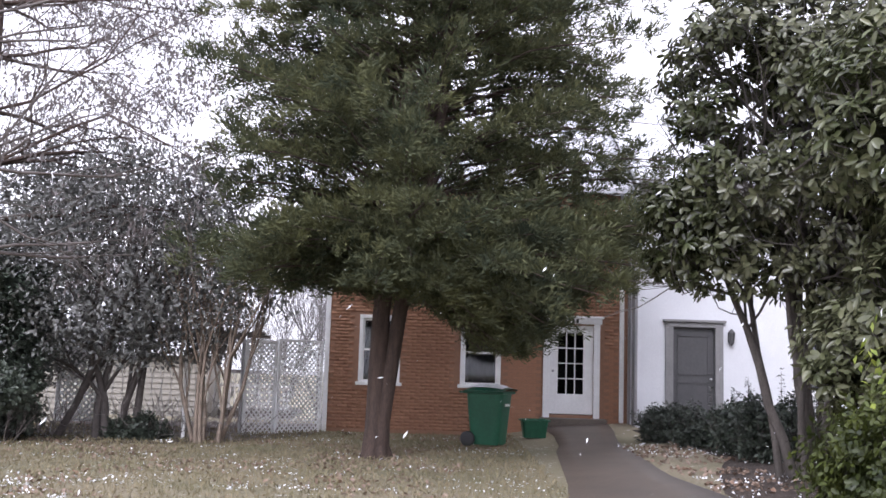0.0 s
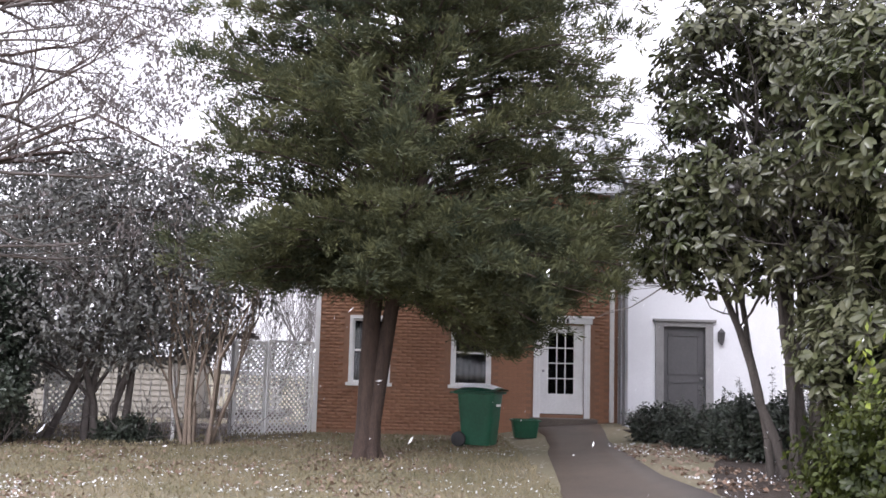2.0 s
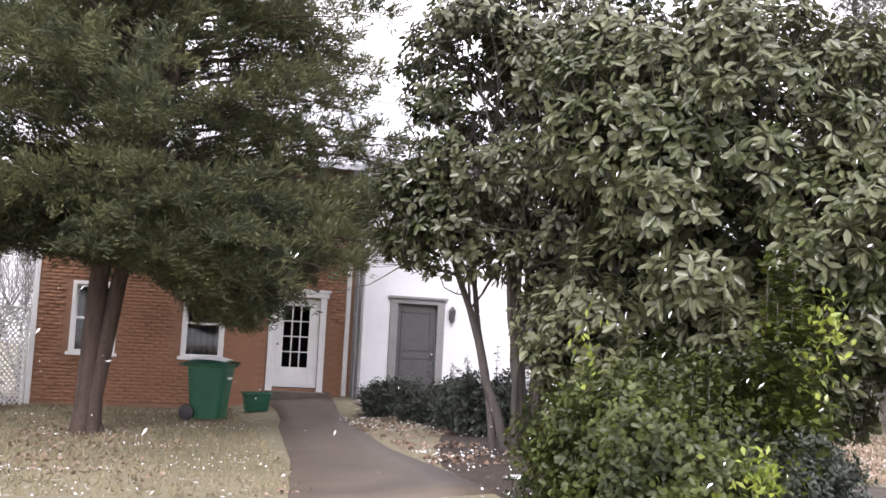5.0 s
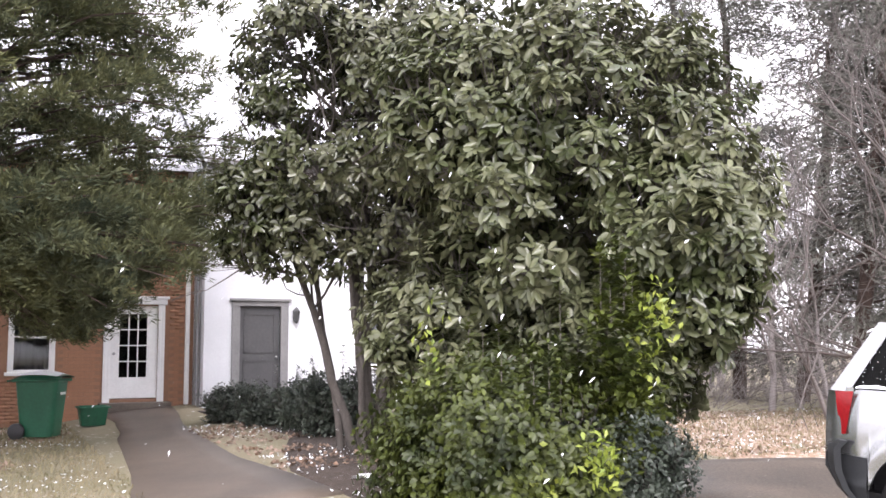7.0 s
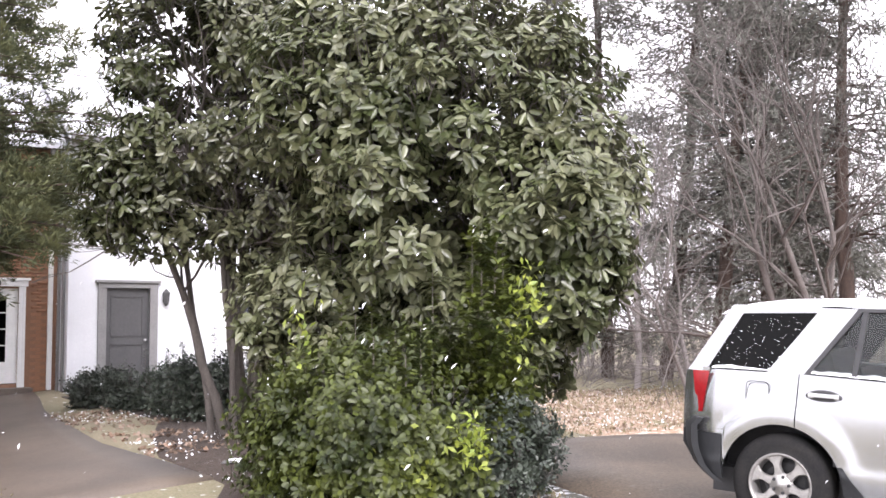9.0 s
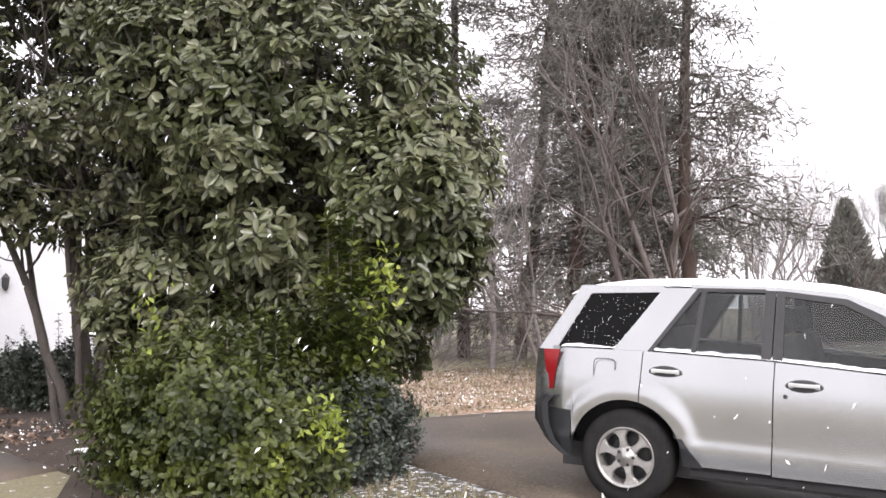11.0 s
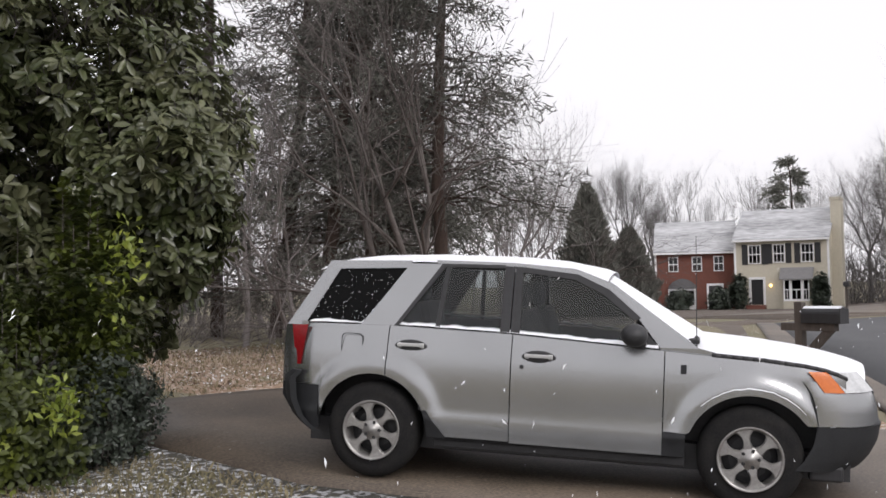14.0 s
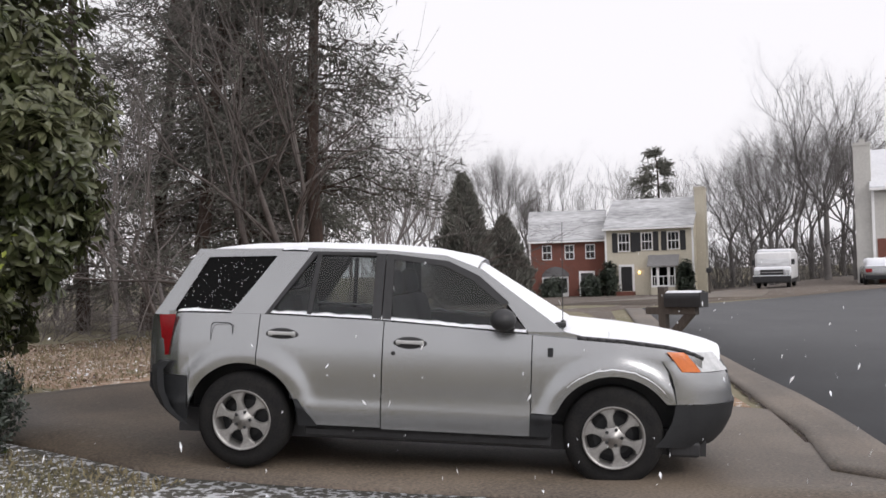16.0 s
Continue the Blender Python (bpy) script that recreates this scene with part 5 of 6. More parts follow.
def bush(name, label, place, radii, n, leaf, material, seed, shoots=0, yellow=(), top=None, stem=M_greybark, clump=7, lobe_n=46, stems=14):
    """A shrub: stems, then small leaves gathered on many short shoots."""
    rs = np.random.RandomState(seed)
    x, y = place
    t = thing(name, label, "shrub", (x, y, ground_z(x, y) - 0.02))
    out = ([], [])
    rx, ry, h = radii
    for k in range(stems):
        a = rs.uniform(0, 2 * math.pi)
        grow(out, np.array([0.15 * math.cos(a), 0.15 * math.sin(a), 0]), unit(np.array([math.cos(a) * 0.7, math.sin(a) * 0.7, 1.0])), min(h * 0.35, rx * 0.5), 0.016, 2, rs, 0.45, 0.2)

    lobes = []
    for k in range(lobe_n):
        a, f = rs.uniform(0, 2 * math.pi), math.sqrt(rs.uniform(0, 1)) * 0.72
        c = np.array([rx * f * math.cos(a), ry * f * math.sin(a), 0.0])
        hh = h * (top(c + [x, y, 0]) if top else 1.0)
        rad = rs.uniform(0.30, 0.46) * min(rx, ry)
        c[2] = rs.uniform(0.12, 1.0) * max(0.1, hh * (1 - 0.45 * f * f) - rad)
        lobes.append((c, rad))
    LC, LR = np.array([q for q, _ in lobes]), np.array([r for _, r in lobes])

    i = rs.choice(lobe_n, n, p=LR ** 2 / np.sum(LR ** 2))
    cs = LC[i] + unit(rs.normal(0, 1, (n, 3))) * (LR[i] * rs.uniform(0.35, 1.12, n) ** 0.7)[:, None]
    cs[:, 2] = np.abs(cs[:, 2]) + 0.02
    ax = unit(cs - [0, 0, h * 0.3] + rs.normal(0, 0.25, cs.shape))
    ax = unit(ax + [0, 0, 0.35])
    sh = []
    for k in range(shoots):
        c = cs[rs.randint(len(cs))]
        if c[2] > h * 0.6:
            q = c + [0, 0, rs.uniform(0.2, 0.5)]
            limb(out, c, q, 0.006, 0.003, 3)
            sh += [c + (q - c) * f for f in np.linspace(0, 1, 7)]
    if sh:
        cs = np.concatenate([cs, np.array(sh)])
        ax = np.concatenate([ax, np.tile([0, 0, 1.0], (len(sh), 1))])
    tagged(wood("twig_growth", out, stem, t), kind="stuff")
    v, f = whorls(cs, ax, clump, leaf, leaf * 0.52, rs, 0.0, 0.9, leaf * 2.4, 0.4)
    mesh_part("foliage", v, f, material, t, "", True)
    for gx, gy, gz, r, cnt in yellow:
        c = np.array([gx - x, gy - y, gz])
        pts = c + rs.normal(0, r, (cnt, 3)) * [0.7, 0.7, 1.1]
        v, f = leaves(pts, unit(rs.normal(0, 1, (cnt, 3))) + [0, 0, 0.7], leaf * 1.15, leaf * 0.6, rs, 0.15)
        mesh_part("fresh_growth", v, f, M_yellow, t, "yellow-green young shoots")["kind"] = "stuff"
    return t


bush("euonymus_bush", "large glossy green bush with yellow-tipped shoots", (4.05, 7.50), (1.42, 1.25, 1.55), 6400, 0.068, M_euonymus, 31, 260,
     yellow=((4.02, 6.20, 0.52, 0.09, 110), (3.62, 6.45, 0.28, 0.11, 90), (4.74, 6.42, 1.62, 0.12, 90), (4.62, 6.45, 1.35, 0.15, 50), (2.95, 6.9, 1.40, 0.14, 26)), top=lambda g: 1.0 + 0.25 * step(g[0] - g[1] * 0.62, 0.05, 0.45), lobe_n=80)
bush("euonymus_vine", "upright column of bright green shoots climbing through the tall shrub", (4.62, 6.75), (0.34, 0.34, 2.5), 250, 0.078, M_euonymus, 35, 16, lobe_n=34, stems=4)
bush("privet_bush", "dark small-leaved bush beside the bright one", (4.75, 6.95), (0.62, 0.60, 1.15), 2600, 0.046, M_hedge, 32, 0)
for k, (x, y, r, h, n, s) in enumerate(((3.78, 17.3, 0.55, 0.80, 1300, 4), (4.22, 16.2, 0.62, 0.82, 1500, 4), (4.55, 15.0, 0.62, 0.95, 1500, 10), (4.60, 13.7, 0.62, 1.25, 1700, 34))):
    bush("boxwood_shrub", "dark glossy evergreen shrub with crumbs of snow", (x, y), (r, r, h), n, 0.055, M_hedge, 40 + k, s)


def holly():
    rs = np.random.RandomState(51)
    t = thing("holly_tree", "broad dark holly with glossy leaves over the fence", "tree", (-6.3, 17.6, ground_z(-6.3, 17.6) - 0.03))
    b = np.array(t.location)
    out = ([], [])
    for k in range(5):
        grow(out, np.array([rs.uniform(-0.5, 0.9), rs.uniform(-0.2, 0.2), 0]), unit(np.array([rs.uniform(-0.3, 0.3), rs.uniform(-0.2, 0.2), 1])), 2.0, 0.075, 3, rs, 0.45, 0.15)
    wood("trunk", out, M_greybark, t)

    def inside(q):
        g = q + b
        if q[2] < 1.35 - 0.6 * step(-q[0], 0.0, 1.2) + 0.5 * noise.noise(Vector(g * 1.1)):
            return -1
        d = (q - [0, 0, 2.9]) / [3.0, 2.2, 2.4]
        return 1 - np.linalg.norm(d) / (1 + 0.25 * noise.noise(Vector(g * 0.9)) + 0.12 * noise.noise(Vector(g * 2.7)))
    cs = clumped(rs, 4800, inside, [-3.6, -2.8, 0.9], [3.6, 2.8, 5.8], 0.6)
    m = 7
    p = np.repeat(cs, m, 0) + rs.normal(0, 0.09, (len(cs) * m, 3))
    v, f = blades(p, rs.normal(0, 1, p.shape) - [0, 0, 0.3], rs.normal(0, 0.5, p.shape) + [0, -0.3, 0.9], 0.11, 0.05, rs, 0.15)
    mesh_part("crown", v, f, M_holly, t, "dark glossy leaves", True)


holly()


def dry_tree(place, h, seed, label, leaves_n=6, reach=1.0):
    """A tall tree with thin hanging twigs that keep small dry leaves."""
    rs = np.random.RandomState(seed)
    x, y = place
    t = thing("winter_tree", label, "tree", (x, y, ground_z(x, y) - 0.05))
    out, tips = ([], [], [], []), []
    p, r = np.zeros(3), 0.19
    while p[2] < h:
        q = p + [rs.normal(0, 0.08), rs.normal(0, 0.05), 0.9]
        limb(out, p, q, r, r * 0.93, 10)
        p, r = q, r * 0.93
        if p[2] > 1.8:
            for _ in range(4):
                a = rs.uniform(0, 2 * math.pi)
                grow(out, p, unit(np.array([math.cos(a), math.sin(a), 0.25])), 1.7 * reach, r * 0.30, 3, rs, 0.55, -0.03, tips, 2)
    timber(out, M_bark, t)
    tp = np.array([q for q, _ in tips])
    p = np.repeat(tp, leaves_n, 0) + rs.normal(0, 0.10, (len(tp) * leaves_n, 3)) - [0, 0, 0.12] * rs.uniform(0, 1, (len(tp) * leaves_n, 1))
    v, f = leaves(p, np.tile([0, 0, -1.0], (len(p), 1)) + rs.normal(0, 0.5, p.shape), 0.10, 0.038, rs, 0.2)
    mesh_part("dry_leaves", v, f, M_dryleaf, t, "small dull dry leaves")
    return t


dry_tree((-7.5, 15.8), 9.0, 61, "tall dark tree hung with small dry leaves", 26, 1.25)


def bare_tree(name, label, place, h, seed, material, stems=1, spread=0.5, depth=4, r=0.16, lift=0.2, lean=0.1, group="", first=0.30):
    rs = np.random.RandomState(seed)
    x, y = place
    t = thing(name, label, "tree", (x, y, ground_z(x, y) - 0.05), group=group)
    out = ([], [], [], [])
    for k in range(stems):
        a = 2 * math.pi * k / stems + rs.uniform(0, 1)
        k0 = 0.0 if stems == 1 else 0.22
        d = unit(np.array([math.cos(a) * (lean if stems > 1 else 0.03), math.sin(a) * (lean if stems > 1 else 0.03), 1]))
        grow(out, np.array([k0 * math.cos(a), k0 * math.sin(a), 0]), d, h * first, r, depth, rs, spread, lift)
        wood("trunk", out[:2], material, t)
        out = ([], [], out[2], out[3])
    if len(out[2]):
        tagged(wood("twig_growth", out[2:], material, t), kind="stuff")
    return t


bare_tree("crape_myrtle", "leafless multi-stemmed tree with smooth pale trunks", (-4.05, 17.2), 5.2, 71, M_palebark, 7, 0.35, 3, 0.045, 0.35, 0.28)
# pale bare boughs that reach in from a tree beyond the view
rs = np.random.RandomState(77)
ash = thing("ash_tree", "leafless tree whose pale boughs reach over the lawn", "tree", (-6.6, 10.4, ground_z(-6.6, 10.4) - 0.05))
out = ([], [], [], [])
limb(out, (0, 0, 0), (0, 0, 2.2), 0.17, 0.14, 10)
limb(out, (0, 0, 2.2), (0.1, 0, 5.5), 0.14, 0.09, 8)
for z, d, ln in ((2.2, (1.0, 0.35, 0.42), 1.5), (2.9, (1, 0.2, 0.45), 1.6), (3.3, (1.0, 0.4, 0.35), 1.6), (4.2, (1, 0.1, 0.30), 1.5), (4.8, (0.9, 0.5, 0.3), 1.5)):
    grow(out, np.array([0.03, 0, z]), unit(np.array(d)), ln, 0.045, 3, rs, 0.35, 0.05, None, 2, 0.10)
timber(out, M_greybark, ash)


def pine(place, h, seed, r=0.17, reach=2.6, base=2.0, label="tall dark pine with hanging needle boughs", dens=1.0, material=None, name="pine_tree", tuft=0.20, leaf=(0.24, 0.035)):
    rs = np.random.RandomState(seed)
    x, y = place
    t = thing(name, label, "tree", (x, y, ground_z(x, y) - 0.05), group="pines")
    out = ([], [])
    p, lean = np.zeros(3), rs.normal(0, 0.06, 2)
    pts, drs = [], []
    while p[2] < h:
        rr = r * (1 - 0.85 * p[2] / h)
        q = p + [lean[0] + rs.normal(0, 0.03), lean[1] + rs.normal(0, 0.03), 0.8]
        limb(out, p, q, rr, r * (1 - 0.85 * min(1, q[2] / h)), 8)
        p = q
        if p[2] > base:
            f = (p[2] - base) / (h - base)
            for _ in range(int(5 * dens)):
                a = rs.uniform(0, 2 * math.pi)
                ln = reach * (1.05 - 0.8 * f) * rs.uniform(0.5, 1.1)
                c = p - [0, 0, rs.uniform(0, 0.7)]
                prev = c
                for i in range(1, 7):
                    g = i / 6
                    w = c + [math.cos(a) * ln * g, math.sin(a) * ln * g, ln * (0.12 * g - 0.28 * g * g)] + rs.normal(0, 0.07, 3)
                    limb(out, prev, w, 0.035 * (1.05 - g), 0.035 * (0.95 - g * 0.8), 3)
                    prev = w
                    if g > 0.3:
                        m = 38
                        pts.append(w + rs.normal(0, tuft, (m, 3)) * [1, 1, 0.6] - [0, 0, 0.05])
                        drs.append(rs.normal(0, 0.7, (m, 3)) + [math.cos(a), math.sin(a), -0.25])
    wood("trunk", out, M_bark, t)
    v, f = leaves(np.concatenate(pts), np.concatenate(drs), *leaf, rs, 0.1)
    mesh_part("crown", v, f, material or M_pine, t, "dull dark needles")
    return t


def polar(az, d):
    return (d * math.sin(radians(az)), d * math.cos(radians(az)))


for az, d, h, s, reach, base, dens in ((41.0, 25, 14, 81, 2.6, 1.0, 1.3), (44.2, 24, 15, 82, 2.6, 1.4, 1.4), (46.9, 21.5, 14, 83, 2.6, 2.0, 1.3), (49.6, 22.5, 15, 84, 2.9, 2.2, 1.4), (51.6, 23, 15, 85, 2.8, 2.6, 1.6), (38.2, 28, 14, 86, 2.6, 1.5, 1.2), (53.7, 20.5, 13, 87, 2.8, 2.8, 1.8)):
    pine(polar(az, d), h, s, reach=reach, base=base, dens=dens)
bare_tree("bare_tree", "leafless tree with low spreading limbs and fine twigs", polar(52.4, 17.5), 9.5, 91, M_greybark, 3, 0.50, 4, 0.075, 0.16, 0.12, first=0.30)
bare_tree("bare_tree", "leafless tree with low spreading limbs and fine twigs", polar(54.6, 18.5), 7.0, 92, M_greybark, 5, 0.50, 4, 0.05, -0.06, 1.7, first=0.26)
bare_tree("bare_tree", "slim leafless tree at the wood's edge", polar(45.5, 18.0), 6.5, 93, M_twig, 2, 0.55, 4, 0.05, 0.05, 0.5)
bare_tree("bare_tree", "slim leafless tree at the wood's edge", polar(42.6, 20.0), 7.5, 94, M_twig, 1, 0.5, 4, 0.07, 0.2)
bush("yew_shrub", "tall dark evergreen shrub at the lawn's edge", (-7.05, 16.1), (0.75, 0.75, 3.3), 3000, 0.08, M_hedge, 49, lobe_n=60)
bush("ivy_mound", "low dark mound of ivy at the foot of the fence", (-5.35, 17.55), (0.75, 0.4, 0.55), 900, 0.06, M_hedge, 47)
bush("ivy_mound", "low dark mound of ivy at the foot of the fence", (-7.6, 17.0), (0.9, 0.5, 0.8), 1000, 0.06, M_hedge, 48)

# ---- woods behind, distant houses and street things
rs = np.random.RandomState(101)
wood_kinds = [bare_tree("bare_tree", "grey leafless woodland tree", polar(43.5 + 4 * k, 33 + 3 * k), 9.5, 110 + k, M_twig, 1, 0.42, 5, 0.10, 0.28, group="woodland") for k in range(3)]
for k in range(30):
    az, d = rs.uniform(36, 58.5), rs.uniform(28, 65)
    x, y = polar(az, d)
    copy_thing(wood_kinds[k % 3], pose(x, y, ground_z(x, y) - 0.05, 0, 0, rs.uniform(0, 360)) @ Matrix.Diagonal((1, 1, rs.uniform(0.8, 1.35), 1)))
brush = ([], [])
for k in range(260):
    az, d = rs.uniform(36, 58), rs.uniform(19.5, 36)
    x, y = polar(az, d)
    if y < 9 or math.hypot(x - 9, y - 12) < 5.5:
        continue
    for _ in range(5):
        limb(brush, (x, y, ground_z(x, y) - 0.05), (x + rs.normal(0, 0.8), y + rs.normal(0, 0.8), ground_z(x, y) + rs.uniform(0.3, 1.5)), 0.008, 0.003, 3)
tagged(wood("undergrowth", brush, M_twig, None), "thin bare brush under the woodland trees", "brush", kind="stuff")
# left: trees behind the fence and the house beyond it
left_kinds = [bare_tree("bare_tree", "pale leafless tree behind the fence", polar(-9.5 + 4 * k, 38 + 5 * k), 9.0, 120 + k, M_fartwig, 1, 0.45, 5, 0.09, 0.25, group="trees behind the fence") for k in range(2)]
for k in range(22):
    az, d = rs.uniform(-26, -4), rs.uniform(36, 75)
    x, y = polar(az, d)
    copy_thing(left_kinds[k % 2], pose(x, y, ground_z(x, y) - 0.05, 0, 0, rs.uniform(0, 360)) @ Matrix.Diagonal((1, 1, rs.uniform(0.8, 1.2), 1)))


def cypress(x, y, h, r, seed, label):
    rs = np.random.RandomState(seed)
    t = thing("cypress_tree", label, "tree", (x, y, ground_z(x, y) - 0.05))
    out = ([], [])
    limb(out, (0, 0, 0), (0, 0, h * 0.8), 0.15, 0.03, 8)
    wood("trunk", out, M_greybark, t)
    n = 16000
    z = h * (1 - rs.uniform(0, 1, n) ** 0.55)
    a = rs.uniform(0, 2 * math.pi, n)
    R = r * np.interp(z / h, [0, 0.08, 0.35, 0.8, 1], [0.75, 1, 0.95, 0.42, 0.03]) * (1 + 0.16 * np.sin(4 * a + z * 3.2) + 0.14 * np.sin(7 * a - 5 * z)) * rs.uniform(0.6, 1.12, n)
    p = np.stack([R * np.cos(a), R * np.sin(a), z], 1)
    v, f = leaves(p, np.stack([np.cos(a) * 0.5, np.sin(a) * 0.5, np.ones(n) * 0.8], 1), 0.42, 0.12, rs, 0.1)
    mesh_part("crown", v, f, M_pine, t, "dense dark green foliage")


cypress(53.1, 27.95, 8.0, 1.6, 131, "tall dark green cone-shaped cypress")
cypress(55.4, 26.4, 5.4, 1.4, 132, "shorter dark green cypress beside the tall one")


def town_window(parent, x0, x1, z0, z1, cols=2, rowsn=2):
    w = new("window")
    w.parent = parent
    part("window_frame", boxes((x0, x0 + 0.07, -0.06, 0.04, z0, z1), (x1 - 0.07, x1, -0.06, 0.04, z0, z1), (x0 + 0.07, x1 - 0.07, -0.06, 0.04, z0, z0 + 0.07), (x0 + 0.07, x1 - 0.07, -0.06, 0.04, z1 - 0.07, z1), (x0 + 0.07, x1 - 0.07, -0.055, 0.0, (z0 + z1) / 2 - 0.04, (z0 + z1) / 2 + 0.04),
         *[(x0 + (x1 - x0) * k / cols - 0.02, x0 + (x1 - x0) * k / cols + 0.02, -0.05, 0.0, z0 + 0.07, z1 - 0.07) for k in range(1, cols)]), M_white, w)
    g = part("pane", boxes((x0 + 0.05, x1 - 0.05, -0.004, 0.004, z0 + 0.05, z1 - 0.05)), M_glass, w)
    part("blind", boxes((x0 + 0.05, x1 - 0.05, 0.10, 0.12, z0 + (z1 - z0) * 0.4, z1)), M_curtain, w)
    return w


def townhouse(label, place, turn, width, height, depth, rise, wallmat, roofmat, openings, over=0.3):
    """Front along local x, facing local -y, with windows through the front wall."""
    t = thing("town_house", label, "house", place, turn, "far houses")
    wall("wall", 0, width, -0.8, height, 0, 0.2, openings, wallmat, t)
    for a, b in ((0.0, 0.2), (width - 0.2, width)):
        bm = boxes((a, b, 0.2, depth, -0.8, height))
        v = [bm.verts.new((x, y, z)) for x in (a, b) for y, z in ((0, height), (depth, height), (depth / 2, height + rise - 0.05))]
        bm.faces.new(v[:3])
        bm.faces.new(v[3:])
        part("gable_wall", bm, wallmat, t)
    part("rear_wall", boxes((0, width, depth, depth + 0.2, -0.8, height)), wallmat, t)
    part("inner_floor", boxes((0.2, width - 0.2, 0.2, depth, -0.1, 0.0)), M_dark, t)
    part("roof", gable(bmesh.new(), 0, width, 0, depth, height + 0.02, height + rise, over, 0.15), roofmat, t, "shingle roof half covered with snow")
    part("gutter", boxes((-0.1, width + 0.1, -0.42, -0.30, height - 0.22, height - 0.08)), M_white, t)
    part("corner_board", boxes((-0.03, 0.12, -0.03, -0.002, -0.3, height)), M_white, t)
    part("corner_board", boxes((width - 0.12, width + 0.03, -0.03, -0.002, -0.3, height)), M_white, t)
    return t


FZ = -1.1
red_turn = math.degrees(math.atan2(26.13 - 31.79, 73.53 - 71.26))
E_red = [(1.0, 1.75, 3.0, 4.15), (2.75, 3.5, 3.0, 4.15), (4.35, 5.1, 3.0, 4.15), (3.95, 4.9, -0.25, 1.9), (1.0, 2.9, -0.1, 1.6)]
red = townhouse("red brick townhouse with a snowy grey roof", (71.26, 31.79, FZ + 0.1), red_turn, 6.1, 4.55, 8.5, 2.35, M_farbrick, M_dusted, E_red)
for o in E_red[:3]:
    town_window(red, *o, 2)
town_window(red, *E_red[4], 4)
part("door", boxes((3.95, 4.9, 0.08, 0.14, -0.25, 1.9)), M_greydoor, red, "dark front door")
part("door_surround", boxes((3.80, 3.95, -0.05, 0.03, -0.25, 2.05), (4.9, 5.05, -0.05, 0.03, -0.25, 2.05), (3.80, 5.05, -0.06, 0.03, 1.9, 2.07)), M_white, red)
bm = bmesh.new()
sheet(bm, lambda u, v: (0.9 + 2.2 * u, -0.55 * (1 - v), 1.62 + 0.75 * math.sin(math.pi * u) ** 0.6 * v + 0.10), np.linspace(0.02, 0.98, 14), np.linspace(0, 1, 5))
part("bay_hood", smooth(bm), M_greydoor, red, "rounded dark hood over the bay window")
part("bay_window", boxes((0.95, 1.03, -0.5, 0.0, -0.1, 1.7), (2.9, 2.98, -0.5, 0.0, -0.1, 1.7), (1.03, 2.9, -0.5, -0.44, 0.35, 0.45), (1.03, 2.9, -0.5, -0.44, 1.6, 1.7), (1.9, 1.98, -0.5, -0.44, -0.1, 1.7), (1.03, 2.9, -0.48, -0.44, -0.1, 0.35)), M_white, red)
cream_turn = math.degrees(math.atan2(19.36 - 25.9, 73.53 - 72.6))
E_cr = [(1.0, 1.9, 3.35, 4.75), (2.75, 3.6, 3.4, 4.75), (4.7, 5.6, 3.4, 4.75), (1.15, 2.0, 0.35, 2.2), (3.5, 5.3, 0.75, 2.1)]
cream = townhouse("cream sided townhouse with black shutters and tall chimney", (72.3, 25.9, FZ + 0.2), cream_turn, 6.6, 5.2, 8.0, 2.2, M_cream, M_dusted, E_cr)
for o in E_cr[:3]:
    town_window(cream, *o, 3)
    for x in (o[0] - 0.45, o[1] + 0.05):
        part("shutter", boxes((x, x + 0.40, -0.05, -0.002, o[2] - 0.05, o[3] + 0.05)), M_black, cream, "black shutter")
part("door", boxes((1.15, 2.0, 0.08, 0.14, 0.35, 2.2)), M_black, cream, "black front door")
part("door_surround", boxes((0.98, 1.15, -0.05, 0.03, 0.35, 2.35), (2.0, 2.17, -0.05, 0.03, 0.35, 2.35), (0.98, 2.17, -0.06, 0.03, 2.2, 2.38)), M_white, cream)
part("doorstep", boxes((0.9, 2.2, -0.9, 0.0, -0.5, 0.33)), M_farbrick, cream)
part("porch_lamp", ball(bmesh.new(), (2.55, -0.1, 1.75), 0.09, 0.09, 0.12), lamp_glow, cream, "lit porch lamp")
part("bay_hood", gable(bmesh.new(), 3.35, 5.45, -0.7, 0.6, 2.25, 2.95, 0.1, 0.08), M_greytrim, cream)
for a, b in ((3.5, 4.0), (4.0, 4.8), (4.8, 5.3)):
    pw = new("bay_window")
    pw.parent = cream
    part("window_frame", boxes((a, a + 0.1, -0.6, -0.5, 0.6, 2.25), (b - 0.1, b, -0.6, -0.5, 0.6, 2.25), (a + 0.1, b - 0.1, -0.6, -0.5, 2.1, 2.25), (a + 0.1, b - 0.1, -0.6, -0.5, 0.6, 0.75), (a + 0.1, b - 0.1, -0.58, -0.52, 1.40, 1.46), ((a + b) / 2 - 0.02, (a + b) / 2 + 0.02, -0.58, -0.52, 0.75, 1.40)), M_white, pw)
    part("pane", boxes((a + 0.08, b - 0.08, -0.556, -0.55, 0.72, 2.12)), M_privacy, pw)
part("bay_base", boxes((3.5, 5.3, -0.6, -0.002, -0.3, 0.6)), M_cream, cream)
part("chimney", boxes((6.6, 7.3, 1.6, 3.4, -0.5, 7.9), (6.55, 7.35, 1.55, 3.45, 7.9, 8.1)), M_cream, cream, "tall chimney clad in cream boards")
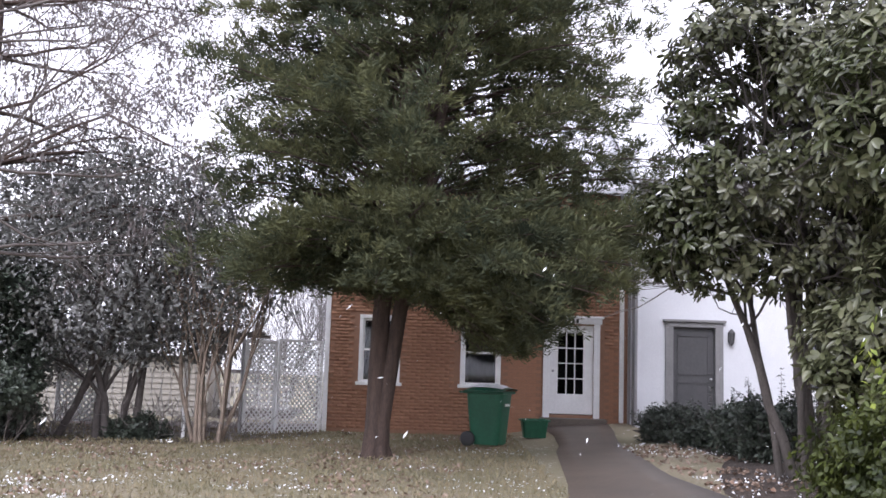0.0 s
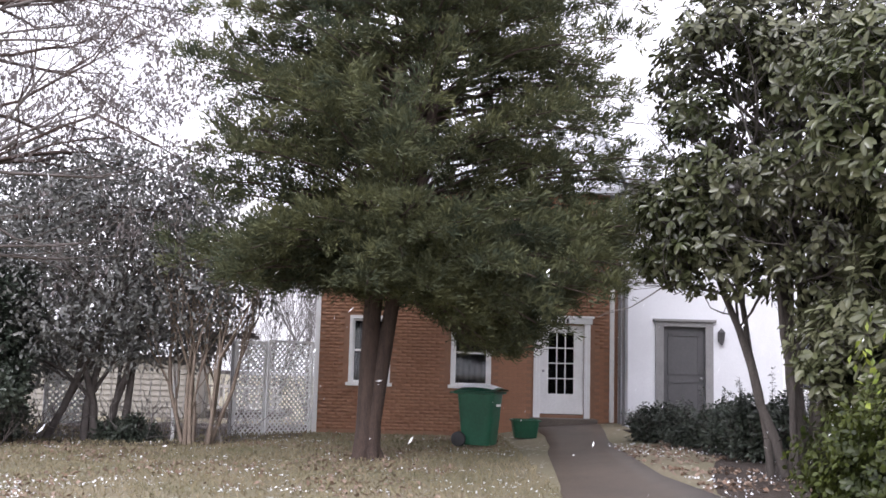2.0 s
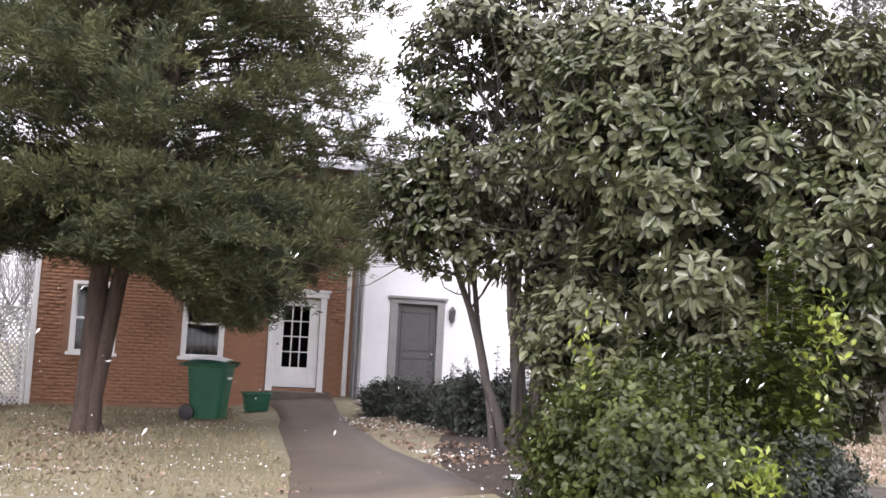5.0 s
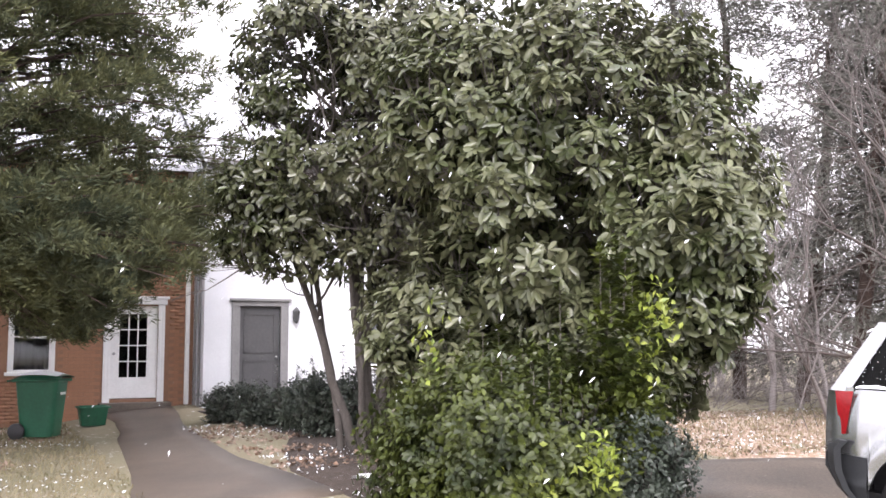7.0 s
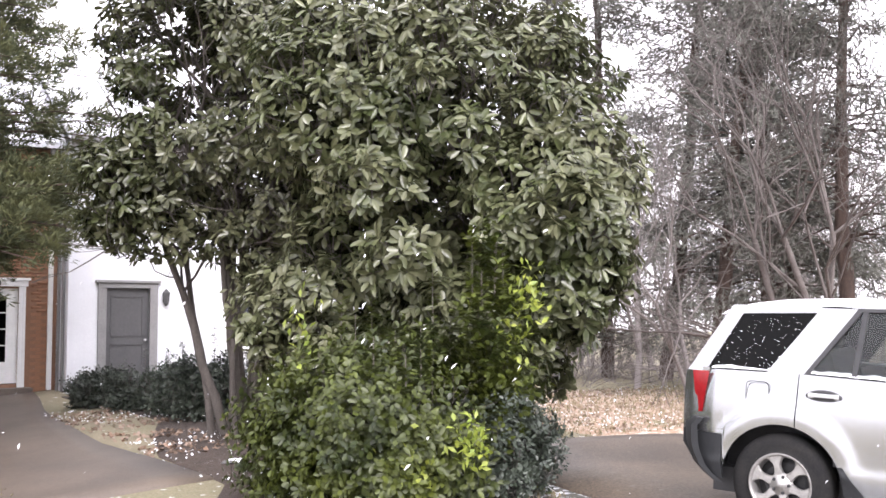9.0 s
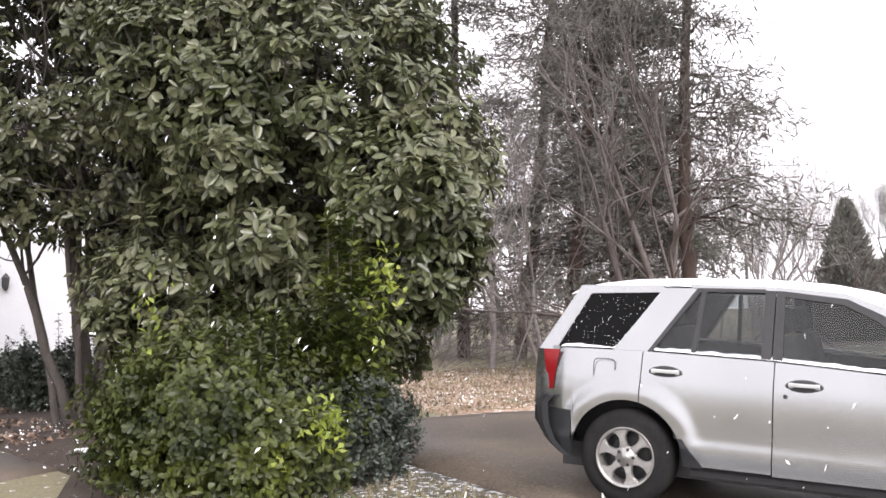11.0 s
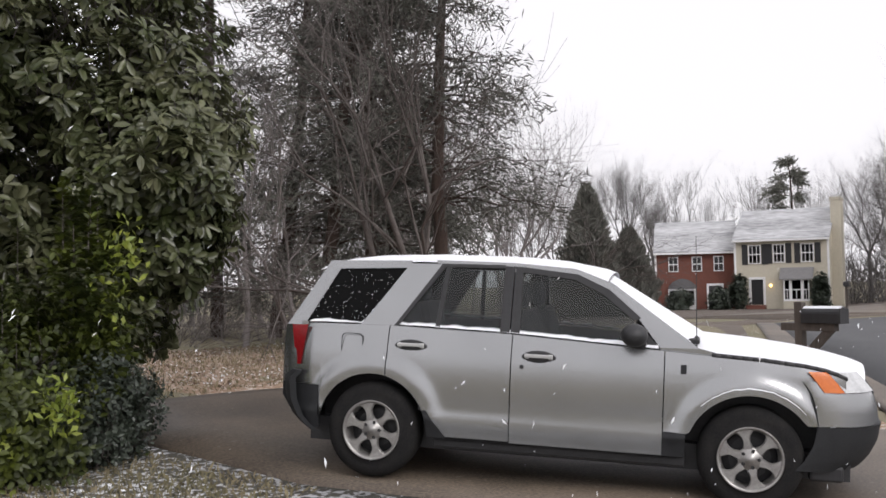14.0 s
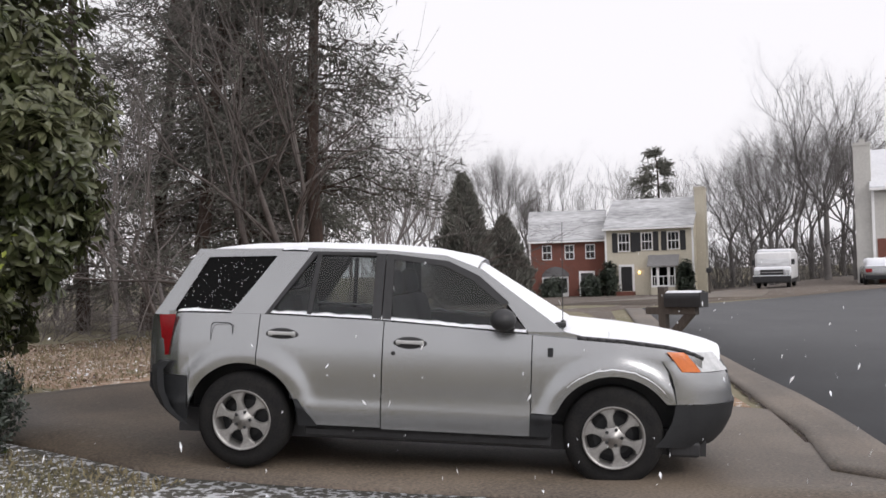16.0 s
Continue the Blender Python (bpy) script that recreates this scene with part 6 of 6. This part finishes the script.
rh = townhouse("grey townhouse with a white chimney, cut by distance", (59.9, 5.75, 0.1), -86, 8.0, 5.3, 8.0, 2.3, M_greysiding, M_roof, [(0.9, 1.9, 3.2, 4.8), (0.4, 2.6, -0.1, 2.2)])
part("chimney", boxes((-0.9, -0.02, 0.3, 1.6, -0.4, 7.7), (-0.95, 0.03, 0.25, 1.65, 7.7, 7.85), (-0.6, -0.3, 0.7, 1.2, 7.85, 8.1)), M_greysiding, rh, "white boxed chimney")
part("garage_wall", boxes((0.2, 2.8, -0.06, -0.002, -0.2, 2.4)), M_farbrick, rh, "brown brick lower front")
town_window(rh, 0.9, 1.9, 3.2, 4.8, 2)

# bushes by the far houses
for x, y, r, h, s in ((70.9, 29.8, 1.2, 1.75, 141), (71.6, 25.4, 0.8, 2.9, 142), (72.2, 19.75, 0.6, 2.9, 143), (71.0, 26.6, 0.9, 1.8, 144)):
    bush("yew_shrub", "dark clipped evergreen shrub by the far house", (x, y), (r, r, h), 700, 0.22, M_hedge, s)
far_kinds = [bare_tree("bare_tree", "wide grey leafless tree behind the houses", p, 13.0, 150 + k, M_fartwig, 1, 0.42, 6, 0.20, 0.22, group="far trees", first=0.27) for k, p in enumerate(((70.0, 13.2), (98, 44)))]
for az, d, sc in ((62.0, 100, 1.0), (64.2, 105, 1.1), (66.0, 102, 0.9), (67.5, 108, 1.0), (69.2, 104, 0.8), (71.2, 108, 0.95), (73.0, 110, 0.9), (75.0, 104, 1.0), (77.2, 92, 1.05), (78.3, 84, 0.9), (79.6, 76, 0.85), (82.2, 74, 1.25), (80.6, 80, 1.1), (81.4, 92, 1.1), (83, 95, 1.1), (78.8, 98, 1.1), (83.6, 70, 0.8), (84.4, 78, 1.0), (85.6, 90, 0.95), (87, 85, 0.9), (60.5, 95, 0.9), (59, 90, 0.9)):
    x, y = polar(az, d)
    copy_thing(far_kinds[int(d) % 2], pose(x, y, ground_z(x, y) - 0.1, 0, 0, az * 37) @ Matrix.Diagonal((sc * 1.15, sc * 1.15, sc * (1.30 if az < 75 else 1.12), 1)))
pine(polar(73.6, 92), 12.6, 161, 0.24, 3.6, 7.0, "tall pine with an open tufted crown behind the houses", 0.4, tuft=0.26, leaf=(0.55, 0.12))


far_brush = ([], [])
for k in range(2600):
    az, d = rs.uniform(57, 92), rs.uniform(84, 112)
    x, y = polar(az, d)
    z = ground_z(x, y) - 0.1
    a = np.array([x, y, z])
    for _ in range(2):
        b = a + [rs.normal(0, 0.9), rs.normal(0, 0.9), rs.uniform(1.0, 2.6)]
        limb(far_brush, a, b, 0.035, 0.02, 3)
        a = b
tagged(wood("hedgerow", far_brush, M_fartwig, None), "grey tangle of bare scrub beyond the houses", "scrub", kind="stuff")
strip("driveway", [(42, 16.5), (50, 17.5), (60, 19.5), (70, 22)], [(40, 8.0), (50, 9.5), (60, 12), (72, 17)], 0.05, M_drive, "pale concrete drive before the far houses", "driveway")
strip("verge", [(56, 36), (46, 26), (40, 19), (34, 10.2), (42, 7.2), (51, 4.8), (55, 2.7), (61, -2), (67, -12)], [(90, 40), (90, 33), (90, 27), (90, 21), (90, 16), (90, 10), (90, 4), (90, -2), (90, -12)], 0.03, M_bank, "brown leafy bank before the far houses", "verge")


strip("verge", [(17, 7.2), (22, 7.6), (28, 9.9), (34.5, 10.3)], [(24, 34), (34, 34), (44, 34), (54, 34)], 0.02, M_bank, "brown leafy ground beyond the street", "verge")
# dark strip added behind the lattice so that its slats stand out
strip("planting_bed", [(-14, 19.6), (-8, 19.2), (-4.2, 19.6), (-2.6, 21.2)], [(-14, 32), (-9, 32), (-5, 31), (-2.6, 30)], 0.006, M_mulch, "dark ground strip added as a backdrop to the lattice fence", "planting bed")


def van():
    t = thing("van", "white van facing the street with snow on its bonnet", "van", (55.05, 10.37, ground_z(55, 10.4) + 0.02), -85)
    bm = boxes((-0.95, 0.95, 0.9, 5.0, 0.45, 1.95), bevel=0.12)
    part("body", smooth(bm), M_vanwhite, t)
    part("roof", boxes((-0.88, 0.88, 1.2, 4.9, 1.9, 2.12), bevel=0.1), M_snow, t)
    part("bonnet", boxes((-0.93, 0.93, 0.0, 1.0, 0.75, 1.15), bevel=0.1), M_snow, t, "bonnet under snow")
    bm = bmesh.new()
    bm.faces.new([bm.verts.new(q) for q in ((-0.86, 0.55, 1.16), (0.86, 0.55, 1.16), (0.76, 1.16, 1.93), (-0.76, 1.16, 1.93))])
    part("windscreen", bm, M_dusted, t, "windscreen under thin snow")
    part("grille", boxes((-0.60, 0.60, -0.06, 0.02, 0.72, 1.00)), M_black, t)
    part("grille_bar", boxes((-0.60, 0.60, -0.08, -0.06, 0.84, 0.88)), M_steel, t)
    for s in (-0.78, 0.78):
        part("headlight", boxes((s - 0.14, s + 0.14, -0.06, 0.02, 0.74, 0.98), bevel=0.03), M_clear, t)
        part("mirror", boxes((s * 1.32 - 0.09, s * 1.32 + 0.09, 0.75, 0.85, 1.25, 1.55), bevel=0.03), M_black, t)
        for y in (0.75, 4.0):
            w = part("wheel", smooth(lathe(bmesh.new(), [(0.0, -0.1), (0.28, -0.1), (0.36, -0.06), (0.36, 0.06), (0.28, 0.1), (0.0, 0.1)], 24)), M_tyre, t)
            w.matrix_basis = pose(s, y, 0.36, 0, 0, 90)
    part("bumper", boxes((-0.98, 0.98, -0.14, 0.05, 0.30, 0.68), bevel=0.05), M_black, t)
    part("underbody", boxes((-0.9, 0.9, 0.05, 4.8, 0.28, 0.50)), M_black, t)
    part("bumper_trim", boxes((-0.98, 0.98, -0.15, -0.02, 0.66, 0.70)), M_snow, t)


van()
sal = thing("saloon_car", "silver saloon parked with its tail to the street", "car", (56.3, 5.0, ground_z(56, 5) + 0.02), -80)
part("body", smooth(boxes((-0.88, 0.88, 0.0, 4.4, 0.28, 0.98), bevel=0.14)), M_silver, sal)
part("cabin", smooth(boxes((-0.74, 0.74, 0.75, 3.1, 0.95, 1.42), bevel=0.16)), M_snow, sal, "snow covered roof and rear window")
part("boot_snow", boxes((-0.8, 0.8, 0.08, 0.9, 0.96, 1.03), bevel=0.02), M_snow, sal)
for s in (-0.68, 0.68):
    part("tail_lamp", boxes((s - 0.16, s + 0.16, -0.02, 0.04, 0.68, 0.86), bevel=0.01), M_red, sal)
    for y in (0.85, 3.5):
        w = part("wheel", smooth(lathe(bmesh.new(), [(0.0, -0.1), (0.25, -0.1), (0.31, -0.06), (0.31, 0.06), (0.25, 0.1), (0.0, 0.1)], 20)), M_tyre, sal)
        w.matrix_basis = pose(s * 1.18, y, 0.31, 0, 0, 90)
part("bumper", boxes((-0.86, 0.86, -0.06, 0.1, 0.3, 0.52), bevel=0.03), M_clad, sal)

# mailboxes
mb = thing("mailbox", "black metal mailbox with a snowy top on a wooden post", "mailbox", (13.48, 3.95, ground_z(13.48, 3.95) - 0.02), -106)
part("post", boxes((-0.055, 0.055, -0.055, 0.055, 0, 1.18), bevel=0.006), M_wood, mb)
part("arm", boxes((-0.26, 0.52, -0.056, 0.056, 0.80, 0.90), bevel=0.005), M_wood, mb)
bm = boxes((-0.05, 0.05, -0.045, 0.045, 0.0, 0.58))
bmesh.ops.rotate(bm, cent=(0, 0, 0), matrix=Matrix.Rotation(radians(45), 3, "Y"), verts=bm.verts)
bmesh.ops.translate(bm, vec=(0.04, 0, 0.43), verts=bm.verts)
part("brace", bm, M_wood, mb)
bm = bmesh.new()
prof = [(-0.10, 0.0), (0.10, 0.0), (0.10, 0.12)] + [(0.10 * math.cos(a), 0.12 + 0.085 * math.sin(a)) for a in np.linspace(0, math.pi, 9)[1:-1]] + [(-0.10, 0.12)]
r0 = [bm.verts.new((0.07, y, 0.905 + z)) for y, z in prof]
r1 = [bm.verts.new((0.62, y, 0.905 + z)) for y, z in prof]
for i in range(len(prof)):
    j = (i + 1) % len(prof)
    bm.faces.new((r0[i], r0[j], r1[j], r1[i]))
bm.faces.new(r0[::-1])
bm.faces.new(r1)
bmesh.ops.recalc_face_normals(bm, faces=bm.faces)
part("box", bm, M_black, mb)
part("box_door", boxes((0.62, 0.635, -0.105, 0.105, 0.90, 1.10), bevel=0.004), M_black, mb)
part("snow_cap", smooth(sheet(bmesh.new(), lambda u, a: (0.08 + 0.54 * u, 0.085 * math.cos(a), 1.028 + 0.098 * math.sin(a)), np.linspace(0, 1, 8), np.linspace(0.75, math.pi - 0.75, 9))), M_snow, mb)
m2 = thing("mailbox", "small black mailbox on a thin far post", "mailbox", (50.5, 12.6, ground_z(50.5, 12.6) - 0.02), -70)
part("post", boxes((-0.05, 0.05, -0.05, 0.05, 0, 1.1)), M_wood, m2)
part("box", boxes((-0.12, 0.12, -0.25, 0.25, 1.1, 1.35), bevel=0.05), M_black, m2)

# ---- behind the fence on the lawn's far side
siding = thing("siding_house", "low beige lap-sided house behind the fence", "house", (-13.0, 28.2, -1.6), 8)
part("wall", boxes((0, 6.2, 0.05, 4.0, 0, 3.4)), M_siding, siding)
for k in range(21):
    bm = bmesh.new()
    z = 0.16 * k
    v = [bm.verts.new(q) for q in ((0, 0.0, z), (6.2, 0.0, z), (6.2, 0.045, z + 0.165), (0, 0.045, z + 0.165), (0, 0.05, z), (6.2, 0.05, z))]
    bm.faces.new(v[:4])
    bm.faces.new((v[4], v[5], v[1], v[0]))
    part("board", bm, M_siding, siding)
part("roof", gable(bmesh.new(), 0, 6.2, 0, 4, 3.4, 5.0), M_shingle, siding)
deck = thing("deck", "grey wooden deck with a white railing", "deck", (-6.9, 30.6, -1.7))
part("platform", boxes((0, 2.2, 0, 3, 1.5, 1.7)), M_wood, deck)
part("skirt", boxes((0, 2.2, -0.03, 0.0, 0, 1.5)), M_greysiding, deck)
part("rail", boxes((0, 2.2, -0.05, 0.02, 2.42, 2.50), (0, 2.2, -0.03, 0.0, 1.78, 1.84)), M_white, deck)
for k in range(15):
    part("baluster", boxes((0.03 + 0.15 * k, 0.07 + 0.15 * k, -0.03, 0.01, 1.84, 2.42)), M_white, deck)
shed = thing("porch_roof", "grey sloping porch roof beyond the fence", "roof", (-7.2, 32.5, 1.1))
part("slope", boxes((0, 4.2, 0, 2.5, 0, 0.12)), M_shingle, shed)
for x in (0.1, 4.0):
    part("post", boxes((x, x + 0.12, 0.1, 0.22, -2.8, 0.0)), M_white, shed)
fence = thing("chain_fence", "steel post and rail fence draped with dead vines", "fence", (0, 0, 0))
fp = [(-7.9, 17.6), (-6.2, 17.9), (-4.62, 17.85), (-3.95, 19.5)]
for k, (x, y) in enumerate(fp):
    part("post", rod(bmesh.new(), (x, y, ground_z(x, y) - 0.1), (x, y, 1.95), 0.035, n=10), M_white if k == 2 else M_steel, fence)
for a, b in zip(fp[:-1], fp[1:]):
    part("rail", rod(bmesh.new(), (*a, 1.93), (*b, 1.93), 0.025, n=8), M_steel, fence)
    for i in range(9):
        f0, f1 = i / 9, (i + 1) / 9
        for q, w in ((f0, f1), (f1, f0)):
            A, B = np.array(a) + (np.array(b) - np.array(a)) * q, np.array(a) + (np.array(b) - np.array(a)) * w
            part("wire", rod(bmesh.new(), (A[0], A[1], 0.1), (B[0], B[1], 1.9), 0.004, n=4), M_steel, fence)
vine = ([], [])
rs = np.random.RandomState(171)
for k in range(170):
    f = rs.uniform(0, 1)
    x = -7.9 + 4.5 * f
    y = 17.6 + 0.4 * f + rs.normal(0, 0.25)
    p = np.array([x, y, ground_z(x, y)])
    d = unit(np.array([rs.normal(0, 0.8), rs.normal(0, 0.3), 1.0]))
    for i in range(4):
        q = p + d * rs.uniform(0.1, 0.30)
        limb(vine, p, q, 0.008, 0.006, 3)
        p, d = q, unit(d + rs.normal(0, 0.4, 3))
for i in range(40):
    x0 = -6.2 + 2.85 * i / 40
    limb(vine, (x0, 17.88 + rs.normal(0, 0.03), 1.97 + rs.normal(0, 0.03)), (x0 + 0.25, 17.88 + rs.normal(0, 0.03), 1.97 + rs.normal(0, 0.03)), 0.035, 0.03, 5)
tagged(wood("vine_tangle", vine, M_twig, None), "tangle of dead vines along the fence", "vines", kind="stuff")

scrap = thing("paper_scrap", "crumpled white paper scrap lying in the mulch", "litter", (3.3, 9.4, ground_z(3.3, 9.4) + 0.02), 25)
part("sheet", sheet(bmesh.new(), lambda u, v: (0.24 * u, 0.09 * v, 0.02 + 0.02 * math.sin(7 * u + 4 * v)), np.linspace(0, 1, 9), np.linspace(0, 1, 5)), M_snow, scrap)

# ---- litter, grass and snow crumbs
rs = np.random.RandomState(181)


def scatter(n, areas, size, flat=0.25, seed=5):
    pts = []
    for (x0, x1, y0, y1), share in areas:
        k = int(n * share)
        pts.append(np.stack([rs.uniform(x0, x1, k), rs.uniform(y0, y1, k)], 1))
    pts = np.concatenate(pts)
    keep = np.array([noise.noise((x * 0.5, y * 0.9, seed)) + 0.5 * noise.noise((x * 2, y * 2, seed)) > 0.08 for x, y in pts])
    pts = pts[keep]
    z = np.array([ground_z(x, y) + 0.02 for x, y in pts])
    d = rs.normal(0, 1, (len(pts), 3)) * [1, 1, flat]
    return leaves(np.concatenate([pts, z[:, None]], 1), d, size, size * 0.7, rs, 0.3)


LAWN = (((-8, 1.3, 9.5, 20.5), 0.40), ((2.9, 6.0, 8.5, 17.0), 0.20), ((5.8, 16, 9.2, 15), 0.24), ((3.0, 5.3, 5.0, 7.5), 0.10), ((3.6, 5.7, 3.0, 5.0), 0.06))
tagged(mesh_part("leaf_litter", *scatter(15000, LAWN[:3], 0.075), M_litter), "scattered dead brown leaves on the ground", "leaf litter", kind="stuff")
tagged(mesh_part("snow_crumbs", *scatter(8000, LAWN + (((-6.5, -1.5, 9.4, 11.5), 0.12),), 0.04, 0.25, 19), M_snow), "small crumbs of snow lying in the grass", "snow", kind="stuff")
n = 60000
gx, gy = np.concatenate([rs.uniform(-9, 1.4, n * 7 // 10), rs.uniform(2.9, 5.2, n // 10), rs.uniform(6.2, 15, n * 2 // 10)]), np.concatenate([rs.uniform(9.5, 20.8, n * 7 // 10), rs.uniform(4.9, 7.4, n // 10), rs.uniform(9.0, 15.0, n * 2 // 10)])
gz = np.array([ground_z(x, y) for x, y in zip(gx, gy)])
v, f = leaves(np.stack([gx, gy, gz], 1), rs.normal(0, 0.7, (n, 3)) + [0, 0, 0.8], 0.075, 0.014, rs, 0.1)
tagged(mesh_part("grass_blades", v, f, M_blade), "short dry tan grass blades", "grass", kind="stuff")

joint = bmesh.new()
line = [(5.0, -3.0), (7.5, 1.02), (9.1, 1.47), (10.4, 2.0), (13.1, 3.07)]
pts = []
for a, b in zip(line[:-1], line[1:]):
    pts += [(a[0] + (b[0] - a[0]) * k / 14 + rs.normal(0, 0.02), a[1] + (b[1] - a[1]) * k / 14 + rs.normal(0, 0.02), 0.010 + abs(rs.normal(0, 0.012))) for k in range(14)]
for p, q in zip(pts[:-1], pts[1:]):
    d = Vector((q[0] - p[0], q[1] - p[1])).normalized()
    z = ground_z(p[0], p[1]) + 0.022
    f = [joint.verts.new(c) for c in ((p[0] - d.y * p[2], p[1] + d.x * p[2], z), (p[0] + d.y * p[2], p[1] - d.x * p[2], z), (q[0] + d.y * q[2], q[1] - d.x * q[2], z), (q[0] - d.y * q[2], q[1] + d.x * q[2], z))]
    joint.faces.new(f)
tagged(part("trim", joint, M_mulch), "dark broken joint between driveway and gutter", "joint", kind="structure")
n = 620
az, dist, zz = np.radians(rs.uniform(-27, 88, n)), rs.uniform(2.2, 15, n), rs.uniform(0.3, 5.0, n)
v, f = leaves(np.stack([dist * np.sin(az), dist * np.cos(az), 1.5 + (np.where(az > 0.85, zz * 0.35, zz) - 1.6) * dist / 6], 1), rs.normal(0, 0.10, (n, 3)) + [0.4, 0, 0.6], 0.024, 0.006, rs, 0.4)
tagged(mesh_part("snowflakes", v, f, M_snow), "falling snowflakes drifting through the air", "snow", kind="stuff")

# ---- single bricks and single leaves
bm = brick_bm(BL - 0.01)
proto = bpy.data.meshes.new("brick")
bm.to_mesh(proto)
bm.free()
proto.materials.append(M_brick)
for x, z in NEAR_BRICKS:
    b = new("brick", proto)
    b.parent = brick_house
    b.location = (x, FY - 0.004 - 0.004 * rng.random(), z)
lm = bpy.data.meshes.new("leaf")
lm.from_pydata([(0, 0, 0), (0.05, 0.030, 0.010), (0.10, 0.026, 0.006), (0.15, 0, -0.006), (0.10, -0.026, 0.006), (0.05, -0.030, 0.010), (0.05, 0, 0), (0.10, 0, -0.002)], [], [(0, 6, 1), (1, 6, 7, 2), (2, 7, 3), (0, 5, 6), (5, 4, 7, 6), (4, 3, 7)])
lm.materials.append(M_photinia)
for p, d in list(zip(LEAF_P, LEAF_D))[:270]:
    o = new("leaf", lm)
    o.parent = PHOT
    o.matrix_basis = Matrix.Translation(Vector(p)) @ Vector(d).to_track_quat("X", "Z").to_matrix().to_4x4()
